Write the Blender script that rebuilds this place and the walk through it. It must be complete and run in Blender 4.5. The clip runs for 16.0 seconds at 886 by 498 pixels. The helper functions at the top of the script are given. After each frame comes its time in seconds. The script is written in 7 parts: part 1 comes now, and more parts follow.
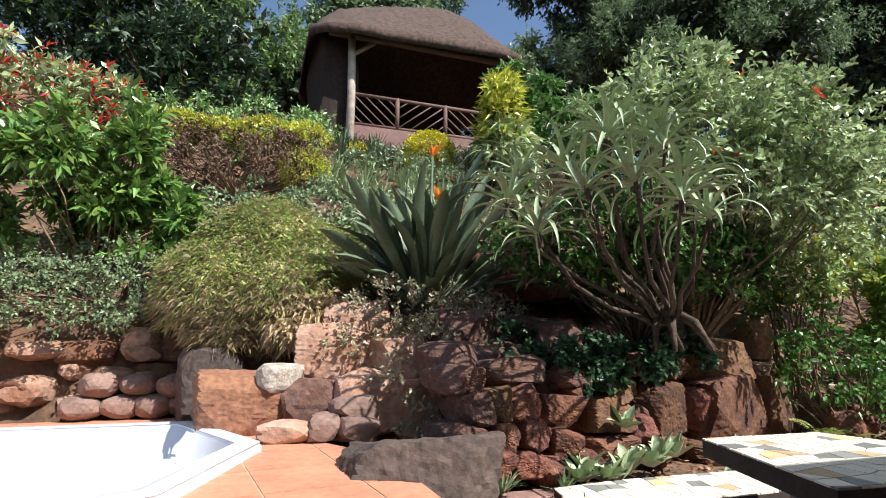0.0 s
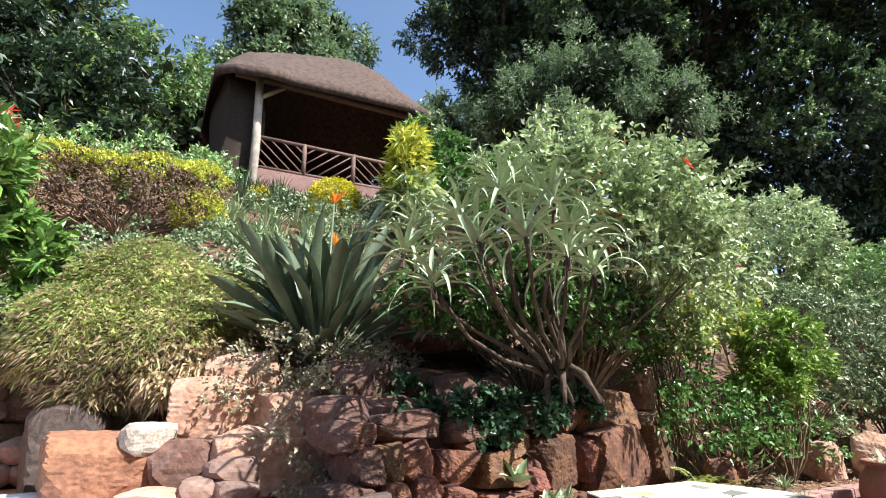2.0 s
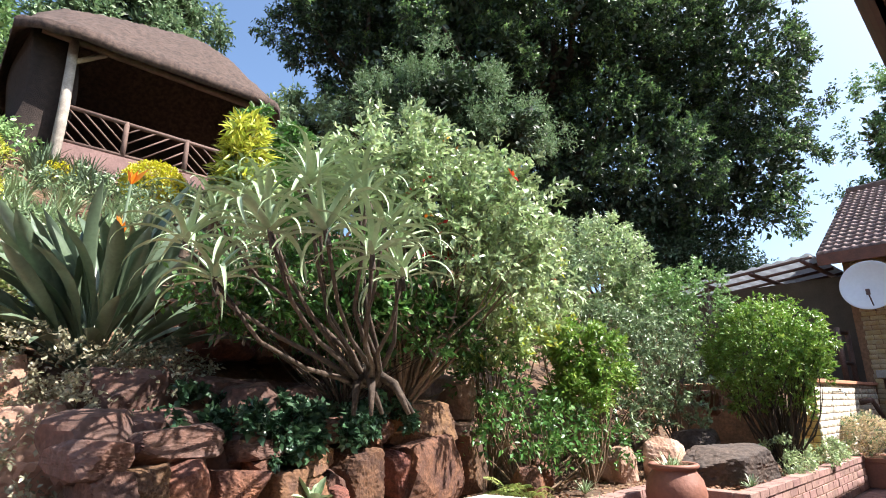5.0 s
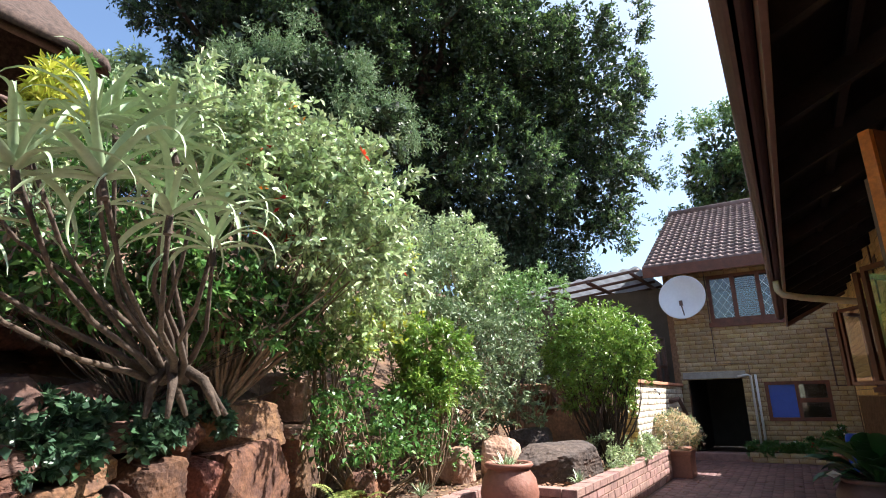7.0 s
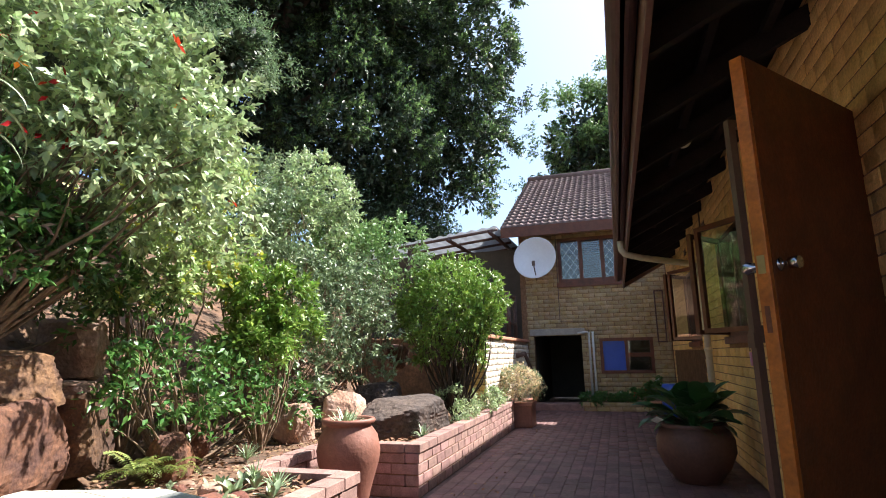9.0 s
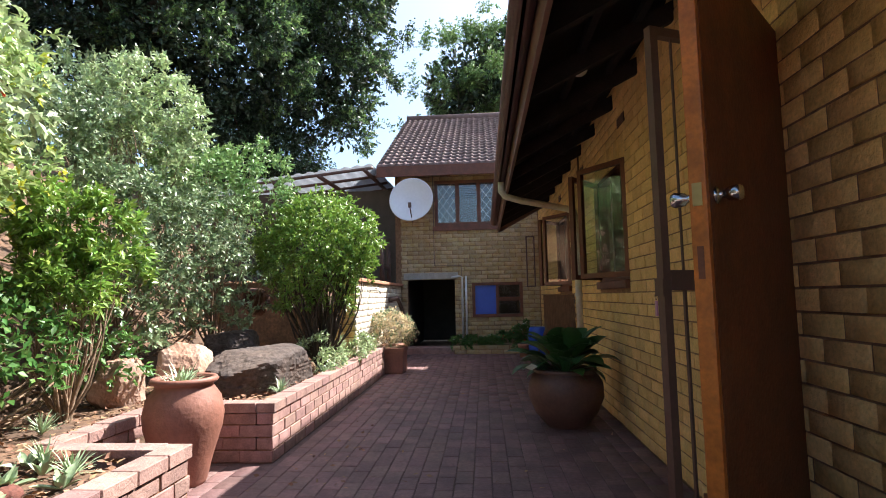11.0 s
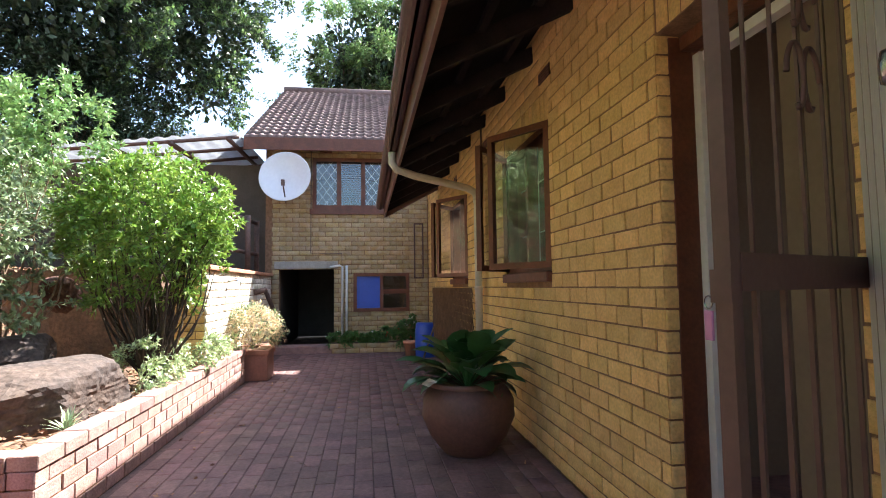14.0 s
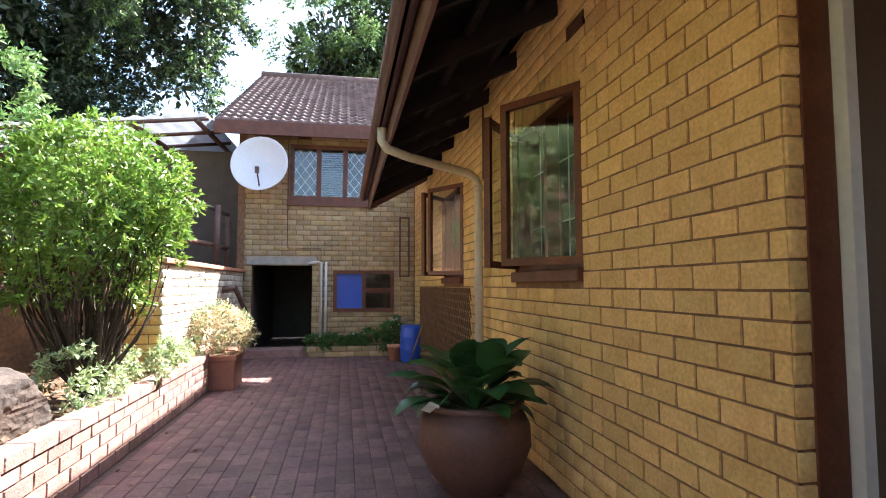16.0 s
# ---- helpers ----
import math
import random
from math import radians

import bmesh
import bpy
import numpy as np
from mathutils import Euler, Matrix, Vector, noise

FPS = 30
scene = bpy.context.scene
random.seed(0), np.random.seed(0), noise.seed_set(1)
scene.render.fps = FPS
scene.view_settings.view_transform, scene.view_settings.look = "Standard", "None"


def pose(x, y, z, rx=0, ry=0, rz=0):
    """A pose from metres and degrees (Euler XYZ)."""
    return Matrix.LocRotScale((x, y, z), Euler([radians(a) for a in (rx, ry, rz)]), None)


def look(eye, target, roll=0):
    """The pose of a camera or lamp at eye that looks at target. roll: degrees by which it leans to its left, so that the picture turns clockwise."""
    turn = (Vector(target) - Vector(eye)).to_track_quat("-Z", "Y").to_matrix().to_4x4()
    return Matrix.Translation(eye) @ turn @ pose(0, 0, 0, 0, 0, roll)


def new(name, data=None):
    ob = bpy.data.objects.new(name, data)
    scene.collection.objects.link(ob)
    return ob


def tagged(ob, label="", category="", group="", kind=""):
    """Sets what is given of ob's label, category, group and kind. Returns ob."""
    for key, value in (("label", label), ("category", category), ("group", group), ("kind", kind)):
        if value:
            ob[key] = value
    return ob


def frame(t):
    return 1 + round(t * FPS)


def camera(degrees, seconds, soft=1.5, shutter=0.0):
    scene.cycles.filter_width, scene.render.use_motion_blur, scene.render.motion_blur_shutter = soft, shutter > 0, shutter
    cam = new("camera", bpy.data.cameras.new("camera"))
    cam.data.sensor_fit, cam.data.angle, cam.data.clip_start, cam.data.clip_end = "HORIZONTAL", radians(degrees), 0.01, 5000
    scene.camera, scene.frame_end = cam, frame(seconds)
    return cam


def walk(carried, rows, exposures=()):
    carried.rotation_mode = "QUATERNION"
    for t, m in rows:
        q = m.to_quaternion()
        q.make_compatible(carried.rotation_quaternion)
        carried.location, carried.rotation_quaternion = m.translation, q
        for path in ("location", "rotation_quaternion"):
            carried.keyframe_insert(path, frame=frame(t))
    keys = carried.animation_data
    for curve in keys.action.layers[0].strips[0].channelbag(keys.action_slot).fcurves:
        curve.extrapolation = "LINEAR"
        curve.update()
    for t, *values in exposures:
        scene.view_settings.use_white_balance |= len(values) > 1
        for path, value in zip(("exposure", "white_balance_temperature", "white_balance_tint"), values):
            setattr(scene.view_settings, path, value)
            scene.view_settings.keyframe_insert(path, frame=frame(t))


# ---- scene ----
cam = camera(77.9, 16.0, soft=1.0)
METRES, EYE, TILT, LEAN, TURN = 3.53, 1.13, 0.0, 0.0, -18.6
ROWS = [
    (0.0, 0.0, 0.0, 0.0, -0.05, 9.5, -0.3),
    (0.5, 0.0034, 0.0008, 0.0009, -2.65, 11.31, -0.19),
    (1.0, 0.0077, 0.0027, 0.0021, -5.1, 12.81, -0.02),
    (1.5, 0.0119, 0.0048, 0.0033, -7.43, 13.9, 0.12),
    (2.0, 0.019, 0.0076, 0.0031, -9.67, 14.67, 0.22),
    (2.5, 0.0267, 0.0121, 0.0033, -12.03, 15.13, 0.31),
    (3.0, 0.0353, 0.018, 0.0034, -14.58, 15.37, 0.39),
    (3.5, 0.0474, 0.026, 0.0038, -17.17, 15.51, 0.51),
    (6.5, 0.1572, 0.0918, 0.0036, -35.27, 15.52, 0.76),
    (7.0, 0.1716, 0.1113, -0.0005, -39.76, 15.52, 0.93),
    (7.5, 0.1887, 0.1267, -0.0047, -43.96, 15.29, 1.02),
    (8.0, 0.2221, 0.1497, -0.0043, -48.07, 14.49, 1.09),
    (8.5, 0.2592, 0.1669, -0.0081, -51.31, 13.28, 1.16),
    (9.0, 0.2858, 0.1769, -0.0135, -54.04, 11.09, 1.14),
    (9.5, 0.3156, 0.1978, -0.0149, -57.27, 8.65, 1.12),
    (10.0, 0.35, 0.2214, -0.0129, -60.52, 6.93, 1.13),
    (12.5, 0.5461, 0.295, -0.0028, -75.4, 4.14, 1.13),
    (13.0, 0.5929, 0.3195, -0.0025, -77.19, 4.05, 1.0),
    (13.5, 0.6409, 0.3363, -0.0043, -78.56, 3.91, 0.85),
    (14.0, 0.7019, 0.3511, -0.001, -79.44, 3.86, 0.74),
    (14.5, 0.7427, 0.3629, 0.0001, -80.16, 3.84, 0.64),
    (15.0, 0.7929, 0.3864, -0.0006, -80.72, 3.86, 0.46),
    (15.5, 0.8453, 0.4098, 0.0004, -81.14, 3.85, 0.25),
    (16.0, 0.8913, 0.4231, -0.0012, -81.56, 3.78, 0.08),
]
walk(cam, [(t, pose(0, 0, EYE, TILT, LEAN, TURN) @ pose(METRES * x, METRES * y, METRES * z, 90 + pitch, roll, yaw)) for t, x, y, z, yaw, pitch, roll in ROWS],
     exposures=[(0.0, 0.75), (1.5, 1.15), (3.5, 1.5), (7.0, 1.5), (10.0, 1.5), (12.5, 2.05), (16.0, 2.6)])

# ---- world, sun, exposure ----
SUN_FROM = Vector((0.40, -0.56, 0.80)).normalized()
world = bpy.data.worlds.new("sky")
scene.world = world
world.use_nodes = True
wn, wl = world.node_tree.nodes, world.node_tree.links
sky = wn.new("ShaderNodeTexSky")
sky.sky_type, sky.sun_disc = "NISHITA", False
sky.dust_density, sky.ozone_density = 0.6, 2.5
sky.sun_elevation = math.asin(SUN_FROM.z)
sky.sun_rotation = math.atan2(SUN_FROM.x, SUN_FROM.y)
# pale haze that thickens towards the sun
way, near_sun, lobe, haze = wn.new("ShaderNodeTexCoord"), wn.new("ShaderNodeVectorMath"), wn.new("ShaderNodeMath"), wn.new("ShaderNodeMix")
near_sun.operation, lobe.operation = "DOT_PRODUCT", "POWER"
near_sun.inputs[1].default_value, lobe.inputs[1].default_value = SUN_FROM, 2.6
lobe.use_clamp = True
haze.data_type, haze.blend_type = "RGBA", "ADD"
haze.inputs["B"].default_value = (4.2, 4.1, 3.9, 1)
wl.new(way.outputs["Generated"], near_sun.inputs[0])
wl.new(near_sun.outputs["Value"], lobe.inputs[0])
wl.new(lobe.outputs[0], haze.inputs["Factor"])
wl.new(sky.outputs[0], haze.inputs["A"])
wl.new(haze.outputs["Result"], wn["Background"].inputs[0])
wn["Background"].inputs[1].default_value = 0.1
sun = new("sun", bpy.data.lights.new("sun", "SUN"))
sun.data.energy, sun.data.angle, sun.data.color = 5.0, radians(0.6), (1.0, 0.955, 0.91)
sun.matrix_world = look(SUN_FROM * 30, (0, 0, 0))
scene.view_settings.exposure = 0.0


# ---- materials ----
def material(name, colour, rough=0.8, spread=0.25, scale=8.0, bump=0.3, bscale=None, metal=0.0,
             island=0.0, obrand=0.0, colour2=None, stain=0.0, translucent=0.0, spec=0.5, hue=0.0):
    """Procedural surface: two scales of noise over a base colour, bump, and variation per island or object."""
    m = bpy.data.materials.new(name)
    m.use_nodes = True
    n, l = m.node_tree.nodes, m.node_tree.links
    b = n["Principled BSDF"]
    b.inputs["Roughness"].default_value, b.inputs["Metallic"].default_value = rough, metal
    b.inputs["Specular IOR Level"].default_value = spec
    co = n.new("ShaderNodeTexCoord")
    n1, n2 = n.new("ShaderNodeTexNoise"), n.new("ShaderNodeTexNoise")
    n1.inputs["Scale"].default_value, n1.inputs["Detail"].default_value = scale, 5
    n2.inputs["Scale"].default_value, n2.inputs["Detail"].default_value = scale * 7, 4
    geo = n.new("ShaderNodeNewGeometry")
    for t in (n1, n2):
        l.new(geo.outputs["Position"], t.inputs["Vector"])
    mix = n.new("ShaderNodeMix")
    mix.data_type = "RGBA"
    c2 = colour2 or tuple(max(0, c * (1 - spread * 1.6)) for c in colour)
    mix.inputs["A"].default_value, mix.inputs["B"].default_value = (*colour, 1), (*c2, 1)
    ramp = n.new("ShaderNodeMapRange")
    ramp.inputs["From Min"].default_value, ramp.inputs["From Max"].default_value = 0.36, 0.64
    l.new(n1.outputs[0], ramp.inputs["Value"])
    l.new(ramp.outputs[0], mix.inputs["Factor"])
    last = mix.outputs["Result"]
    # fine grain, then the spread from piece to piece
    val = n.new("ShaderNodeMapRange")
    val.inputs["From Min"].default_value, val.inputs["From Max"].default_value = 0.3, 0.7
    val.inputs["To Min"].default_value, val.inputs["To Max"].default_value = 1 - spread, 1 + spread
    l.new(n2.outputs[0], val.inputs["Value"])
    v = val.outputs[0]
    h = None
    for src, amount in ((geo.outputs["Random Per Island"], island), (None, obrand)):
        if amount:
            if src is None:
                src = n.new("ShaderNodeObjectInfo").outputs["Random"]
            r = n.new("ShaderNodeMapRange")
            r.inputs["To Min"].default_value, r.inputs["To Max"].default_value = 1 - amount, 1 + amount
            l.new(src, r.inputs["Value"])
            mm = n.new("ShaderNodeMath")
            mm.operation = "MULTIPLY"
            l.new(v, mm.inputs[0])
            l.new(r.outputs[0], mm.inputs[1])
            v, h = mm.outputs[0], src
    hs = n.new("ShaderNodeHueSaturation")
    l.new(last, hs.inputs["Color"])
    l.new(v, hs.inputs["Value"])
    if hue and h is not None:
        frac = n.new("ShaderNodeMath")
        frac.operation = "MULTIPLY"
        frac.inputs[1].default_value = 7.31
        fr = n.new("ShaderNodeMath")
        fr.operation = "FRACT"
        r = n.new("ShaderNodeMapRange")
        r.inputs["To Min"].default_value, r.inputs["To Max"].default_value = 0.5 - hue, 0.5 + hue
        l.new(h, frac.inputs[0])
        l.new(frac.outputs[0], fr.inputs[0])
        l.new(fr.outputs[0], r.inputs["Value"])
        l.new(r.outputs[0], hs.inputs["Hue"])
    last = hs.outputs[0]
    if stain:
        s = n.new("ShaderNodeTexNoise")
        s.inputs["Scale"].default_value, s.inputs["Detail"].default_value = 1.3, 6
        l.new(geo.outputs["Position"], s.inputs["Vector"])
        r = n.new("ShaderNodeMapRange")
        r.inputs["From Min"].default_value, r.inputs["From Max"].default_value = 0.5, 0.72
        r.inputs["To Max"].default_value = stain
        l.new(s.outputs[0], r.inputs["Value"])
        sm = n.new("ShaderNodeMix")
        sm.data_type = "RGBA"
        sm.inputs["B"].default_value = (*[c * 0.35 for c in colour], 1)
        l.new(r.outputs[0], sm.inputs["Factor"])
        l.new(last, sm.inputs["A"])
        last = sm.outputs["Result"]
    l.new(last, b.inputs["Base Color"])
    if bump:
        bt = n.new("ShaderNodeTexNoise")
        bt.inputs["Scale"].default_value, bt.inputs["Detail"].default_value = bscale or scale * 5, 6
        l.new(geo.outputs["Position"], bt.inputs["Vector"])
        bp = n.new("ShaderNodeBump")
        bp.inputs["Strength"].default_value, bp.inputs["Distance"].default_value = bump, 0.01
        l.new(bt.outputs[0], bp.inputs["Height"])
        l.new(bp.outputs[0], b.inputs["Normal"])
    if translucent:
        tr, ms = n.new("ShaderNodeBsdfTranslucent"), n.new("ShaderNodeMixShader")
        ms.inputs[0].default_value = translucent
        l.new(last, tr.inputs[0])
        l.new(b.outputs[0], ms.inputs[1])
        l.new(tr.outputs[0], ms.inputs[2])
        l.new(ms.outputs[0], n["Material Output"].inputs[0])
    return m


def leafy(name, colour, rough=0.38, trans=0.28, spread=0.35, hue=0.025, colour2=None):
    return material(name, colour, rough, 0.12, 3.0, 0, island=spread, hue=hue, translucent=trans, colour2=colour2)


M = {
    "brick": material("yellow face brick", (0.80, 0.53, 0.215), 0.8, 0.14, 9, 0.8, 45, island=0.12, colour2=(0.72, 0.45, 0.165), hue=0.004),
    "brick_piece": material("yellow face brick piece", (0.80, 0.53, 0.215), 0.8, 0.14, 9, 0.8, 45, obrand=0.12, colour2=(0.72, 0.45, 0.165), hue=0.004),
    "mortar": material("brown mortar", (0.30, 0.165, 0.09), 0.95, 0.2, 20, 0.6),
    # sun glare on the terrace wall's front put into a paler brick colour
    "sun_pale_brick": material("buff brick paled for sunlight", (0.76, 0.68, 0.55), 0.8, 0.14, 9, 0.4, 60, island=0.15),
    "pink_brick": material("pink planter brick", (0.37, 0.215, 0.185), 0.85, 0.18, 14, 0.5, 70, island=0.16, hue=0.01),
    "pink_piece": material("pink planter brick piece", (0.37, 0.215, 0.185), 0.85, 0.18, 14, 0.5, 70, obrand=0.16, hue=0.01),
    "paver": material("plum paving brick", (0.205, 0.112, 0.104), 0.7, 0.2, 5, 0.4, 60, island=0.22, stain=0.2, hue=0.012),
    "paver_piece": material("plum paving brick piece", (0.205, 0.112, 0.104), 0.7, 0.2, 5, 0.4, 60, obrand=0.22, stain=0.2, hue=0.012),
    "joint": material("sandy joint", (0.14, 0.088, 0.08), 0.95, 0.2, 20, 0.4),
    "grout": material("pale grout", (0.50, 0.36, 0.24), 0.95, 0.15, 20, 0.3),
    "terracotta": material("terracotta tile", (0.55, 0.25, 0.15), 0.75, 0.14, 4, 0.25, 50, obrand=0.12),
    "pot": material("terracotta pot clay", (0.30, 0.125, 0.085), 0.6, 0.12, 5, 0.3, 40, stain=0.25),
    "pot_dark": material("dark brown pot clay", (0.14, 0.065, 0.045), 0.6, 0.15, 5, 0.3, 40),
    "stone": material("red sandstone", (0.18, 0.08, 0.043), 0.9, 0.35, 9, 1.0, 22, obrand=0.35, colour2=(0.09, 0.04, 0.028), hue=0.02),
    "stone_pale": material("pale weathered sandstone", (0.37, 0.25, 0.19), 0.9, 0.25, 4, 1.0, 20, obrand=0.2, colour2=(0.30, 0.16, 0.10)),
    "stone_orange": material("orange sandstone", (0.25, 0.12, 0.065), 0.9, 0.3, 5, 1.0, 22, colour2=(0.22, 0.10, 0.06)),
    "cobble": material("round brown cobble", (0.24, 0.155, 0.125), 0.8, 0.2, 6, 0.6, 30, obrand=0.2),
    "rock": material("grey brown rock", (0.10, 0.07, 0.055), 0.9, 0.35, 4, 1.0, 26, colour2=(0.06, 0.045, 0.04)),
    "g_mat": material("matted wispy grass", (0.48, 0.52, 0.21), 0.95, 0.3, 22, 1.0, 160, colour2=(0.30, 0.25, 0.12)),
    "stone_dark": material("dark red sandstone", (0.12, 0.058, 0.04), 0.9, 0.3, 5, 1.0, 22, obrand=0.25, colour2=(0.10, 0.06, 0.05)),
    "g_sparse": leafy("sparse grey brown leaf", (0.33, 0.31, 0.2)),
    "lichen": material("white lichen crust", (0.5, 0.44, 0.37), 0.95, 0.3, 12, 0.8, 40),
    "earth": material("red brown earth", (0.17, 0.095, 0.055), 0.98, 0.3, 4, 1.0, 25, colour2=(0.09, 0.055, 0.035)),
    "litter": material("dry leaf litter", (0.33, 0.19, 0.11), 0.95, 0.2, 8, 0, island=0.45, hue=0.02),
    "tub": material("white acrylic", (0.62, 0.66, 0.73), 0.25, 0.02, 3, 0, spec=0.6),
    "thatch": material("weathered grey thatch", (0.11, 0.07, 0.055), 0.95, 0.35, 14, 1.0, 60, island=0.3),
    "thatch_under": material("dark brown thatch", (0.035, 0.021, 0.016), 0.95, 0.3, 12, 1.0, 60),
    "pole": material("weathered pale pole", (0.42, 0.36, 0.30), 0.85, 0.2, 8, 0.5, 60),
    "log": material("dark stained pole", (0.15, 0.09, 0.07), 0.8, 0.2, 8, 0.5, 60),
    "pinkwall": material("faded pink plaster", (0.22, 0.13, 0.115), 0.9, 0.15, 5, 0.4),
    "wood": material("dark red brown timber", (0.17, 0.052, 0.024), 0.5, 0.2, 8, 0.3, 60),
    "orange_wood": material("orange varnished timber", (0.55, 0.17, 0.025), 0.35, 0.2, 9, 0.2, 70),
    "gutter": material("brown painted gutter", (0.19, 0.10, 0.075), 0.45, 0.1, 5, 0.1),
    "gate": material("brown painted steel", (0.12, 0.06, 0.045), 0.45, 0.1, 8, 0.1),
    "soffit": material("near black timber", (0.022, 0.017, 0.016), 0.9, 0.25, 8, 0.4),
    "white": material("white paint", (0.72, 0.70, 0.66), 0.5, 0.05, 5, 0.1),
    "pipe": material("cream plastic pipe", (0.62, 0.55, 0.44), 0.45, 0.08, 5, 0.05),
    "dish": material("white dish enamel", (0.78, 0.78, 0.80), 0.4, 0.03, 3, 0),
    "steel": material("brushed steel", (0.55, 0.55, 0.55), 0.25, 0.05, 9, 0, metal=1.0),
    "tile": material("brown roof tile", (0.27, 0.18, 0.16), 0.8, 0.2, 6, 0.4, 40, island=0.2, stain=0.2, hue=0.01),
    "lintel": material("grey concrete", (0.42, 0.38, 0.33), 0.9, 0.12, 8, 0.4),
    "plastic_blue": material("blue plastic", (0.03, 0.09, 0.5), 0.35, 0.05, 5, 0),
    # shade of enclosed spaces put into the plaster colour
    "dark_room": material("plaster darkened for shade", (0.10, 0.085, 0.07), 0.9, 0.1, 5, 0),
    # cream lowered to brown: the room's dimness is in the colour
    "cream_room": material("cream plaster dimmed for the interior", (0.20, 0.15, 0.105), 0.9, 0.05, 5, 0),
    "sheet": material("translucent roof sheet", (0.50, 0.54, 0.60), 0.5, 0.1, 5, 0, translucent=0.25),
    "bark": material("grey brown bark", (0.09, 0.062, 0.044), 0.9, 0.3, 9, 1.0, 40),
    "twig": material("pale twig", (0.28, 0.19, 0.12), 0.9, 0.25, 9, 0.4, 40),
    "mosaic_white": material("white mosaic stone", (0.80, 0.74, 0.62), 0.45, 0.06, 12, 0.1, obrand=0.1),
    "mosaic_amber": material("amber mosaic stone", (0.66, 0.50, 0.30), 0.45, 0.15, 12, 0.1, obrand=0.25),
    "mosaic_grey": material("grey mosaic stone", (0.24, 0.25, 0.24), 0.45, 0.12, 12, 0.1, obrand=0.25),
    "table_edge": material("dark table edge", (0.05, 0.035, 0.03), 0.8, 0.2, 9, 0.3),
    "g_shrub": leafy("glossy green shrub leaf", (0.1, 0.22, 0.05)),
    "g_bright": leafy("bright green leaf", (0.21, 0.34, 0.06)),
    "g_fresh": leafy("fresh mid green leaf", (0.15, 0.27, 0.06), 0.32, 0.25, 0.4),
    "g_lime": leafy("yellow lime leaf", (0.5, 0.52, 0.07), trans=0.35),
    "g_gold": leafy("golden clipped leaf", (0.58, 0.53, 0.03), spread=0.15),
    "g_grey": leafy("grey green leaf", (0.20, 0.275, 0.14), 0.42, 0.2, 0.45),
    "g_vine": leafy("pale yellow green leaf", (0.38, 0.49, 0.20), 0.35, 0.25, 0.45),
    "g_mid": leafy("mid green leaf", (0.24, 0.38, 0.14), 0.4, 0.2, 0.45),
    "g_silver": leafy("silvery variegated leaf", (0.42, 0.52, 0.27), 0.32, 0.2, 0.5),
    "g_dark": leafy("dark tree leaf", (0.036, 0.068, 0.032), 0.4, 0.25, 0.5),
    "g_shade": leafy("inner leaf darkened for shade", (0.028, 0.05, 0.02), 0.5, 0.2, 0.4),
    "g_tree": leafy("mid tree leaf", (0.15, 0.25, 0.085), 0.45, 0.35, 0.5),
    "g_feather": leafy("feathery tree leaf", (0.17, 0.26, 0.125), 0.5, 0.3, 0.35),
    "g_aloe": material("aloe leaf", (0.36, 0.46, 0.27), 0.4, 0.12, 6, 0.1, island=0.15, hue=0.01),
    "g_strel": material("strelitzia leaf", (0.13, 0.18, 0.11), 0.35, 0.15, 6, 0.1, island=0.3, hue=0.012),
    "g_grass": leafy("wispy green grass", (0.60, 0.70, 0.27), 0.7, 0.65, 0.12),
    "g_dry": leafy("dry straw grass", (0.66, 0.54, 0.34), 0.7, 0.5, 0.15),
    "g_peace": leafy("dark peace lily leaf", (0.056, 0.16, 0.048), 0.3, 0.15, 0.25),
    "g_brown": leafy("dead brown leaf", (0.17, 0.11, 0.075), 0.8, 0.2, 0.4),
    "petal_red": leafy("red petal", (0.60, 0.035, 0.02), 0.5, 0.3, 0.3, 0.01),
    "petal_orange": leafy("orange petal", (0.80, 0.24, 0.02), 0.5, 0.3, 0.2, 0.01),
    "petal_white": leafy("white petal", (0.80, 0.78, 0.70), 0.5, 0.3, 0.1, 0.0),
}
glass = bpy.data.materials.new("window glass")
glass.use_nodes = True
gb = glass.node_tree.nodes["Principled BSDF"]
gb.inputs["Base Color"].default_value = (0.9, 0.95, 0.95, 1)
gb.inputs["Roughness"].default_value, gb.inputs["Transmission Weight"].default_value = 0.02, 1.0
gb.inputs["IOR"].default_value = 1.6
M["glass"] = glass


# ---- mesh helpers ----
def link(name, bm, mat, parent=None, label="", smooth=False, kind=""):
    me = bpy.data.meshes.new(name)
    bm.to_mesh(me)
    bm.free()
    for m in (mat if isinstance(mat, (list, tuple)) else [mat]):
        me.materials.append(M[m])
    if smooth:
        me.polygons.foreach_set("use_smooth", [True] * len(me.polygons))
    ob = new(name, me)
    if parent:
        ob.parent = parent
    return tagged(ob, label, kind=kind)


def raw(name, verts, faces, mat, parent=None, label="", smooth=False, kind=""):
    """A mesh from numpy arrays: verts (n,3), faces (m,k)."""
    verts, faces = np.asarray(verts, dtype=np.float32), np.asarray(faces, dtype=np.int32)
    me = bpy.data.meshes.new(name)
    me.vertices.add(len(verts))
    me.vertices.foreach_set("co", verts.ravel())
    m, k = faces.shape
    me.loops.add(m * k)
    me.loops.foreach_set("vertex_index", faces.ravel())
    me.polygons.add(m)
    me.polygons.foreach_set("loop_start", np.arange(0, m * k, k, dtype=np.int32))
    me.polygons.foreach_set("loop_total", np.full(m, k, dtype=np.int32))
    me.update(calc_edges=True)
    me.materials.append(M[mat])
    if smooth:
        me.polygons.foreach_set("use_smooth", [True] * m)
    ob = new(name, me)
    if parent:
        ob.parent = parent
    return tagged(ob, label, kind=kind)


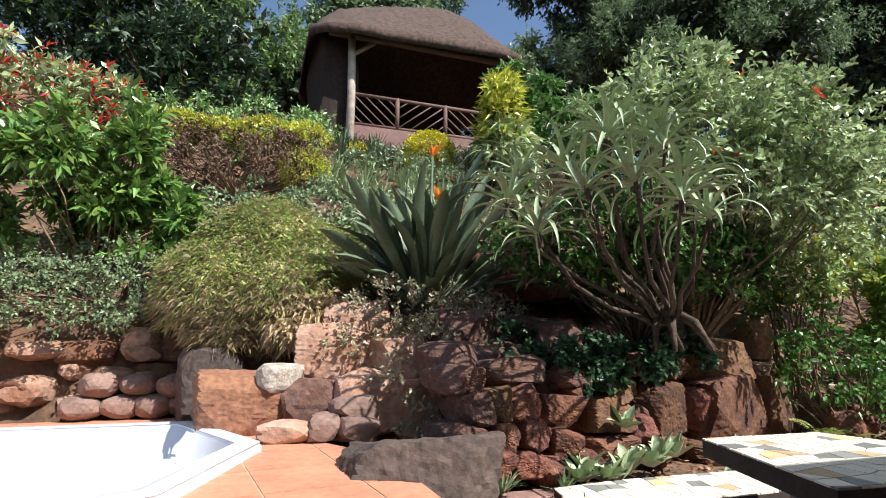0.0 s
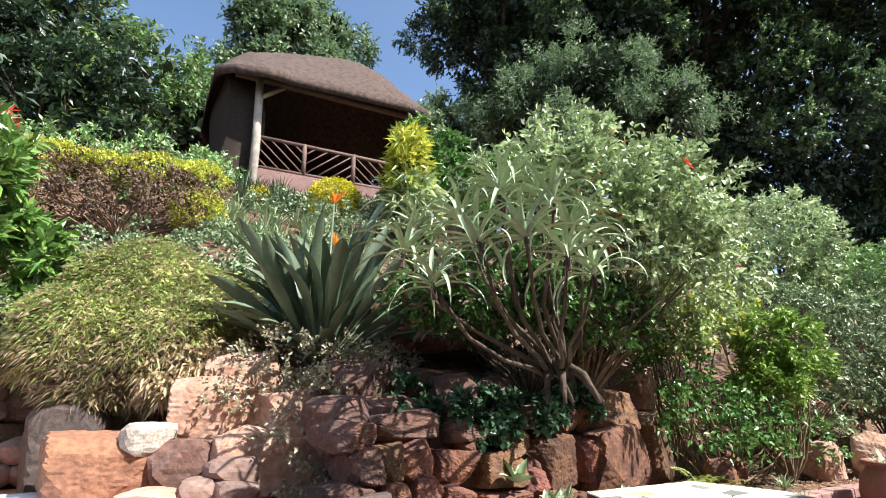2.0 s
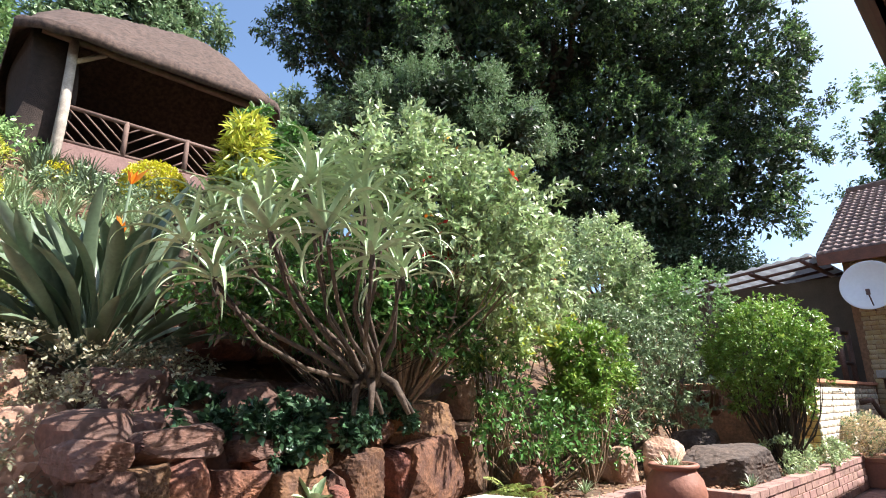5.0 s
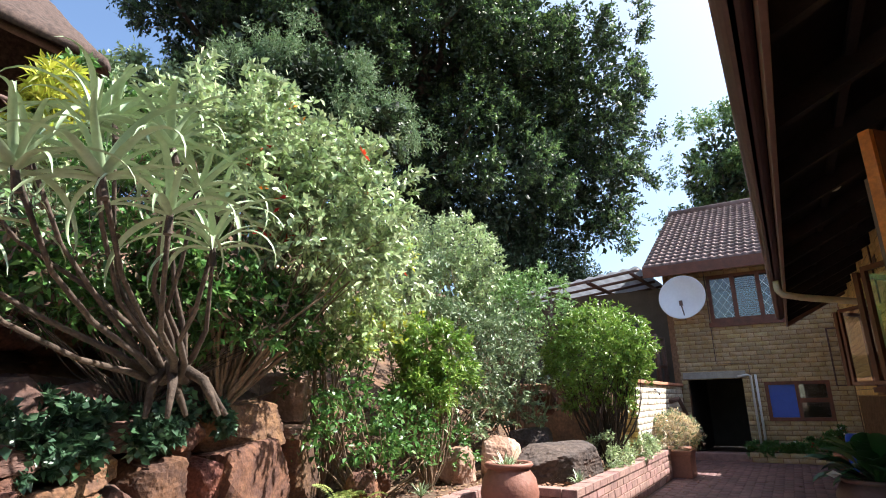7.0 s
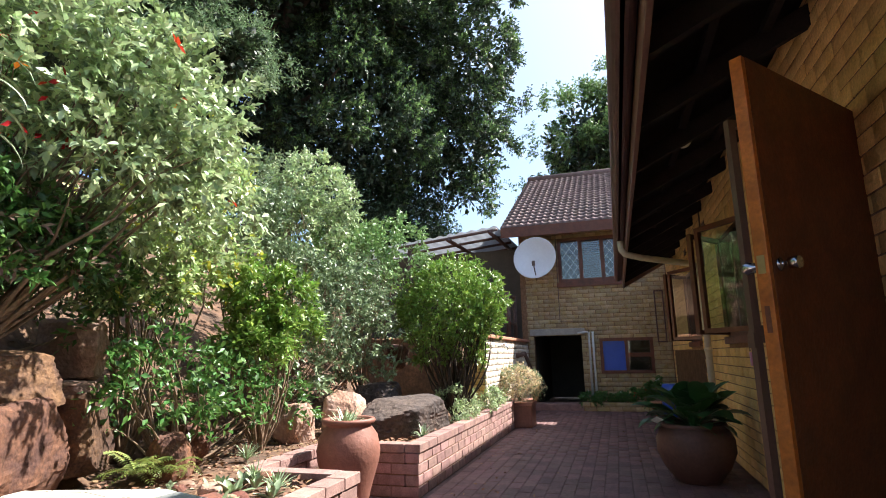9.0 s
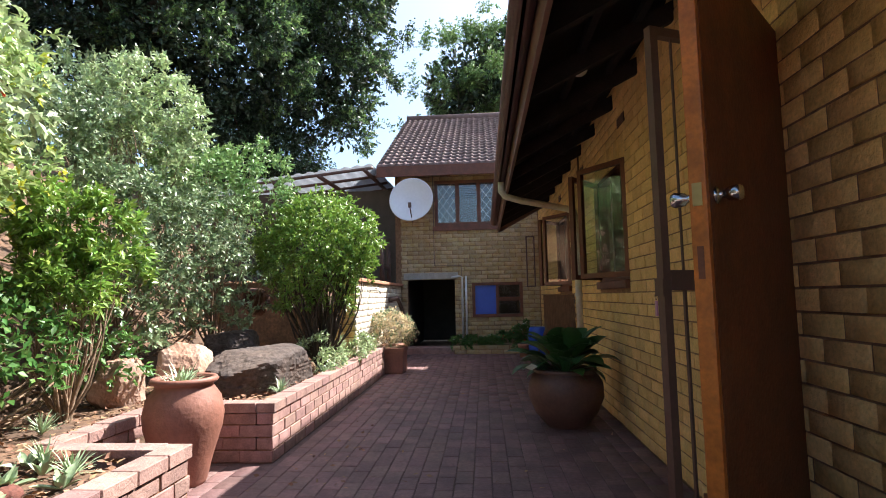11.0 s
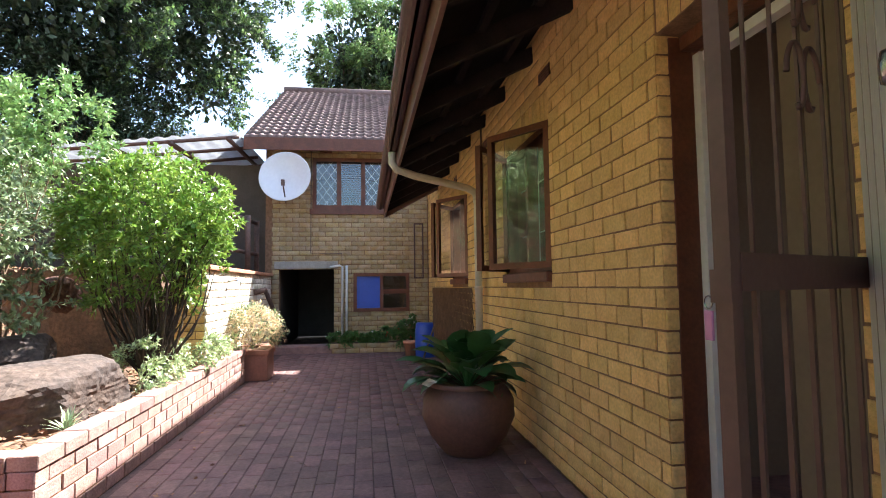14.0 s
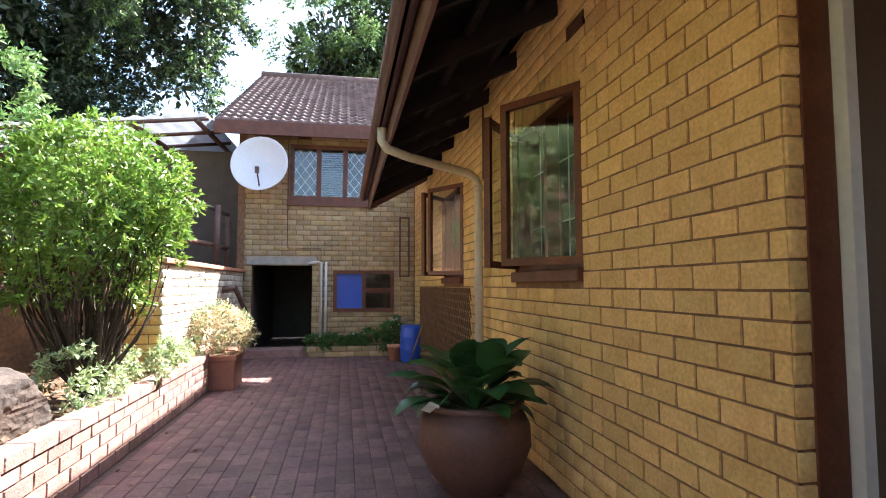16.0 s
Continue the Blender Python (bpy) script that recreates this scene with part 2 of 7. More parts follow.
def empty(name, at, label, category, group="", rz=0):
    ob = new(name)
    ob.empty_display_size = 0.1
    ob.matrix_basis = pose(*at, 0, 0, rz)
    return tagged(ob, label, category, group)


def box(bm, x0, x1, y0, y1, z0, z1, bevel=0.0):
    m = Matrix.Translation(((x0 + x1) / 2, (y0 + y1) / 2, (z0 + z1) / 2)) @ Matrix.Diagonal((abs(x1 - x0), abs(y1 - y0), abs(z1 - z0), 1))
    r = bmesh.ops.create_cube(bm, size=1, matrix=m)
    if bevel:
        es = {e for v in r["verts"] for e in v.link_edges}
        bmesh.ops.bevel(bm, geom=list(es), offset=bevel, segments=2, affect="EDGES", profile=0.6)
    return bm


def boxed(name, mat, parent, *b, bevel=0.0, label="", kind=""):
    bm = bmesh.new()
    box(bm, *b, bevel=bevel)
    return link(name, bm, mat, parent, label, kind=kind)


def tube(bm, pts, radii, seg=8, caps=True):
    """A round bar through the points."""
    pts = [Vector(p) for p in pts]
    if not isinstance(radii, (list, tuple)):
        radii = [radii] * len(pts)
    rings = []
    for i, p in enumerate(pts):
        d = (pts[min(i + 1, len(pts) - 1)] - pts[max(i - 1, 0)]).normalized()
        a = d.orthogonal().normalized() if i == 0 else (a - d * a.dot(d)).normalized()
        b = d.cross(a)
        rings.append([bm.verts.new(p + (a * math.cos(2 * math.pi * k / seg) + b * math.sin(2 * math.pi * k / seg)) * radii[i]) for k in range(seg)])
    for r0, r1 in zip(rings, rings[1:]):
        for k in range(seg):
            bm.faces.new((r0[k], r0[(k + 1) % seg], r1[(k + 1) % seg], r1[k]))
    if caps:
        bm.faces.new(rings[0][::-1])
        bm.faces.new(rings[-1])
    return bm


def tubed(name, mat, parent, pts, radii, seg=8, label=""):
    return link(name, tube(bmesh.new(), pts, radii, seg), mat, parent, label, smooth=True)


def lathe(bm, profile, seg=40, at=(0, 0, 0)):
    """Turns a list of (radius, height) round the z axis."""
    rings = []
    for r, z in profile:
        rings.append([bm.verts.new((at[0] + max(r, 0.001) * math.cos(2 * math.pi * k / seg), at[1] + max(r, 0.001) * math.sin(2 * math.pi * k / seg), at[2] + z)) for k in range(seg)])
    for r0, r1 in zip(rings, rings[1:]):
        for k in range(seg):
            bm.faces.new((r0[k], r0[(k + 1) % seg], r1[(k + 1) % seg], r1[k]))
    return bm


def boulder(name, mat, at, size, seed, parent=None, label="", rz=0, rough=0.25, sub=3, square=0.5, tilt=0, category=""):
    """A worn, roughly blocky stone."""
    bm = bmesh.new()
    bmesh.ops.create_icosphere(bm, subdivisions=max(sub, 3) + (1 if max(size) > 0.28 else 0), radius=1)
    off = Vector((seed * 3.17, seed * 1.31, seed * 7.7))
    rnd = random.Random(seed)
    # flats at random angles cut the ball; the squarer, the nearer to a block
    cuts = [(Vector(n) + Vector([rnd.uniform(-0.16, 0.16) for _ in range(3)])).normalized() for n in ((1, 0, 0), (-1, 0, 0), (0, 1, 0), (0, -1, 0), (0, 0, 1), (0, 0, -1))]
    cuts = [(n, 1.0 - 0.26 * square * rnd.uniform(0.7, 1.1)) for n in cuts]
    cuts += [(Vector([rnd.gauss(0, 1) for _ in range(3)]).normalized(), rnd.uniform(0.88, 1.02) - rough * 0.12) for _ in range(15)]
    grow = 1.0 / (1.0 - 0.22 * square)
    for v in bm.verts:
        d = v.co.normalized()
        r = 1.0 + 0.35 * square
        for n, c in cuts:
            k = d.dot(n)
            if k > 0.05:
                r = min(r, c / k)
        p = d * r * grow
        p *= 1 + rough * 0.2 * noise.noise(d * 1.3 + off) + rough * 0.12 * noise.noise(d * 4 + off) + rough * 0.10 * noise.noise(d * 12 + off)
        v.co = Vector((p.x * size[0] / 2, p.y * size[1] / 2, p.z * size[2] / 2))
    ob = link(name, bm, mat, parent, label, smooth=False)
    ob.matrix_basis = pose(*at, tilt, tilt * 0.6, rz)
    if category:
        tagged(ob, category=category)
    return ob


RNG = np.random.default_rng(5)


def unit(v):
    return v / (np.linalg.norm(v, axis=1, keepdims=True) + 1e-9)


def leaves(name, mat, parent, pos, way, length, width, label="", fold=0.25, droop=0.0, spread=0.3, kind="stuff", face=(0.05, -0.35, 0.75)):
    """Many small leaves, each a folded four-cornered blade, from pos along way."""
    n = len(pos)
    way = unit(way + RNG.normal(0, 0.02, (n, 3)))
    side = unit(np.cross(way, RNG.normal(0, 0.55, (n, 3)) + face))
    up = np.cross(side, way)
    ln = length * (1 + spread * RNG.uniform(-1, 1, (n, 1)))
    wd = width * (1 + spread * RNG.uniform(-1, 1, (n, 1))) / 2
    mid = pos + way * ln * 0.45
    tip = pos + way * ln + np.array([0, 0, -1.0]) * ln * droop
    v = np.stack([pos, mid + side * wd + up * wd * fold, tip, mid - side * wd + up * wd * fold], axis=1).reshape(-1, 3)
    b = np.arange(n)[:, None] * 4
    f = np.concatenate([b + [0, 1, 2], b + [0, 2, 3]])
    return raw(name, v, f, mat, parent, label, kind=kind)


def shell(blobs, n, inner=0.72, lump=0.22, lumpscale=1.4, low=-0.6):
    """n points and outward directions in the outer layer of a set of lumpy ellipsoids (cx, cy, cz, rx, ry, rz)."""
    area = np.array([(b[3] * b[4] + b[3] * b[5] + b[4] * b[5]) for b in blobs])
    counts = (area / area.sum() * n).astype(int) + 1
    P, D = [], []
    for b, k in zip(blobs, counts):
        c, r = np.array(b[:3]), np.array(b[3:6])
        d = unit(RNG.normal(0, 1, (k * 2, 3)))
        d = d[d[:, 2] > low][:k]
        ph = RNG.uniform(0, 6.28, 6)
        q = d * r * lumpscale / (r.mean()) * 2.5
        lumps = (np.sin(q[:, 0] * 1.7 + ph[0] + 1.3 * np.sin(q[:, 1] * 1.1 + ph[3])) + np.sin(q[:, 1] * 1.9 + ph[1] + 1.2 * np.sin(q[:, 2] * 1.3 + ph[4])) + np.sin(q[:, 2] * 2.1 + ph[2] + np.sin(q[:, 0] * 1.2 + ph[5]))) / 3
        rad = (1 - (1 - inner) * RNG.random(len(d)) ** 1.5) * (1 + lump * lumps)
        P.append(c + d * r * rad[:, None])
        D.append(unit(d / r))
    return np.concatenate(P), np.concatenate(D)


def bunch(P, D, blobs, gap, pull=0.5):
    """Draws the twigs together into tufts about gap apart, some proud and some set back, with gaps between."""
    area = sum(9 * (b[3] * b[4] + b[3] * b[5] + b[4] * b[5]) / 3 for b in blobs)
    k = int(min(max(8, area / gap ** 2), len(P) / 3 + 1))
    at = RNG.choice(len(P), k, replace=False)
    C, away = P[at], D[at] * (RNG.uniform(-1, 1, (k, 1)) * gap * 0.4)
    near = np.concatenate([((P[a:a + 500, None, :] - C[None]) ** 2).sum(2).argmin(1) for a in range(0, len(P), 500)])
    return P + (C[near] - P) * pull + away[near], unit(D + unit(P - C[near]) * 0.5)


def sprigs(P, D, per, reach, jitter=0.9, up=0.3):
    """Twig tips with several leaves each, for a clumped outline."""
    n = len(P)
    tw = unit(D + RNG.normal(0, jitter * 0.5, (n, 3)) + [0, 0, up])
    t = RNG.random((n, per, 1))
    pos = P[:, None, :] + tw[:, None, :] * reach * t
    way = tw[:, None, :] * 0.5 + RNG.normal(0, jitter * 0.6, (n, per, 3))
    return pos.reshape(-1, 3), way.reshape(-1, 3)


def stems(name, mat, parent, root, tips, radius, bend=0.25, seg=5, sides=5, label=""):
    """Branches from one root to many tips, joined."""
    bm = bmesh.new()
    root = Vector(root)
    for tp in tips:
        tp = Vector(tp)
        L = (tp - root).length
        s = root + Vector((random.uniform(-1, 1), random.uniform(-1, 1), 0)) * radius * 1.6
        w = Vector((random.uniform(-1, 1), random.uniform(-1, 1), random.uniform(-0.2, 0.6))) * L * bend
        pts = [s.lerp(tp, k / seg) + w * math.sin(math.pi * k / seg) * 0.5 + Vector((random.uniform(-1, 1), random.uniform(-1, 1), random.uniform(-1, 1))) * L * 0.02 for k in range(seg + 1)]
        tube(bm, pts, [radius * (1 - 0.8 * k / seg) for k in range(seg + 1)], sides, caps=False)
    return link(name, bm, mat, parent, label, smooth=True)


def bush(name, label, category, blobs, mat, n, length, width, root=None, per=5, reach=0.08, jitter=0.9, inner=0.72,
         lump=0.22, nstems=14, stem_r=0.012, stem_mat="twig", extra=(), low=-0.6, droop=0.1, group="", up=0.3, leaf_name="foliage", tuft_gap=None):
    """A shrub or crown: stems and its leaves; extra: (mat, fraction, part name) for other leaves or flowers."""
    b = np.array(blobs, dtype=float)
    if root is None:
        root = (b[0][0], b[0][1], ground(b[0][0], b[0][1]) - 0.03)
    e = empty(name, root, label, category, group)
    o = np.array(root)
    P, D = shell([(*(np.array(q[:3]) - o), *q[3:6]) for q in blobs], max(10, n // per), inner, lump, low=low)
    if tuft_gap is None:
        tuft_gap = length * 4.5 if n > 3500 else 0
    if tuft_gap:
        P, D = bunch(P, D, blobs, tuft_gap)
    pos, way = sprigs(P, D, per, reach, jitter, up)
    leaves(leaf_name, mat, e, pos, way, length, width, droop=droop)
    for emat, frac, ename, el, ew in extra:
        k = max(3, int(len(P) * frac))
        idx = RNG.choice(len(P), k, replace=False)
        pp, ww = sprigs(P[idx] + D[idx] * reach * 0.6, D[idx], 4, reach * 0.5, 1.2, 0.2)
        leaves(ename, emat, e, pp, ww, el, ew)
    if nstems:
        tips = P[RNG.choice(len(P), nstems, replace=False)] * 0.94
        stems("stem", stem_mat, e, (0, 0, 0), [tuple(t) for t in tips], stem_r)
    return e


# ---- the lie of the land ----
def smooth(a, b, t):
    t = min(max((t - a) / (b - a), 0), 1)
    return t * t * (3 - 2 * t)


def ground(x, y):
    """Height of the soil."""
    face = 2.78 + 0.24 * (min(max(x, 0.8), 3.9) - 1.1) + 0.75 * smooth(1.05, 0.6, x)
    rise = 0.52 * smooth(face, face + 0.2, y) + 0.33 * smooth(face + 0.4, face + 0.8, y)
    right = 0.38 + rise * (1 - 0.65 * smooth(3.85, 4.4, x)) + max(0, min(y - 3.5, 8)) * 0.58
    left = -0.03 + smooth(4.12, 4.45, y) * 1.21 + max(0, min(y - 4.4, 1.9)) * 0.8 + max(0, min(y - 6.3, 5.2)) * 0.62
    k = smooth(0.6, -0.3, x)
    z = right * (1 - k) + left * k
    if x > 8.9:
        k = smooth(8.9, 9.0, x) * smooth(2.1, 2.3, y) * smooth(8, 6, y)
        z = z * (1 - k) + 1.35 * k
    z += 0.05 * noise.noise(Vector((x * 1.3, y * 1.3, 0))) * smooth(3.4, 4.2, y)
    return z


# ---- large structure ----
def build_ground():
    # pavement and far ground in one sheet with the hillside: rows by y, columns by x
    xs = [-200, -60, -25, -12, -8, -6] + list(np.arange(-5, 14.01, 0.2)) + [15, 17, 20, 24, 30, 60, 200]
    ys = [2.56] + list(np.arange(2.7, 8, 0.2)) + list(np.arange(8, 14, 0.6)) + [15, 18, 22, 30, 60, 200]
    bm = bmesh.new()
    grid = [[bm.verts.new((x, y, ground(x, y))) for x in xs] for y in ys]
    for r0, r1 in zip(grid, grid[1:]):
        for i in range(len(xs) - 1):
            bm.faces.new((r0[i], r0[i + 1], r1[i + 1], r1[i]))
    # step down to the level ground and out to the south
    low = [bm.verts.new((x, 2.56, -0.03)) for x in xs]
    far = [bm.verts.new((x, -200, -0.03)) for x in xs]
    for i in range(len(xs) - 1):
        bm.faces.new((low[i], low[i + 1], grid[0][i + 1], grid[0][i]))
        bm.faces.new((far[i], far[i + 1], low[i + 1], low[i]))
    link("ground", bm, "earth", None, "red brown garden soil rising to a wooded bank", smooth=False, kind="structure")


build_ground()

WALL_Y, WALL_TOP = -0.78, 2.78
BL, BH = 0.234, 0.0857


def bond(u0, u1, z0, z1, holes=(), bl=BL, bh=BH, joint=0.009, shift=0.0):
    """Running bond: rectangles (u0, u1, z0, z1) of the bricks of a wall with rectangular holes."""
    out, row, z = [], 0, z0
    while z < z1 - 0.02:
        top = min(z + bh - joint, z1)
        spans = [(u0, u1)]
        for a, b, c, d in holes:
            if c < (z + top) / 2 < d:
                spans = [s for p, q in spans for s in ((p, min(q, a)), (max(p, b), q)) if s[1] - s[0] > 0.02]
        for p, q in spans:
            k = math.floor((p - u0 - shift) / bl) - 1
            while True:
                a = u0 + shift + k * bl + (bl / 2 if row % 2 else 0)
                if a > q:
                    break
                s, e = max(a, p), min(a + bl - joint, q)
                if e - s > 0.025:
                    out.append((s, e, z, top))
                k += 1
        z += bh
        row += 1
    return out


def bricks_joined(name, mat, rects, place, depth=0.02, proud=0.003, parent=None, label="", chamfer=0.003):
    """Many bricks in one mesh. place(u, z, d) gives the point at d metres out of the wall."""
    v, f = [], []
    for a, b, c, d in rects:
        out = random.uniform(-proud, proud)
        j = [random.uniform(-0.0018, 0.0018) for _ in range(4)]
        h = chamfer
        base = len(v)
        v += [place(a, c, -depth), place(b, c, -depth), place(b, d, -depth), place(a, d, -depth),
              place(a, c, out - h), place(b, c, out - h), place(b, d, out - h), place(a, d, out - h),
              place(a + h, c + h + j[0], out), place(b - h, c + h + j[1], out), place(b - h, d - h + j[2], out), place(a + h, d - h + j[3], out)]
        for q in range(4):
            r = (q + 1) % 4
            f.append((base + q, base + r, base + 4 + r, base + 4 + q))
            f.append((base + 4 + q, base + 4 + r, base + 8 + r, base + 8 + q))
        f.append((base + 8, base + 9, base + 10, base + 11))
    return raw(name, v, f, mat, parent, label, kind="stuff")


PIECE_MESH = {}


def brick_pieces(name, mat, rects, place, parent, normal_rz, depth=0.02):
    """Each brick an object of its own on shared meshes, stretched a little to its size."""
    for a, b, c, d in rects:
        w, h = round(b - a, 2), round(d - c, 3)
        key = (name, mat, w, h, random.randrange(3))
        if key not in PIECE_MESH:
            bm = bmesh.new()
            bmesh.ops.create_cube(bm, size=1, matrix=Matrix.Diagonal((w, depth, h, 1)))
            bmesh.ops.bevel(bm, geom=[e for e in bm.edges if all(v.co.y < 0 for v in e.verts)], offset=0.0035, segments=1, affect="EDGES")
            for vert in bm.verts:
                vert.co += Vector((random.uniform(-1, 1), random.uniform(-1, 1), random.uniform(-1, 1))) * 0.0012
            me = bpy.data.meshes.new(name)
            bm.to_mesh(me)
            bm.free()
            me.materials.append(M[mat])
            PIECE_MESH[key] = me
        ob = new(name, PIECE_MESH[key])
        ob.parent = parent
        p = Vector(place((a + b) / 2, (c + d) / 2, -depth / 2 + random.uniform(-0.002, 0.002)))
        ob.matrix_basis = pose(p.x, p.y, p.z, 0, 0, normal_rz)


# house wall along the yard
W1, W2 = (6.07, 7.20, 1.15, 2.20), (8.93, 10.06, 1.15, 2.20)
DOOR = (3.90, 4.766, -1, 2.13)
HOUSE_HOLES = [W1, W2, DOOR]
house_wall = new("wall_house")
tagged(house_wall, "yellow face brick house wall with brown mortar", kind="structure")


def slab_with_holes(name, mat, u0, u1, z0, z1, holes, put, parent, label=""):
    """A wall slab cut round its holes; put(ua, ub, za, zb) gives box bounds."""
    us = sorted({u0, u1, *[h[0] for h in holes], *[h[1] for h in holes]})
    zs = sorted({z0, z1, *[min(max(h[2], z0), z1) for h in holes], *[min(h[3], z1) for h in holes]})
    bm = bmesh.new()
    for a, b in zip(us, us[1:]):
        for c, d in zip(zs, zs[1:]):
            if not any(h[0] < (a + b) / 2 < h[1] and h[2] < (c + d) / 2 < h[3] for h in holes):
                box(bm, *put(a, b, c, d))
    return link(name, bm, mat, parent, label, kind="structure")


slab_with_holes("mortar_core", "mortar", -6, 12.9, -0.03, 2.95, HOUSE_HOLES, lambda a, b, c, d: (a, b, WALL_Y - 0.22, WALL_Y - 0.006, c, d), house_wall, "brown mortar and wall core")


def on_house(u, z, d):
    return (u, WALL_Y + d, z)


HEADS = [(6.07, 7.20, 2.195, 2.392), (8.93, 10.06, 2.195, 2.392), (3.90, 4.766, 2.135, 2.306)]
HOUSE = bond(-6, 12.88, 0, 2.9, HOUSE_HOLES + [(a, b, c, d + 0.01) for a, b, c, d in HEADS], shift=0.075)
SOLDIERS = [(a + k * 0.0855, min(a + k * 0.0855 + 0.077, b), c, d) for a, b, c, d in HEADS for k in range(int((b - a) / 0.0855))]
NEAR_HOUSE = [r for r in HOUSE if 4.75 < r[0] < 6.1 and 0.3 < r[2] < 2.75][:300]
near_set = set(NEAR_HOUSE)
bricks_joined("brickwork", "brick", [r for r in HOUSE if r not in near_set], on_house, parent=house_wall, label="yellow face bricks")
bricks_joined("soldier_course", "brick", SOLDIERS, on_house, parent=house_wall, label="yellow bricks on end over the openings")
# reveal of the door opening
bricks_joined("reveal_brickwork", "brick", bond(-0.885, -0.785, 0, 2.13, bl=0.5), lambda u, z, d: (4.758 - d, u, z), parent=house_wall)
boxed("sill_course", "wood", house_wall, 6.07, 7.20, -0.80, -0.745, 1.145, 1.215, bevel=0.01, label="brown painted window sill")
boxed("sill_course", "wood", house_wall, 8.93, 10.06, -0.80, -0.745, 1.145, 1.215, bevel=0.01)


# roof of the house over the yard wall
def roof_tiles(name, parent, x0, x1, length, place, mat="tile", tw=0.15, th=0.27):
    """Interlocking tiles: rows up the slope, each tile with a roll and a raised front edge."""
    v, f = [], []
    rows, cols = int(length / th), int((x1 - x0) / tw)
    prof = [(0, 0.0), (0.12, 0.018), (0.28, 0.025), (0.42, 0.016), (0.55, 0.002), (0.8, 0.0), (1.0, 0.002)]
    for r in range(rows):
        for c in range(cols):
            base = len(v)
            jz = random.uniform(0, 0.006)
            for s, lift in ((r * th, 0.055), ((r + 1) * th + 0.03, 0.006)):
                for px, pz in prof:
                    v.append(place(x0 + (c + px) * tw, s, pz + lift + jz))
            for px, pz in prof:
                v.append(place(x0 + (c + px) * tw, r * th, pz + 0.0))
            k = len(prof)
            for q in range(k - 1):
                f.append((base + q, base + q + 1, base + k + q + 1, base + k + q))
                f.append((base + 2 * k + q, base + 2 * k + q + 1, base + q + 1, base + q))
    return raw(name, v, f, mat, parent, "brown concrete roof tiles", kind="stuff")


def build_house_roof():
    root = tagged(new("roof_house"), "low tiled roof with dark rafters over the house", kind="structure")
    s = math.tan(radians(27))
    bm = bmesh.new()
    # sheathing under the tiles
    for sgn in (0,):
        vs = [bm.verts.new(p) for p in ((-6, 0.10, 2.40), (11.4, 0.10, 2.40), (11.4, -4.2, 2.40 + 4.3 * s), (-6, -4.2, 2.40 + 4.3 * s))]
        bm.faces.new(vs)
        # back slope ends early, out of view, so daylight reaches the room behind
        vs2 = [bm.verts.new(p) for p in ((-6, -4.2, 2.40 + 4.3 * s), (11.4, -4.2, 2.40 + 4.3 * s), (11.4, -6.2, 3.57), (-6, -6.2, 3.57))]
        bm.faces.new(vs2)
    r = bmesh.ops.solidify(bm, geom=bm.faces[:], thickness=0.03)
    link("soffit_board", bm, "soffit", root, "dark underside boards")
    c, sn = math.cos(math.atan(s)), math.sin(math.atan(s))
    roof_tiles("roof_tile", root, -6, 11.4, 4.8, lambda u, t, n: (u, 0.12 - t * c + n * sn, 2.42 + t * sn + n * c))
    x = -5.8
    while x < 11.4:
        bm = bmesh.new()
        vs = []
        for y, z in ((0.06, 2.37), (0.06, 2.25), (-0.95, 2.25 + 1.01 * s), (-0.95, 2.37 + 1.01 * s)):
            vs.append((y, z))
        a = [bm.verts.new((x, y, z)) for y, z in vs]
        b = [bm.verts.new((x + 0.05, y, z)) for y, z in vs]
        bm.faces.new(a[::-1]), bm.faces.new(b)
        for k in range(4):
            bm.faces.new((a[k], a[(k + 1) % 4], b[(k + 1) % 4], b[k]))
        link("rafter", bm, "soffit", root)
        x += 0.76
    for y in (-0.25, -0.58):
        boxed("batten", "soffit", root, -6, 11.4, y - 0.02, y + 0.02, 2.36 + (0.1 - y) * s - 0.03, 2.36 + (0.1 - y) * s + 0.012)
    boxed("fascia", "gutter", root, -6, 11.42, 0.065, 0.09, 2.22, 2.42, bevel=0.004, label="brown painted fascia board")
    # half round gutter
    bm = bmesh.new()
    prof = [(0.062 * math.cos(a), 0.062 * math.sin(a)) for a in np.linspace(math.pi, 2 * math.pi, 12)]
    rings = []
    for x in (-6, 11.42):
        rings.append([bm.verts.new((x, 0.155 + p, 2.40 + q)) for p, q in prof])
    for k in range(11):
        bm.faces.new((rings[0][k], rings[0][k + 1], rings[1][k + 1], rings[1][k]))
    for rr in rings:
        bm.faces.new(rr)
    bmesh.ops.solidify(bm, geom=bm.faces[:], thickness=0.004)
    link("roof_gutter", bm, "gutter", root, "brown half round gutter")
    bm = bmesh.new()
    ends = [[bm.verts.new((x, y, z)) for y, z in ((0.062, 2.22), (0.062, 2.41), (-0.95, 2.41 + 1.012 * s), (-0.95, 2.25 + 1.012 * s))] for x in (11.402, 11.43)]
    bm.faces.new(ends[0][::-1]), bm.faces.new(ends[1])
    for k in range(4):
        bm.faces.new((ends[0][k], ends[0][(k + 1) % 4], ends[1][(k + 1) % 4], ends[1][k]))
    link("barge_board", bm, "gutter", root, "sloping brown barge board")
    return root


build_house_roof()


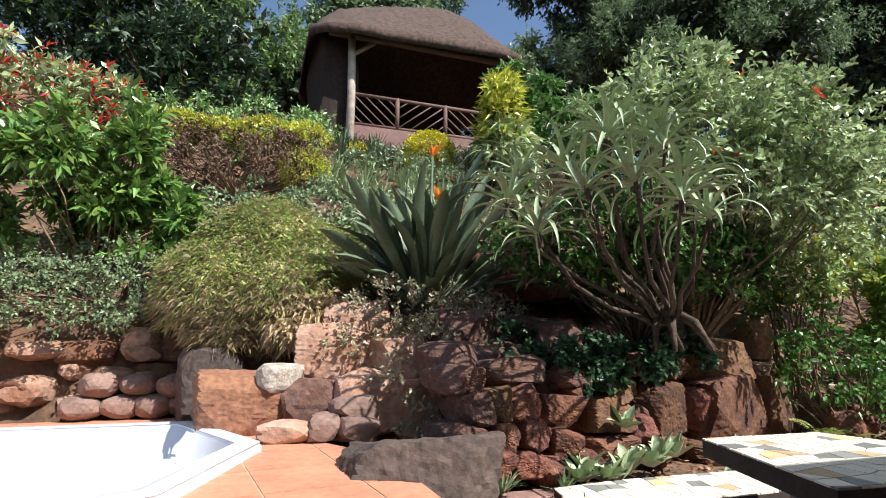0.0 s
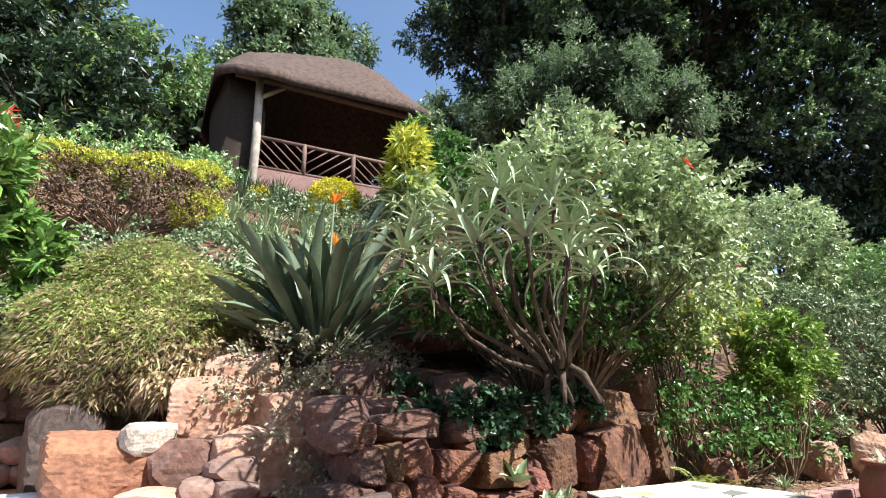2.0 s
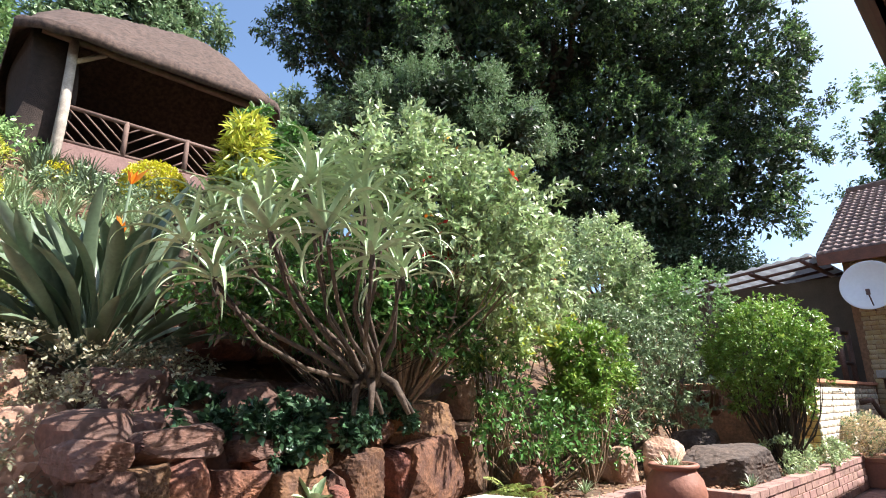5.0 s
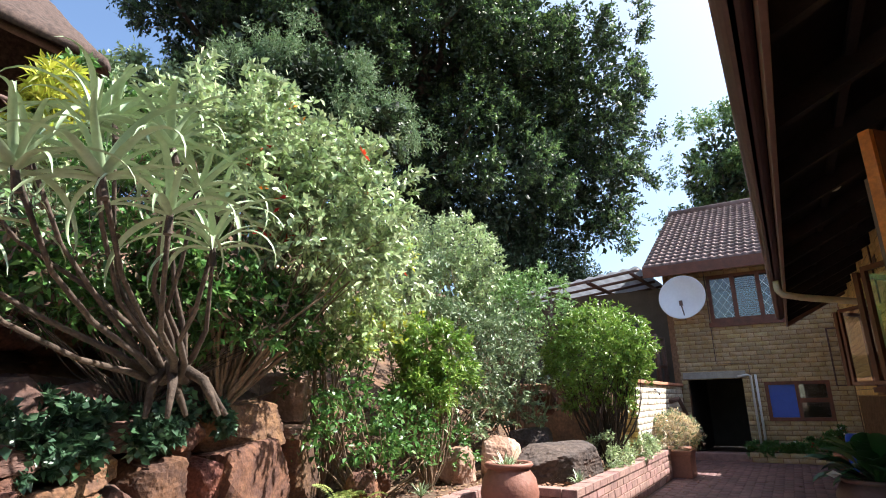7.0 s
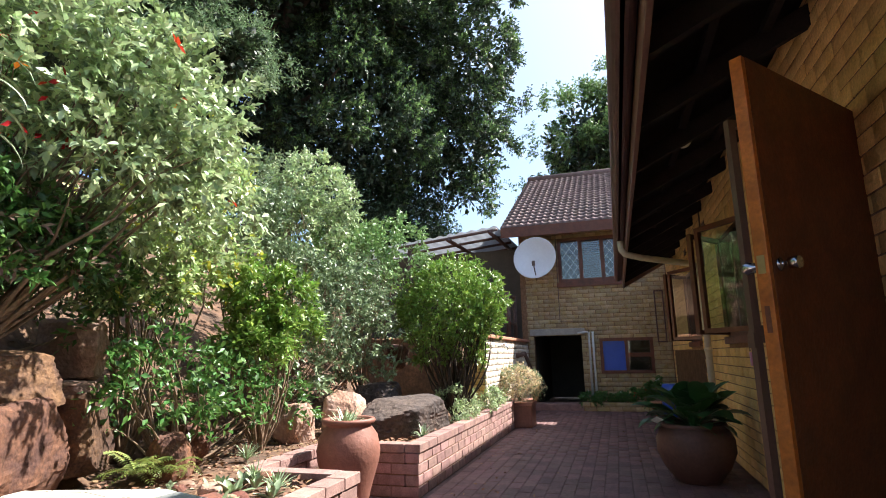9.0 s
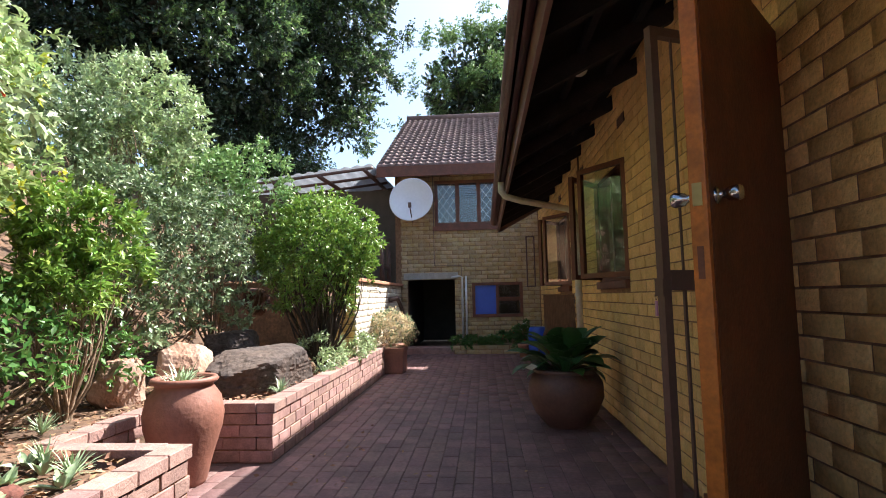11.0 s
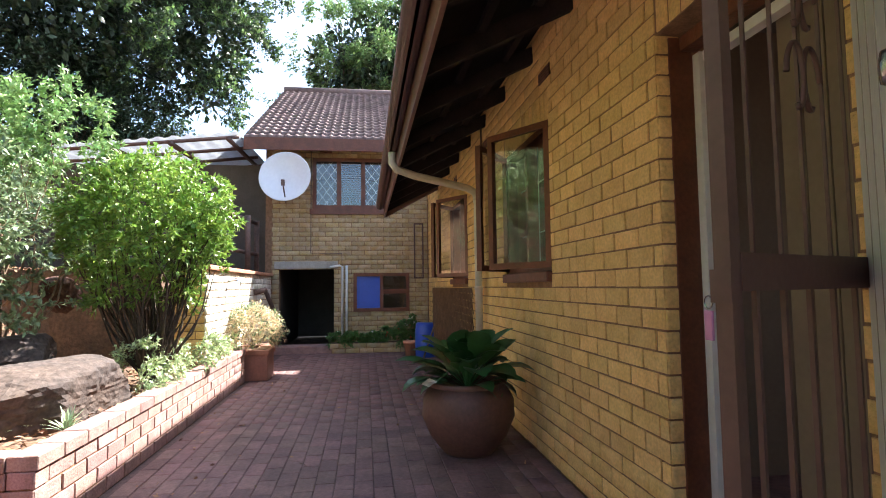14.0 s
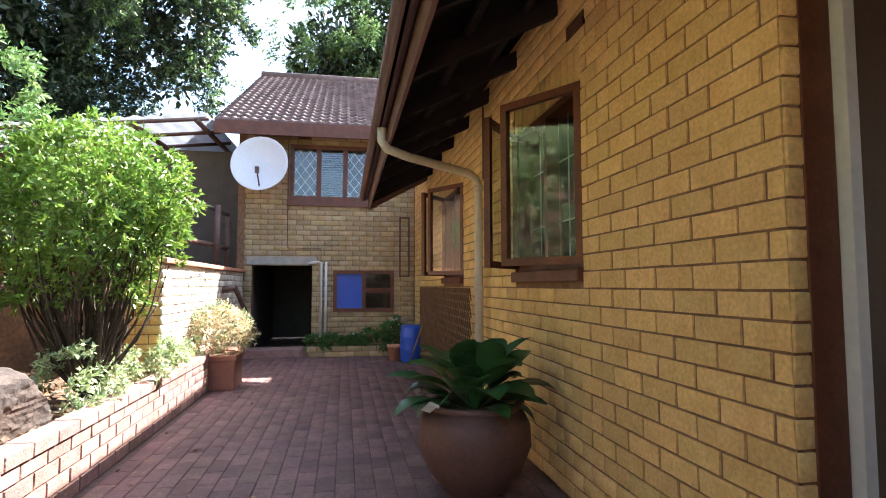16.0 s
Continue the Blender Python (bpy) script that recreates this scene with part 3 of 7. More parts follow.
def eave_details():
    e = empty("eave_lamp", (5.1, -0.28, 2.52), "small white globe lamp under the eave", "lamp")
    bm = bmesh.new()
    bmesh.ops.create_uvsphere(bm, u_segments=20, v_segments=12, radius=0.05)
    link("globe", bm, "white", e, smooth=True)
    tubed("lamp_neck", "gate", e, [(0, 0, 0.04), (0, 0, 0.1)], 0.025, 10)
    for x in (6.12, 7.9, 9.7):
        v = empty("air_vent", (x, WALL_Y, 2.50), "dark air brick set in the house wall", "vent", "air bricks under the eave")
        boxed("vent_back", "soffit", v, -0.11, 0.11, -0.02, 0.004, -0.04, 0.04)
        for k in range(4):
            boxed("vent_bar", "wood", v, -0.105, 0.105, 0.004, 0.008, -0.036 + k * 0.02, -0.026 + k * 0.02)
    c = empty("wall_conduit", (7.93, WALL_Y + 0.012, 0), "thin brown conduit up the house wall", "cable")
    tubed("conduit_run", "gate", c, [(0.12, 0, 2.05), (0.12, 0, 2.72)], 0.01, 6)


eave_details()


def downpipe():
    e = empty("downpipe", (7.95, -0.70, 0), "cream plastic downpipe with a swan neck from the gutter", "pipe")
    pts = [(-0.30, 0.84, 2.34), (-0.30, 0.84, 2.24), (-0.27, 0.80, 2.19), (-0.18, 0.62, 2.15), (-0.03, 0.1, 2.07), (0, 0.02, 2.03), (0, 0, 1.95), (0, 0, 0.02)]
    tubed("pipe_run", "pipe", e, pts, 0.036, 14)
    for z in (1.95, 1.1, 0.3):
        bm = bmesh.new()
        lathe(bm, [(0.036, -0.02), (0.043, -0.018), (0.043, 0.018), (0.036, 0.02)], 16, (0, 0, z))
        link("pipe_socket", bm, "pipe", e, smooth=True)


downpipe()


def frame_bars(bm, x0, x1, z0, z1, w, y0, y1):
    box(bm, x0, x1, y0, y1, z0, z0 + w)
    box(bm, x0, x1, y0, y1, z1 - w, z1)
    box(bm, x0, x0 + w, y0, y1, z0 + w, z1 - w)
    box(bm, x1 - w, x1, y0, y1, z0 + w, z1 - w)
    return bm


def casement(parent, hinge, width, z0, z1, rz):
    """An opening sash: frame with its pane; hangs at hinge, swung rz degrees."""
    s = new("casement")
    s.parent = parent
    s.matrix_basis = pose(*hinge, 0, 0, rz)
    link("sash_frame", frame_bars(bmesh.new(), 0, width, z0, z1, 0.042, -0.02, 0.02), "wood", s)
    boxed("pane", "glass", s, 0.04, width - 0.04, -0.003, 0.003, z0 + 0.04, z1 - 0.04)
    return s


def house_window(name, hole, swings, label):
    x0, x1, z0, z1 = hole
    z0 += 0.07
    e = empty(name, (x0, WALL_Y, 0), label, "window")
    e["kind"] = "structure"
    w = x1 - x0
    bm = bmesh.new()
    frame_bars(bm, 0.0, w, z0, z1, 0.05, -0.10, -0.02)
    box(bm, w / 2 - 0.025, w / 2 + 0.025, -0.10, -0.02, z0 + 0.05, z1 - 0.05)
    link("window_frame", bm, "wood", e, "dark red brown timber frame")
    for a, b, swing in swings:
        if swing is None:
            boxed("pane", "glass", e, a * w + 0.03, b * w - 0.03, -0.06, -0.054, z0 + 0.05, z1 - 0.05)
        elif swing > 0:
            casement(e, (a * w + 0.01, -0.015, 0), (b - a) * w - 0.02, z0 + 0.015, z1 - 0.015, swing)
        else:
            casement(e, (b * w - 0.01, -0.015, 0), (b - a) * w - 0.02, z0 + 0.015, z1 - 0.015, 180 + swing)
    # burglar bars behind
    bm = bmesh.new()
    for k in range(1, 7):
        tube(bm, [(w * k / 7, -0.14, z0 + 0.03), (w * k / 7, -0.14, z1 - 0.03)], 0.005, 6)
    for zz in (z0 + 0.3, z1 - 0.3):
        tube(bm, [(0.02, -0.14, zz), (w - 0.02, -0.14, zz)], 0.005, 6)
    link("burglar_bar", bm, "white", e, "white painted burglar bars")
    return e


house_window("window_1", W1, [(0, 0.5, 33), (0.5, 1, -38)], "dark timber window with both casements open outward")
house_window("window_2", W2, [(0, 0.5, 33), (0.5, 1, -38)], "dark timber window with a casement open outward")


def door_set():
    f = empty("door_frame", (3.90, WALL_Y, 0), "dark red brown timber door frame with a white inner frame", "door frame")
    f["kind"] = "structure"
    bm = bmesh.new()
    box(bm, 0, 0.05, -0.17, -0.10, 0, 2.12, 0.004)
    box(bm, 0.852, 0.91, -0.155, -0.055, 0, 2.12, 0.004)
    box(bm, 0.05, 0.85, -0.17, -0.10, 2.06, 2.12, 0.004)
    link("outer_frame", bm, "wood", f)
    bm = bmesh.new()
    for a, b in ((0.05, 0.09), (0.81, 0.855)):
        box(bm, a, b, -0.195, -0.172 if a < 0.1 else -0.157, 0.02, 2.05, 0.003)
    box(bm, 0.09, 0.81, -0.22, -0.172, 2.01, 2.05, 0.003)
    link("inner_frame", bm, "white", f, "white painted inner frame")
    boxed("threshold", "wood", f, 0.002, 0.862, -0.24, 0.02, 0, 0.05)
    # main door, swung wide: leaf along local +x
    a = math.degrees(math.atan2(0.60, -0.72))
    d = empty("door_1", (3.86, -0.795, 0.05), "open timber door, dark outside and cream inside with an orange varnished edge", "door", rz=a)
    d["kind"] = "structure"
    boxed("outer_face", "wood", d, 0.0, 0.905, 0.002, 0.024, 0.0, 2.04)
    boxed("inner_face", "white", d, 0.0, 0.905, -0.022, 0.0, 0.0, 2.04, label="cream painted inner face")
    boxed("lock_stile", "orange_wood", d, 0.906, 0.93, -0.021, 0.023, 0.0, 2.04, bevel=0.003, label="orange varnished door edge")
    boxed("latch_plate", "brass", d, 0.9305, 0.933, -0.012, 0.012, 1.275, 1.335, label="brass latch plate")
    boxed("mortise_plate", "wood", d, 0.9305, 0.932, -0.008, 0.008, 1.085, 1.17)
    for sg in (1, -1):
        bm = bmesh.new()
        lathe(bm, [(0.0, 0.0), (0.022, 0.001), (0.024, 0.005), (0.011, 0.010), (0.010, 0.024), (0.018, 0.032), (0.022, 0.056), (0.018, 0.066), (0.0, 0.068)], 20)
        k = link("door_knob", bm, "steel", d, "brushed steel knob", smooth=True)
        k.matrix_basis = pose(0.865, 0.024 * sg, 1.307, -90 * sg, 0, 0)
    for q in range(1, 8):
        boxed("plank_groove", "lintel", d, q * 0.113 - 0.003, q * 0.113 + 0.003, -0.0235, -0.0221, 0.05, 2.0)
    # security gate
    a = math.degrees(math.atan2(0.57, -0.25))
    g = empty("security_gate", (3.90, -0.82, 0.06), "open brown steel security gate with bars and scroll work", "gate", rz=a)
    L = 0.62
    bm = bmesh.new()
    frame_bars(bm, 0, L, 0, 2.0, 0.032, -0.016, 0.016)
    link("gate_frame", bm, "gate", g)
    boxed("lock_rail", "gate", g, 0.032, L - 0.032, -0.018, 0.018, 1.05, 1.12)
    for q in range(1, 6):
        x = q * L / 6
        boxed("gate_bar", "gate", g, x - 0.005, x + 0.005, -0.005, 0.005, 0.032, 1.05)
        boxed("gate_bar", "gate", g, x - 0.0035, x + 0.0035, -0.0035, 0.0035, 1.12, 1.968)
    bm = bmesh.new()
    for s1 in (1, -1):
        for zc in (1.5, 1.68):
            tube(bm, [(L / 2 + s1 * (0.035 + 0.035 * math.cos(t)) * (1 - t / 14), 0.012, zc + 0.07 * math.sin(t)) for t in np.linspace(0, 5.2, 18)], 0.006, 6)
    link("scroll", bm, "gate", g, "brown scroll work", smooth=True)
    boxed("gate_lock", "gate", g, L - 0.012, L + 0.008, -0.020, 0.020, 1.03, 1.09, label="steel lock case")
    # planked leaf just inside the opening
    p = empty("inner_door", (3.92, WALL_Y - 0.26, 0.05), "cream planked inner door standing half closed", "door")
    for q in range(5):
        boxed("plank", "cream_room", p, q * 0.098, q * 0.098 + 0.092, -0.02 + 0.003 * (q % 2), 0.015, 0.0, 2.0, bevel=0.004)
    for z in (0.25, 1.0, 1.75):
        boxed("ledge", "cream_room", p, 0, 0.485, -0.045, -0.022, z, z + 0.1)
    # key with a pink tag
    k = empty("key_tag", (3.685, -0.245, 1.035), "pink plastic key tag hanging from the gate lock", "key tag")
    tubed("key_ring", "steel", k, [(0.012 * math.cos(t), 0, 0.055 + 0.012 * math.sin(t)) for t in np.linspace(0, 6.28, 14)], 0.0012, 5)
    boxed("tag", "key_pink", k, -0.011, 0.011, -0.003, 0.003, -0.015, 0.04, bevel=0.002)


M["brass"] = material("worn brass", (0.45, 0.36, 0.18), 0.35, 0.08, 8, 0, metal=0.7)
M["key_pink"] = material("pink tag plastic", (0.55, 0.22, 0.36), 0.35, 0.05, 5, 0)
door_set()


def interior():
    """Plain rooms behind the door and windows."""
    bm = bmesh.new()
    # unseen gap added in the back wall to brighten the room behind the door
    for b in ((-6, 3.35, -5.1, -5.0, 0, 2.7), (5.45, 5.6, -5.1, -5.0, 0, 2.7), (3.35, 5.45, -5.1, -5.0, 2.35, 2.7), (-6.1, -6, -5.1, -1.0, 0, 2.7), (3.2, 3.3, -5, -1.0, 0, 2.7), (5.6, 5.7, -5, -1.0, 0, 2.7)):
        box(bm, *b)
    link("wall_inner", bm, "cream_room", None, "inner walls of cream plaster with room shade in the colour", kind="structure")
    # added wall, its dark colour stands for unlit rooms
    boxed("wall_dim_room", "dark_room", None, 5.702, 12.88, -3.6, -3.5, 0.045, 2.6, label="added dark wall standing for the dim rooms behind the windows", kind="structure")
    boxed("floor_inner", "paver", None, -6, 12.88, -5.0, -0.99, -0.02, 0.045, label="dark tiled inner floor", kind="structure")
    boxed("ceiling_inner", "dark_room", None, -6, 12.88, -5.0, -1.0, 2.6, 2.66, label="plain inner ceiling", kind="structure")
    e = empty("dresser", (4.95, -4.2, 0.045), "dark timber dresser against the inner wall", "dresser")
    boxed("body", "wood", e, -0.55, 0.55, -0.3, 0.2, 0, 0.9, bevel=0.01)
    for z in (1.2, 1.5, 1.8):
        boxed("shelf", "wood", e, -0.55, 0.55, -0.3, 0.0, z, z + 0.025)
    for x in (-0.55, 0.53):
        boxed("side_panel", "wood", e, x, x + 0.025, -0.3, 0.0, 0.9, 1.9)


interior()


# the taller wing that closes the yard
FX = 12.9


def on_far(u, z, d):
    return (FX - d, u, z)


def far_wing():
    root = tagged(new("wall_far_wing"), "buff brick front of the taller wing, yellow under the eave", kind="structure")
    holes = [(-0.07, 1.33, 2.55, 3.50), (0.95, 1.92, -1, 1.47), (-0.42, 0.60, 0.68, 1.38)]
    slab_with_holes("mortar_core", "mortar", -6.0, 2.05, -0.03, 3.70, holes, lambda a, b, c, d: (FX + 0.010, FX + 0.22, a, b, c, d), root)
    rects = bond(-0.765, 2.05, 0, 3.70, holes)
    bricks_joined("brickwork", "far_brick", rects, on_far, parent=root, label="buff face bricks")
    boxed("lintel", "lintel", root, FX - 0.02, FX + 0.1, 0.88, 2.0, 1.47, 1.60, bevel=0.005, label="grey concrete lintel")
    boxed("wall_side", "mortar", root, FX, FX + 8, 2.05, 2.16, -0.03, 3.70)
    # roof
    s = math.tan(radians(28.2))
    c, sn = math.cos(math.atan(s)), math.sin(math.atan(s))
    rr = tagged(new("roof_far_wing"), "brown concrete tile roof, weathered darker at the ridge", kind="structure")
    roof_tiles("roof_tile", rr, -5.5, 2.45, 5.3, lambda u, t, n: (FX - 0.45 + t * c - n * sn, u, 3.72 + t * sn + n * c))
    bm = bmesh.new()
    p = [(FX - 0.43, 3.69), (FX + 4.2, 3.69 + 4.63 * s), (FX + 8.8, 3.69)]
    for (xa, za), (xb, zb) in zip(p, p[1:]):
        bm.faces.new([bm.verts.new(q) for q in ((xa, -5.5, za), (xb, -5.5, zb), (xb, 2.43, zb), (xa, 2.43, za))])
    bmesh.ops.solidify(bm, geom=bm.faces[:], thickness=0.03)
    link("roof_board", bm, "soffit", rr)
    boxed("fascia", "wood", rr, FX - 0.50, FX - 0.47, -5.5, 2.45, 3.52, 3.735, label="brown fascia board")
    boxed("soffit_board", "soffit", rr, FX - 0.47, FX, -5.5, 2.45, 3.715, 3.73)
    bm = bmesh.new()
    vs = [bm.verts.new(q) for q in ((FX - 0.5, 2.45, 3.58), (FX - 0.5, 2.45, 3.75), (FX + 4.2, 2.45, 3.75 + 4.65 * s), (FX + 4.2, 2.45, 3.58 + 4.65 * s))]
    bm.faces.new(vs)
    bmesh.ops.solidify(bm, geom=bm.faces[:], thickness=0.03)
    link("barge_board", bm, "wood", rr, "brown barge board")
    tubed("ridge_cap", "tile", rr, [(FX + 4.2, -5.5, 3.74 + 4.65 * s), (FX + 4.2, 2.45, 3.74 + 4.65 * s)], 0.11, 12)
    # gable infill
    bm = bmesh.new()
    bm.faces.new([bm.verts.new(q) for q in ((FX, 2.1, 3.7), (FX + 4.2, 2.1, 3.64 + 4.2 * s), (FX + 8, 2.1, 3.7))])
    link("wall_gable", bm, "mortar", root)
    # upper window, three lights with lattice
    w = empty("window_3", (FX, 0, 0), "dark timber window of three lights with leaded lattice", "window")
    w["kind"] = "structure"
    bm = bmesh.new()
    y0, y1, z0, z1 = -0.07, 1.33, 2.55, 3.50
    for b in ((y0, y1, z0, z0 + 0.08), (y0, y1, z1 - 0.06, z1), (y0, y0 + 0.06, z0 + 0.08, z1 - 0.06), (y1 - 0.06, y1, z0 + 0.08, z1 - 0.06), (0.38, 0.46, z0 + 0.08, z1 - 0.06), (0.82, 0.90, z0 + 0.08, z1 - 0.06)):
        box(bm, -0.02, 0.06, *b)
    link("window_frame", bm, "wood", w)
    for a, b in ((y0 + 0.06, 0.38), (0.46, 0.82), (0.90, y1 - 0.06)):
        boxed("pane", "glass", w, 0.03, 0.036, a, b, z0 + 0.08, z1 - 0.06)
    bm = bmesh.new()
    for a, b in ((y0 + 0.06, 0.38), (0.90, y1 - 0.06)):
        h, n = z1 - z0 - 0.14, 4
        for k in range(-n, n + 1):
            for sg in (1, -1):
                # diagonal bars clipped to the light
                pts = []
                for t in np.linspace(0, 1, 25):
                    yy, zz = a + (b - a) * t, z0 + 0.08 + h * (k / n + t * 0.62) if sg > 0 else z0 + 0.08 + h * (k / n + (1 - t) * 0.62)
                    if z0 + 0.08 <= zz <= z1 - 0.06:
                        pts.append((0.026, yy, zz))
                if len(pts) > 2:
                    tube(bm, [pts[0], pts[-1]], 0.0035, 4)
    link("lattice", bm, "white", w, "white diagonal lattice")
    bm = bmesh.new()
    for k in range(20):
        box(bm, 0.10, 0.125, 0.44, 0.84, z0 + 0.1 + k * 0.04, z0 + 0.115 + k * 0.04)
    link("blind_slat", bm, "gate", w, "dark blind slats")
    boxed("window_sill", "wood", w, -0.05, 0.02, y0 - 0.05, y1 + 0.05, z0 - 0.09, z0)
    # lower window
    w = empty("window_4", (FX, 0, 0), "low dark timber window with a blue blind and an open vent", "window")
    w["kind"] = "structure"
    bm = bmesh.new()
    y0, y1, z0, z1 = -0.42, 0.60, 0.68, 1.38
    for b in ((y0, y1, z0, z0 + 0.06), (y0, y1, z1 - 0.06, z1), (y0, y0 + 0.06, z0 + 0.06, z1 - 0.06), (y1 - 0.06, y1, z0 + 0.06, z1 - 0.06), (0.06, 0.12, z0 + 0.06, z1 - 0.06), (y0 + 0.06, 0.06, 1.0, 1.05)):
        box(bm, -0.02, 0.06, *b)
    link("window_frame", bm, "wood", w)
    boxed("pane", "glass", w, 0.03, 0.036, y0 + 0.06, 0.06, z0 + 0.06, z1 - 0.06)
    boxed("blue_blind", "plastic_blue", w, 0.03, 0.036, 0.12, y1 - 0.06, z0 + 0.06, z1 - 0.06, label="plain blue blind")
    boxed("vent_sash", "wood", w, -0.10, -0.07, y0 + 0.05, 0.06, 1.05, 1.08)
    # passage behind the opening and rooms, their shade put into a dark wall colour
    bm = bmesh.new()
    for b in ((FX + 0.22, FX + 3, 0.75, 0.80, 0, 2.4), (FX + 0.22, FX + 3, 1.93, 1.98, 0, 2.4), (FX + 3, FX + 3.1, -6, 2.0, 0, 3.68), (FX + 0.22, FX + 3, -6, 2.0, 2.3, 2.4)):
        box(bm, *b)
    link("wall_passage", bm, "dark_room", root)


M["far_brick"] = material("buff brown brick", (0.44, 0.33, 0.20), 0.85, 0.16, 9, 0.4, 60, island=0.18, colour2=(0.40, 0.27, 0.12), hue=0.008)
far_wing()


def satellite_dish():
    e = empty("satellite_dish", (12.45, 1.74, 3.03), "white satellite dish on a short wall arm", "satellite dish")
    bm = bmesh.new()
    prof = [(0.44 * k / 10, 0.10 * (k / 10) ** 2) for k in range(11)] + [(0.445, 0.108), (0.44, 0.112)]
    prof += [(0.43 * k / 10, 0.10 * (k / 10) ** 2 + 0.012) for k in range(10, -1, -1)]
    lathe(bm, prof, 48)
    d = link("reflector", bm, "dish", e, "white reflector", smooth=True)
    d.matrix_basis = pose(0, 0, 0, 0, -82, -6)
    tubed("feed_arm", "gate", e, [(-0.02, 0.0, -0.43), (-0.38, 0.0, -0.18)], 0.012, 8)
    boxed("feed_horn", "gate", e, -0.42, -0.36, -0.03, 0.03, -0.2, -0.1, bevel=0.008)
    tubed("wall_arm", "gate", e, [(0.03, 0, 0), (0.30, 0, -0.05), (0.44, 0, -0.05)], 0.022, 8)


satellite_dish()


# low wall coloured as sunlit, with its coping and the steps of the passage
LOWY = 2.05


def low_wall():
    root = tagged(new("wall_terrace"), "brick terrace wall, its front coloured pale as sunlit, with an orange coping", kind="structure")
    boxed("mortar_core", "mortar", root, 8.88, 12.88, LOWY + 0.01, LOWY + 0.20, -0.03, 1.33)
    rects = bond(8.87, 12.88, 0, 1.33)
    bricks_joined("brickwork", "sun_pale_brick", rects, lambda u, z, d: (u, LOWY - d, z), parent=root, label="buff bricks paled to read as sunlit")
    rects = bond(LOWY, LOWY + 0.32, 0, 1.33)
    boxed("mortar_core", "mortar", root, 8.885, 9.05, LOWY + 0.2, LOWY + 0.32, -0.03, 1.33)
    bricks_joined("end_brickwork", "brick", rects, lambda u, z, d: (8.875 - d, u, z), parent=root)
    boxed("coping", "terracotta", root, 8.83, 12.9, LOWY - 0.04, LOWY + 0.24, 1.335, 1.385, bevel=0.01, label="orange tile coping")
    # tap
    e = empty("garden_tap", (9.75, LOWY - 0.02, 1.22), "brass garden tap on the pale wall", "tap")
    tubed("spout", "steel", e, [(0, 0.02, 0), (0, -0.10, 0), (0, -0.13, -0.02), (0, -0.13, -0.06)], 0.013, 8)
    boxed("tap_handle", "gate", e, -0.03, 0.03, -0.09, -0.07, 0.02, 0.035)
    boxed("door_step", "pink_brick", None, 12.45, 12.9, 0.85, 2.04, -0.02, 0.12, bevel=0.01, label="low brick step before the passage", kind="structure")


low_wall()


CAR_Z = 3.70


def carport():
    root = empty("carport", (12.0, 4.0, 1.35), "carport of translucent sheets on dark posts and beams", "carport")
    def at(x, y, z):
        return (x - 12.0, y - 4.0, z - 1.35)
    # sheets fall towards the yard
    bm = bmesh.new()
    n = 60
    lo, hi = [], []
    for k in range(n + 1):
        y = 2.46 + 3.6 * k / n
        w = 0.018 * math.sin(k * 1.6)
        lo.append(bm.verts.new(at(12.0, y, CAR_Z + w - (y - 2.46) * 0.1)))
        hi.append(bm.verts.new(at(16.3, y, CAR_Z + 0.12 + w - (y - 2.46) * 0.1)))
    for k in range(n):
        bm.faces.new((lo[k], lo[k + 1], hi[k + 1], hi[k]))
    link("roof_sheet", bm, "sheet", root, "grey translucent corrugated sheets", smooth=True)
    for k in range(6):
        x = 12.1 + k * 0.82
        z = CAR_Z - 0.055 + k * 0.022
        tubed("purlin", "gate", root, [at(x, 2.46, z), at(x, 6.05, z - 0.36)], 0.03, 6)
    for y in (2.6, 3.5, 4.4, 5.9):
        z = CAR_Z - 0.11 - (y - 2.46) * 0.1
        tubed("beam", "gate", root, [at(12.0, y, z), at(16.3, y, z + 0.12)], 0.045, 6)
    # added dark wall in place of the shade at the back of the carport
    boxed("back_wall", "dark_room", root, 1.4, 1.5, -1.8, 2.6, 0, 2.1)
    for x, y in ((12.1, 4.4), (12.1, 5.9), (15.8, 5.9)):
        tubed("post", "gate", root, [at(x, y, 1.3), at(x, y, CAR_Z - 0.1 - (y - 2.46) * 0.1)], 0.05, 8)
    r = empty("terrace_railing", (12.0, 2.3, 1.38), "dark timber railing on the terrace", "railing")
    for x in (0.1, 0.85):
        tubed("post", "log", r, [(x, 0, 0), (x, 0, 0.95)], 0.045, 8)
    for z in (0.35, 0.9):
        tubed("rail", "log", r, [(-1.4, 0.2, z), (0.85, 0, z)], 0.035, 8)


carport()


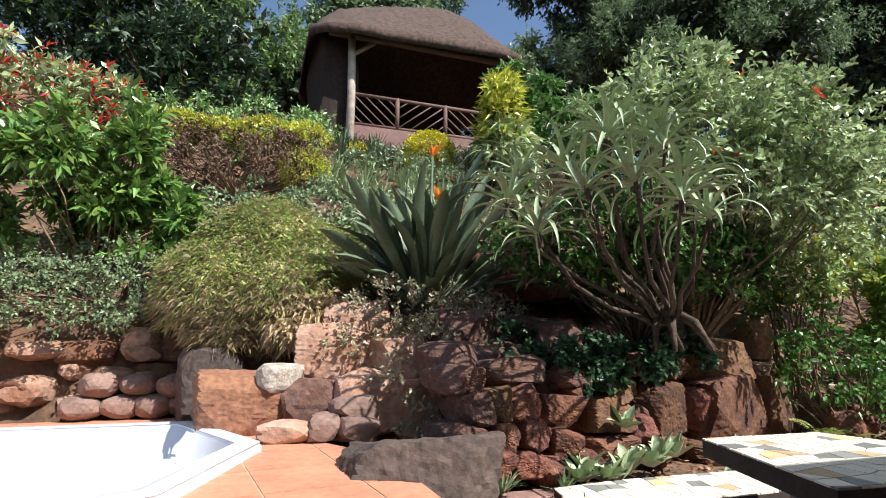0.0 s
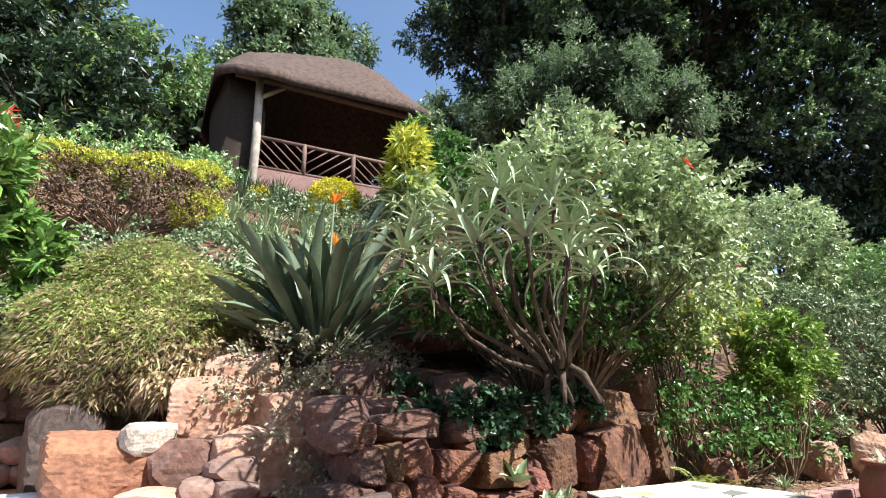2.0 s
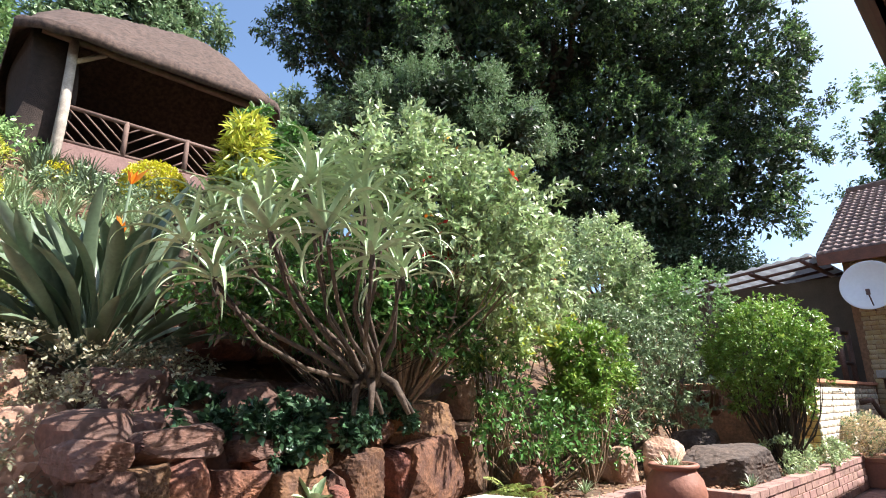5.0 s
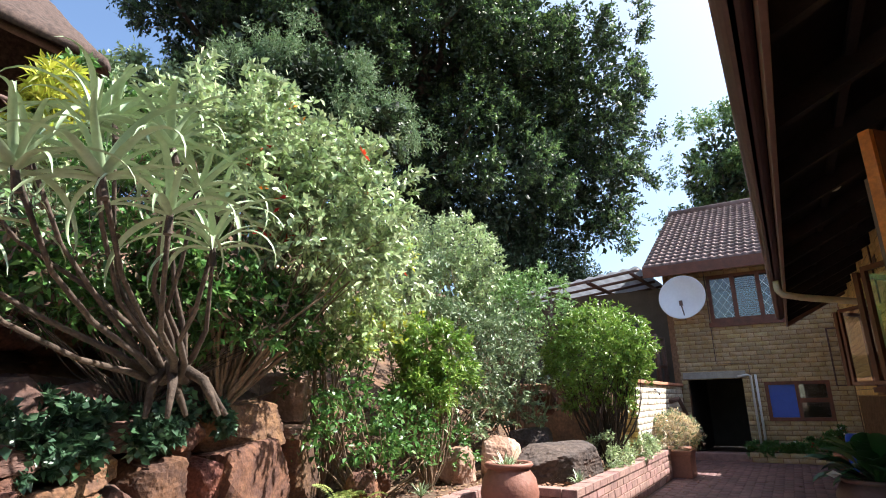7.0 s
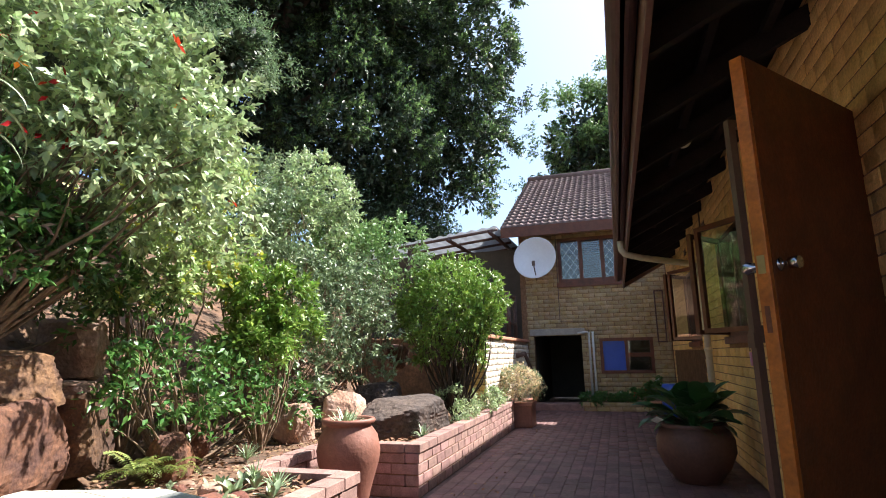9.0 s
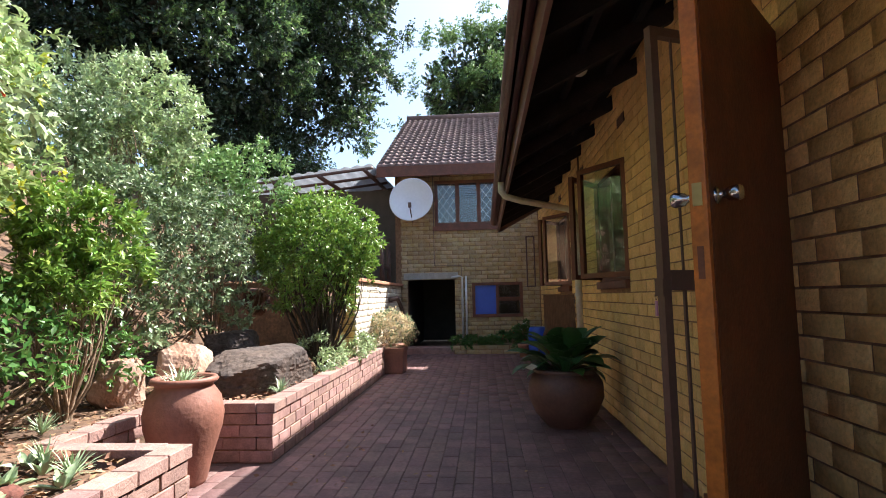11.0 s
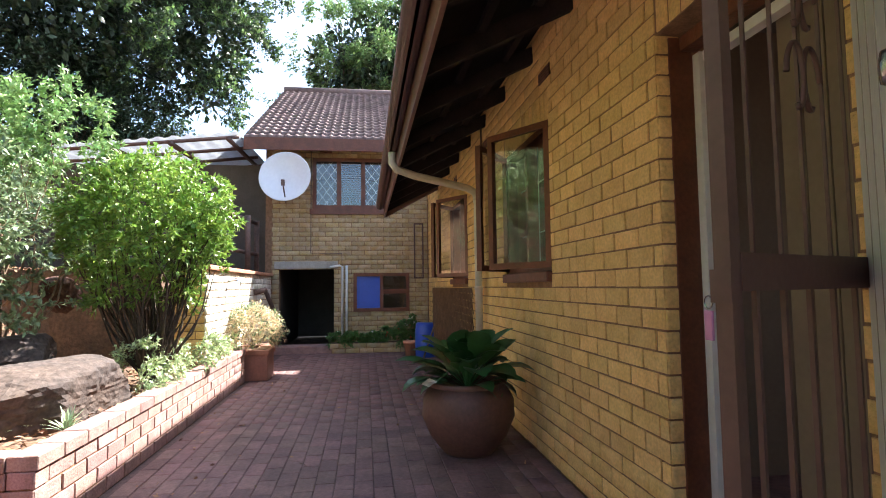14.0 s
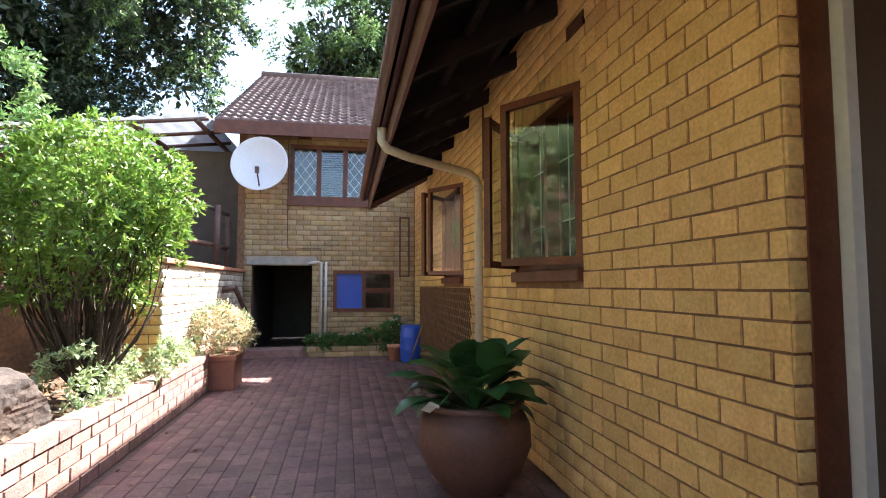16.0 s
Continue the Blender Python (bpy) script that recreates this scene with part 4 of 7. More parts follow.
# ---- terrace with the sunken tub ----
def tile_deck():
    root = tagged(new("floor_deck"), "raised deck of terracotta tiles with pale grout", kind="structure")
    tub = TUB
    bm = bmesh.new()
    out = [(-4.5, 1.45), (0.62, 1.45), (0.60, 2.1), (0.46, 2.75), (0.12, 3.35), (-0.2, 3.9), (-0.4, 4.12), (-4.5, 4.12)]
    # ring of slab between the outline and the tub
    vo = [bm.verts.new((x, y, 0.6175)) for x, y in out]
    vi = [bm.verts.new((x, y, 0.6175)) for x, y in tub]
    es = [bm.edges.new((a, b)) for a, b in zip(vo, vo[1:] + vo[:1])] + [bm.edges.new((a, b)) for a, b in zip(vi, vi[1:] + vi[:1])]
    bmesh.ops.triangle_fill(bm, use_beauty=True, edges=es)
    r = bmesh.ops.extrude_face_region(bm, geom=bm.faces[:])
    for v in [g for g in r["geom"] if isinstance(g, bmesh.types.BMVert)]:
        v.co.z = -0.03
    bmesh.ops.recalc_face_normals(bm, faces=bm.faces[:])
    link("deck_bed", bm, "grout", root)
    return root, out


TUB = [(0.06, 2.80), (-0.30, 3.58), (-1.25, 3.60), (-2.0, 3.2), (-2.25, 2.5), (-1.9, 1.85), (-0.9, 1.62), (-0.25, 1.95)]


def inside(poly, x, y):
    c = False
    for (x0, y0), (x1, y1) in zip(poly, poly[1:] + poly[:1]):
        if (y0 > y) != (y1 > y) and x < (x1 - x0) * (y - y0) / (y1 - y0) + x0:
            c = not c
    return c


DECK, DECK_OUT = tile_deck()


def clip_half(poly, p, n):
    """The part of a convex polygon on the side of p to which n points."""
    out = []
    for a, b in zip(poly, poly[1:] + poly[:1]):
        da, db = (a[0] - p[0]) * n[0] + (a[1] - p[1]) * n[1], (b[0] - p[0]) * n[0] + (b[1] - p[1]) * n[1]
        if da >= 0:
            out.append(a)
        if (da >= 0) != (db >= 0):
            t = da / (da - db)
            out.append((a[0] + (b[0] - a[0]) * t, a[1] + (b[1] - a[1]) * t))
    return out


def hot_tub():
    e = empty("hot_tub", (-1.0, 2.6, 0.62), "white acrylic sunken tub with a moulded rim, empty", "hot tub")
    c = (-1.05, 2.6)
    def ring(k, z):
        return [(c[0] + (x - c[0]) * k + 1.0, c[1] + (y - c[1]) * k - 2.6, z) for x, y in TUB]
    levels = [(1.0, -0.02), (1.0, 0.035), (0.985, 0.05), (0.90, 0.052), (0.885, 0.04), (0.86, -0.12), (0.70, -0.17), (0.66, -0.2), (0.58, -0.5), (0.0, -0.52)]
    bm = bmesh.new()
    rings = [[bm.verts.new(p) for p in ring(k, z)] for k, z in levels[:-1]]
    n = len(TUB)
    for a, b in zip(rings, rings[1:]):
        for k in range(n):
            bm.faces.new((a[k], a[(k + 1) % n], b[(k + 1) % n], b[k]))
    bm.faces.new(rings[-1][::-1])
    bmesh.ops.bevel(bm, geom=bm.edges[:], offset=0.012, segments=2, affect="EDGES")
    bmesh.ops.recalc_face_normals(bm, faces=bm.faces[:])
    link("shell", bm, "tub", e, smooth=True)
    for x, y, z in ((0.72, 0.28, -0.05), (0.60, 0.05, -0.14)):
        bm = bmesh.new()
        lathe(bm, [(0.0, 0.012), (0.018, 0.012), (0.022, 0.02), (0.034, 0.02), (0.038, 0.0)], 18, (x, y, z))
        link("jet", bm, "steel" if y < 0.2 else "tub", e, smooth=True)


hot_tub()


# ---- boulders, cobbles and the rough stone wall ----
def rocks():
    A = "stone"
    big = [
        ("boulder", "stone_orange", (-0.03, 3.38, 0.77), (0.50, 0.36, 0.36), 1, "orange sandstone boulder at the edge of the deck", 10),
        ("boulder", "lichen", (0.13, 3.27, 0.925), (0.23, 0.15, 0.15), 2, "white lichened block against the orange boulder", 30),
        ("boulder", "stone_dark", (0.33, 3.32, 0.76), (0.36, 0.34, 0.32), 3, "grey pink weathered block beside the boulder", 5),
        ("boulder", "stone_pale", (0.17, 3.0, 0.67), (0.28, 0.16, 0.11), 4, "pale flat stone on the deck's edge", -12),
        ("boulder", "cobble", (0.36, 2.97, 0.69), (0.16, 0.15, 0.14), 5, "brown round cobble by the deck", 0),
        ("boulder", "cobble", (0.52, 3.02, 0.78), (0.24, 0.2, 0.13), 6, "brown round cobble on the block", 0),
        ("boulder", "cobble", (0.53, 2.92, 0.68), (0.2, 0.18, 0.12), 66, "brown round cobble under another", 0),
        ("boulder", "stone_pale", (0.64, 3.18, 0.78), (0.42, 0.3, 0.36), 10, "pale pink slab in the bank", 12),
        ("boulder", "stone_pale", (0.46, 3.42, 1.08), (0.46, 0.3, 0.30), 11, "pale pink slab high in the bank", -8),
        ("boulder", "stone_pale", (0.82, 3.25, 1.02), (0.34, 0.3, 0.28), 12, "pale pink slab under the strelitzia", 8),
        ("boulder", "rock", (0.64, 2.27, 0.48), (0.62, 0.50, 0.48), 8, "dark grey brown boulder beside the tiled deck", -28),
        ("boulder", "rock", (0.72, 1.9, 0.25), (0.45, 0.3, 0.5), 9, "grey boulder below the deck", 20),
        ("boulder", "stone_pale", (0.75, 3.42, 0.98), (0.34, 0.3, 0.32), 10, "pale pink stone in the bank", 12),
        ("boulder", "stone_pale", (0.62, 3.55, 1.2), (0.44, 0.3, 0.34), 11, "pale pink stone high in the bank", -8),
        ("boulder", "stone_pale", (0.92, 3.22, 0.75), (0.36, 0.3, 0.36), 12, "pale pink stone low in the bank", 8),
        ("boulder", "rock", (-0.25, 3.85, 0.85), (0.4, 0.35, 0.5), 13, "dark stone in the shade behind the deck", 8),
    ]
    for name, mat, at, size, seed, label, rz in big:
        boulder(name, mat, at, size, seed, None, label, rz, rough=0.3, sub=4 if size[0] > 0.4 else 3, square=0.95 if mat in ("lichen", "rock", "stone_orange") else 0.8, category="boulder")
    for k, (x, z) in enumerate([(-1.02, 0.70), (-0.80, 0.70), (-0.60, 0.70), (-0.42, 0.70), (-0.93, 0.84), (-0.70, 0.84), (-0.48, 0.83)]):
        boulder("cobble", "cobble", (x, 4.12 + 0.02 * (k % 2), z), (0.24, 0.2, 0.155), 20 + k, None, "smooth brown cobble against the bank", rz=k * 7, rough=0.12, sub=3, square=0.2, category="cobble")
    # rough face behind the cobbles
    random.seed(3)
    for k in range(44):
        x = -3.4 + 3.1 * random.random()
        z = 0.68 + 0.42 * random.random()
        boulder("bank_stone", random.choice(["stone_pale", "stone_pale", "stone"]), (x, 4.28 + 0.12 * random.random() + (z - 0.7) * 0.2, z), (random.uniform(0.2, 0.36), 0.26, random.uniform(0.12, 0.24)), 40 + k, None,
                "rough pale stone set in the earth bank", rz=random.uniform(-15, 15), rough=0.3, sub=3, square=0.5, category="stone")


rocks()


def wall_spot(u, v):
    """A place on the battered face of the rough wall: u along x, v up from the bed."""
    return (u, 2.62 + 0.24 * (u - 1.1) + 0.25 * (v - 0.4), v)


# blocks of the rough wall: place along it, height of the centre, width, height
ITEMS = [(x, z, w, h, "stone") for x, z, w, h in (
    (1.16, 0.81, 0.17, 0.19), (1.33, 0.81, 0.22, 0.20), (1.58, 0.75, 0.23, 0.18), (1.69, 0.83, 0.12, 0.11), (1.93, 0.72, 0.38, 0.20),
    (2.05, 0.86, 0.27, 0.16), (2.40, 0.70, 0.24, 0.33), (3.15, 0.66, 0.74, 0.50), (3.11, 1.00, 0.66, 0.30), (2.77, 0.72, 0.16, 0.26), (1.16, 0.65, 0.18, 0.15),
    (1.37, 0.65, 0.19, 0.16), (1.55, 0.60, 0.17, 0.15), (1.92, 0.56, 0.38, 0.12), (1.11, 0.53, 0.17, 0.13), (1.31, 0.52, 0.19, 0.14),
    (1.47, 0.47, 0.16, 0.16), (1.69, 0.47, 0.2, 0.18), (2.37, 0.50, 0.30, 0.14), (2.91, 0.42, 0.50, 0.15), (2.18, 0.62, 0.18, 0.16))]
ITEMS += [(3.66, 0.66, 0.30, 0.42, "stone"), (3.74, 1.16, 0.24, 0.38, "stone_pale"), (3.66, 0.90, 0.26, 0.17, "stone_pale"), (1.30, 0.97, 0.42, 0.16, "stone_dark"),
          (2.55, 1.0, 0.34, 0.2, "stone"), (1.02, 0.80, 0.15, 0.18, "stone_dark"), (0.97, 0.94, 0.24, 0.14, "stone_dark"), (0.95, 0.66, 0.22, 0.15, "stone_dark"),
          (1.72, 0.93, 0.34, 0.13, "stone_dark"), (2.2, 0.99, 0.3, 0.14, "stone_dark")]
BACK_TIER = [(1.55, 1.14, 0.5), (2.0, 1.12, 0.5), (2.45, 1.14, 0.5), (2.9, 1.16, 0.46), (1.2, 1.16, 0.35)]


def rough_wall():
    root = empty("rough_stone_wall", (2.4, 3.0, 0.36), "dry laid red sandstone retaining wall, larger blocks above smaller ones", "retaining wall")
    o = Vector((2.4, 3.0, 0.36))
    # (x, z, width, height) of each block, from the ground up
    items = ITEMS
    random.seed(9)
    k = 0
    for x, z, w, h, mat in items:
        k += 1
        p = Vector(wall_spot(x, z)) - o
        boulder("stone", mat, tuple(p), (w * 1.02, 0.34, h * 1.02), 80 + k, root, "", rz=14 + random.uniform(-8, 8), rough=0.3, sub=4, square=1.0, tilt=random.uniform(-5, 5))
    for k, (x, z, w) in enumerate(BACK_TIER):
        p = Vector((x, 3.22 + 0.24 * (x - 1.5), z)) - o
        boulder("stone", "stone_dark", tuple(p), (w * 1.1, 0.3, 0.30), 150 + k, root, "", rz=12, rough=0.3, sub=4, square=0.9)
    for k in range(16):
        x, z = 0.95 + 2.9 * random.random(), 0.5 + 0.6 * random.random()
        p = Vector(wall_spot(x, z)) - o + Vector((0, 0.10, 0))
        boulder("filler_stone", "stone_dark", tuple(p), (0.36, 0.3, 0.3), 200 + k, root, "", rz=random.uniform(0, 90), rough=0.2, sub=2, square=0.5)
    # second tier, set back
    root2 = empty("upper_stone_tier", (1.98, 3.95, 1.52), "orange sandstone blocks of a higher tier beside the path", "retaining wall")
    for k, (x, y, z, w, h) in enumerate([(1.95, 4.2, 1.98, .4, .22), (2.15, 4.1, 1.78, .42, .2), (1.8, 4.25, 1.75, .4, .2), (2.2, 4.3, 2.0, .3, .2), (1.9, 4.0, 1.6, .36, .2), (2.3, 4.0, 1.6, .34, .2), (1.6, 4.3, 1.9, .3, .3), (2.55, 4.05, 1.72, .35, .3)]):
        boulder("stone", "stone", (x - 2.0, y - 4.2, z - 1.6), (w, 0.34, h), 300 + k, root2, "", rz=k * 9 - 30, rough=0.25, sub=3, square=0.6)


rough_wall()


def bed_rocks():
    for at, size, seed, mat, label, rz in [
        ((6.45, 2.4, 0.46), (1.15, 0.7, 0.48), 400, "rock", "large grey brown rock in the brick planter", -10),
        ((6.0, 2.75, 0.52), (0.5, 0.4, 0.5), 401, "stone_pale", "pale pointed rock behind the planter", 25),
        ((5.55, 3.0, 0.5), (0.36, 0.3, 0.4), 402, "stone_pale", "pale upright rock in the bed", 10),
        ((7.1, 2.9, 0.6), (0.6, 0.5, 0.4), 403, "rock", "dark rock in the shade of a bush", 10),
        ((4.05, 2.95, 0.48), (0.26, 0.24, 0.34), 404, "stone", "red sandstone block among the ferns", 20),
        ((4.4, 3.15, 0.52), (0.3, 0.28, 0.3), 405, "stone", "red sandstone block half buried in the bed", 50),
        ((7.95, 3.0, 1.1), (0.36, 0.25, 0.3), 406, "stone", "orange sandstone face in the bank", 0),
        ((3.5, 2.2, 0.40), (0.18, 0.14, 0.1), 408, "stone", "small red stone in the bed", 0),
        ((3.7, 2.35, 0.40), (0.14, 0.12, 0.1), 409, "stone_pale", "small pale stone in the bed", 40),
        ((3.3, 2.4, 0.40), (0.2, 0.14, 0.12), 410, "stone", "small red stone in the bed by the wall", 70)]:
        boulder("rock", mat, at, size, seed, None, label, rz, rough=0.3, sub=4, square=0.5, category="rock")


bed_rocks()


# ---- brick kerbs and planters ----
def planter_wall(root, x0, x1, y0, y1, top, face, near=()):
    """A low wall with bricks on one face ("-y" or "-x") and a brick-on-edge cap."""
    boxed("mortar_core", "mortar", root, x0 + 0.008, x1 - 0.008, y0 + 0.008, y1 - 0.008, -0.03, top - 0.07)
    if face == "-y":
        rects, put = bond(x0, x1, 0, top - 0.07, joint=0.009), lambda u, z, d: (u, y0 - d, z)
        cap = [(x0 + k * 0.225, min(x0 + k * 0.225 + 0.217, x1), y0 - 0.012, y1 + 0.01) for k in range(int((x1 - x0) / 0.225) + 1)]
    else:
        rects, put = bond(y0, y1, 0, top - 0.07, joint=0.009), lambda u, z, d: (x0 - d, u, z)
        cap = [(x0 - 0.012, x1 + 0.01, y0 + k * 0.225, min(y0 + k * 0.225 + 0.217, y1)) for k in range(int((y1 - y0) / 0.225) + 1)]
    bm = bmesh.new()
    for a, b, c, d in cap:
        if b - a > 0.03 and d - c > 0.03:
            box(bm, a, b, c, d, top - 0.066, top + random.uniform(-0.002, 0.003))
    bmesh.ops.bevel(bm, geom=bm.edges[:], offset=0.004, segments=1, affect="EDGES")
    link("cap_bricks", bm, "pink_brick", root, "flat capping bricks", kind="stuff")
    return rects, put


PIECES_LATER = []


def planters():
    p = tagged(new("wall_planter"), "low planter wall of pink brick, sunlit along its front", kind="structure")
    r, put = planter_wall(p, 5.45, 9.70, 1.83, 1.94, 0.40, "-y")
    near = [q for q in r if q[0] < 9.0]
    PIECES_LATER.append(("brick", "pink_piece", near, put, p, 0))
    bricks_joined("brickwork", "pink_brick", [q for q in r if q[0] >= 9.0], put, parent=p)
    r, put = planter_wall(p, 5.45, 5.56, 1.95, 2.62, 0.40, "-x")
    r = [q for q in bond(1.835, 2.62, 0, 0.33) if q[1] - q[0] > 0.04]
    PIECES_LATER.append(("brick", "pink_piece", r, put, p, -90))
    q = tagged(new("wall_kerb"), "low kerb wall of pink brick round the bed", kind="structure")
    r, put = planter_wall(q, 2.4, 4.40, 1.84, 1.95, 0.40, "-y")
    PIECES_LATER.append(("brick", "pink_piece", r, put, q, 0))
    r, put = planter_wall(q, 0.9, 2.39, 2.48, 2.60, 0.40, "-y")
    bricks_joined("brickwork", "pink_brick", r, put, parent=q)
    boxed("mortar_core", "pink_brick", q, 2.40, 2.51, 1.96, 2.60, -0.03, 0.36)
    r, put = planter_wall(q, 4.41, 5.44, 2.56, 2.68, 0.40, "-y")
    bricks_joined("brickwork", "pink_brick", r, put, parent=q)
    # the right end of the nearer planter
    boxed("end_wall", "pink_brick", q, 4.29, 4.40, 1.96, 2.55, -0.03, 0.36)
    boxed("end_cap", "pink_brick", q, 4.28, 4.41, 1.96, 2.56, 0.362, 0.402, bevel=0.004)
    for b in ((5.56, 9.70, 1.945, 2.7), (2.515, 4.285, 1.955, 2.7)):
        xs, ys = np.arange(b[0], b[1] + 0.01, 0.12), np.linspace(b[2], b[3], 8)
        bm = bmesh.new()
        g = [[bm.verts.new((x, y, 0.335 + 0.025 * noise.noise(Vector((x * 4, y * 4, 0))))) for x in xs] for y in ys]
        for r0, r1 in zip(g, g[1:]):
            for i in range(len(xs) - 1):
                bm.faces.new((r0[i], r0[i + 1], r1[i + 1], r1[i]))
        link("ground_bed", bm, "earth", None, "dark planter soil", kind="structure")


planters()


# ---- paving ----
def paving():
    root = tagged(new("floor_paving"), "plum brick paving with sandy joints", kind="structure")
    boxed("joint_bed", "joint", root, -6, FX - 0.02, WALL_Y + 0.005, 2.55, -0.06, -0.006)
    pav = []
    L, Wd = 0.222, 0.111
    k, x = 0, -1.5
    rects = []
    for col in range(int((FX + 1.5) / L) + 1):
        for r in range(int(3.3 / Wd) + 1):
            y = WALL_Y + 0.01 + r * Wd
            xx = -1.5 + col * L + (L / 2 if r % 2 else 0)
            if xx + L > FX - 0.03 or (y + Wd > 1.83 and not 4.42 < xx < 5.2) or y + Wd > 2.55:
                continue
            if xx < 0.9 and y > 1.2:
                continue
            rects.append((xx, y))
    near = [q for q in rects if 4.6 < q[0] < 7.4 and -0.5 < q[1] < 1.8][:300]
    ns = set(near)
    v, f = [], []
    for xx, y in rects:
        if (xx, y) in ns:
            continue
        b = len(v)
        z = [random.uniform(-0.0025, 0.002) for _ in range(4)]
        h, g = 0.003, 0.002
        v += [(xx + g, y + g, -0.02), (xx + L - g, y + g, -0.02), (xx + L - g, y + Wd - g, -0.02), (xx + g, y + Wd - g, -0.02),
              (xx + g, y + g, -h), (xx + L - g, y + g, -h), (xx + L - g, y + Wd - g, -h), (xx + g, y + Wd - g, -h),
              (xx + g + h, y + g + h, z[0]), (xx + L - g - h, y + g + h, z[1]), (xx + L - g - h, y + Wd - g - h, z[2]), (xx + g + h, y + Wd - g - h, z[3])]
        for q in range(4):
            r = (q + 1) % 4
            f += [(b + q, b + r, b + 4 + r, b + 4 + q), (b + 4 + q, b + 4 + r, b + 8 + r, b + 8 + q)]
        f.append((b + 8, b + 9, b + 10, b + 11))
    raw("paving_bricks", v, f, "paver", root, "plum paving bricks", kind="stuff")
    bm = bmesh.new()
    bmesh.ops.create_cube(bm, size=1, matrix=Matrix.Translation((0, 0, -0.01)) @ Matrix.Diagonal((L - 0.004, Wd - 0.004, 0.02, 1)))
    bmesh.ops.bevel(bm, geom=[e for e in bm.edges if all(q.co.z > -0.005 for q in e.verts)], offset=0.004, segments=1, affect="EDGES")
    me = bpy.data.meshes.new("brick")
    bm.to_mesh(me)
    bm.free()
    me.materials.append(M["paver_piece"])
    return root, me, near, L, Wd


PAVE = paving()


# ---- plant makers ----
def blade_mesh(name, mat, length, width, curl, sag, seg=7, thick=0.15, fold=0.25, lean=0.35):
    """A long leaf that rises along +x from the origin, then bends over."""
    bm = bmesh.new()
    rows, p, a = [], Vector((0, 0, 0)), lean
    for k in range(seg + 1):
        t = k / seg
        w = width * (max(0.0, math.sin(math.pi * min(0.5 + t * 0.5, 1))) ** 0.8 if sag == "taper" else max(0.02, max(0.0, math.sin(math.pi * (0.06 + 0.94 * t))) ** 0.7))
        d = Vector((math.cos(a), 0, math.sin(a)))
        nrm = Vector((-d.z, 0, d.x))
        rows.append([bm.verts.new(p + Vector((0, w / 2, 0)) + nrm * w * fold), bm.verts.new(p - nrm * w * thick * 0.5), bm.verts.new(p - Vector((0, w / 2, 0)) + nrm * w * fold)])
        p = p + d * length / seg
        a -= curl / seg * (0.4 + 1.2 * t)
    for r0, r1 in zip(rows, rows[1:]):
        for q in range(2):
            bm.faces.new((r0[q], r0[q + 1], r1[q + 1], r1[q]))
    me = bpy.data.meshes.new(name)
    bm.to_mesh(me)
    bm.free()
    me.materials.append(M[mat])
    me.polygons.foreach_set("use_smooth", [True] * len(me.polygons))
    return me


def tuft(name, label, category, at, meshes, n, parent=None, tilt=(0, 25), size=(0.8, 1.15), group="", part="leaf", twist=15):
    """A plant whose large leaves are each an object."""
    e = empty(name, at, label, category, group)
    for k in range(n):
        ob = new(part, random.choice(meshes))
        ob.parent = e
        s = random.uniform(*size)
        ob.matrix_basis = pose(0, 0, 0, 0, 0, k * 137.5 + random.uniform(-14, 14)) @ pose(0.01, 0, 0, random.uniform(-twist, twist), -random.uniform(*tilt), 0) @ Matrix.Diagonal((s, s, s, 1))
    return e


def tufts_joined(name, mat, parent, spots, n, length, width, lean=(0.5, 1.4), droop=0.5, label="", seg=3):
    """Clumps of narrow strap leaves, joined: for grasses and low borders."""
    S = np.repeat(np.array(spots), n, axis=0)
    m = len(S)
    az, el = RNG.uniform(0, 6.283, m), RNG.uniform(*lean, m)
    d = np.stack([np.cos(az) * np.cos(el), np.sin(az) * np.cos(el), np.sin(el)], axis=1)
    ln = (length * RNG.uniform(0.6, 1.2, m))[:, None]
    side = np.stack([-np.sin(az), np.cos(az), np.zeros(m)], axis=1) * width / 2
    rows = []
    for k in range(seg + 1):
        t = k / seg
        p = S + d * ln * t + np.array([0, 0, -1.0]) * ln * droop * t * t + RNG.normal(0, 0.002, (m, 3))
        w = side * (1 - t ** 2 * 0.9)
        rows += [p + w, p - w]
    v = np.stack(rows, axis=1).reshape(-1, 3)
    b = np.arange(m)[:, None] * (2 * seg + 2)
    f = np.concatenate([b + [2 * k, 2 * k + 1, 2 * k + 3, 2 * k + 2] for k in range(seg)])
    return raw(name, v, f, mat, parent, label, kind="stuff")


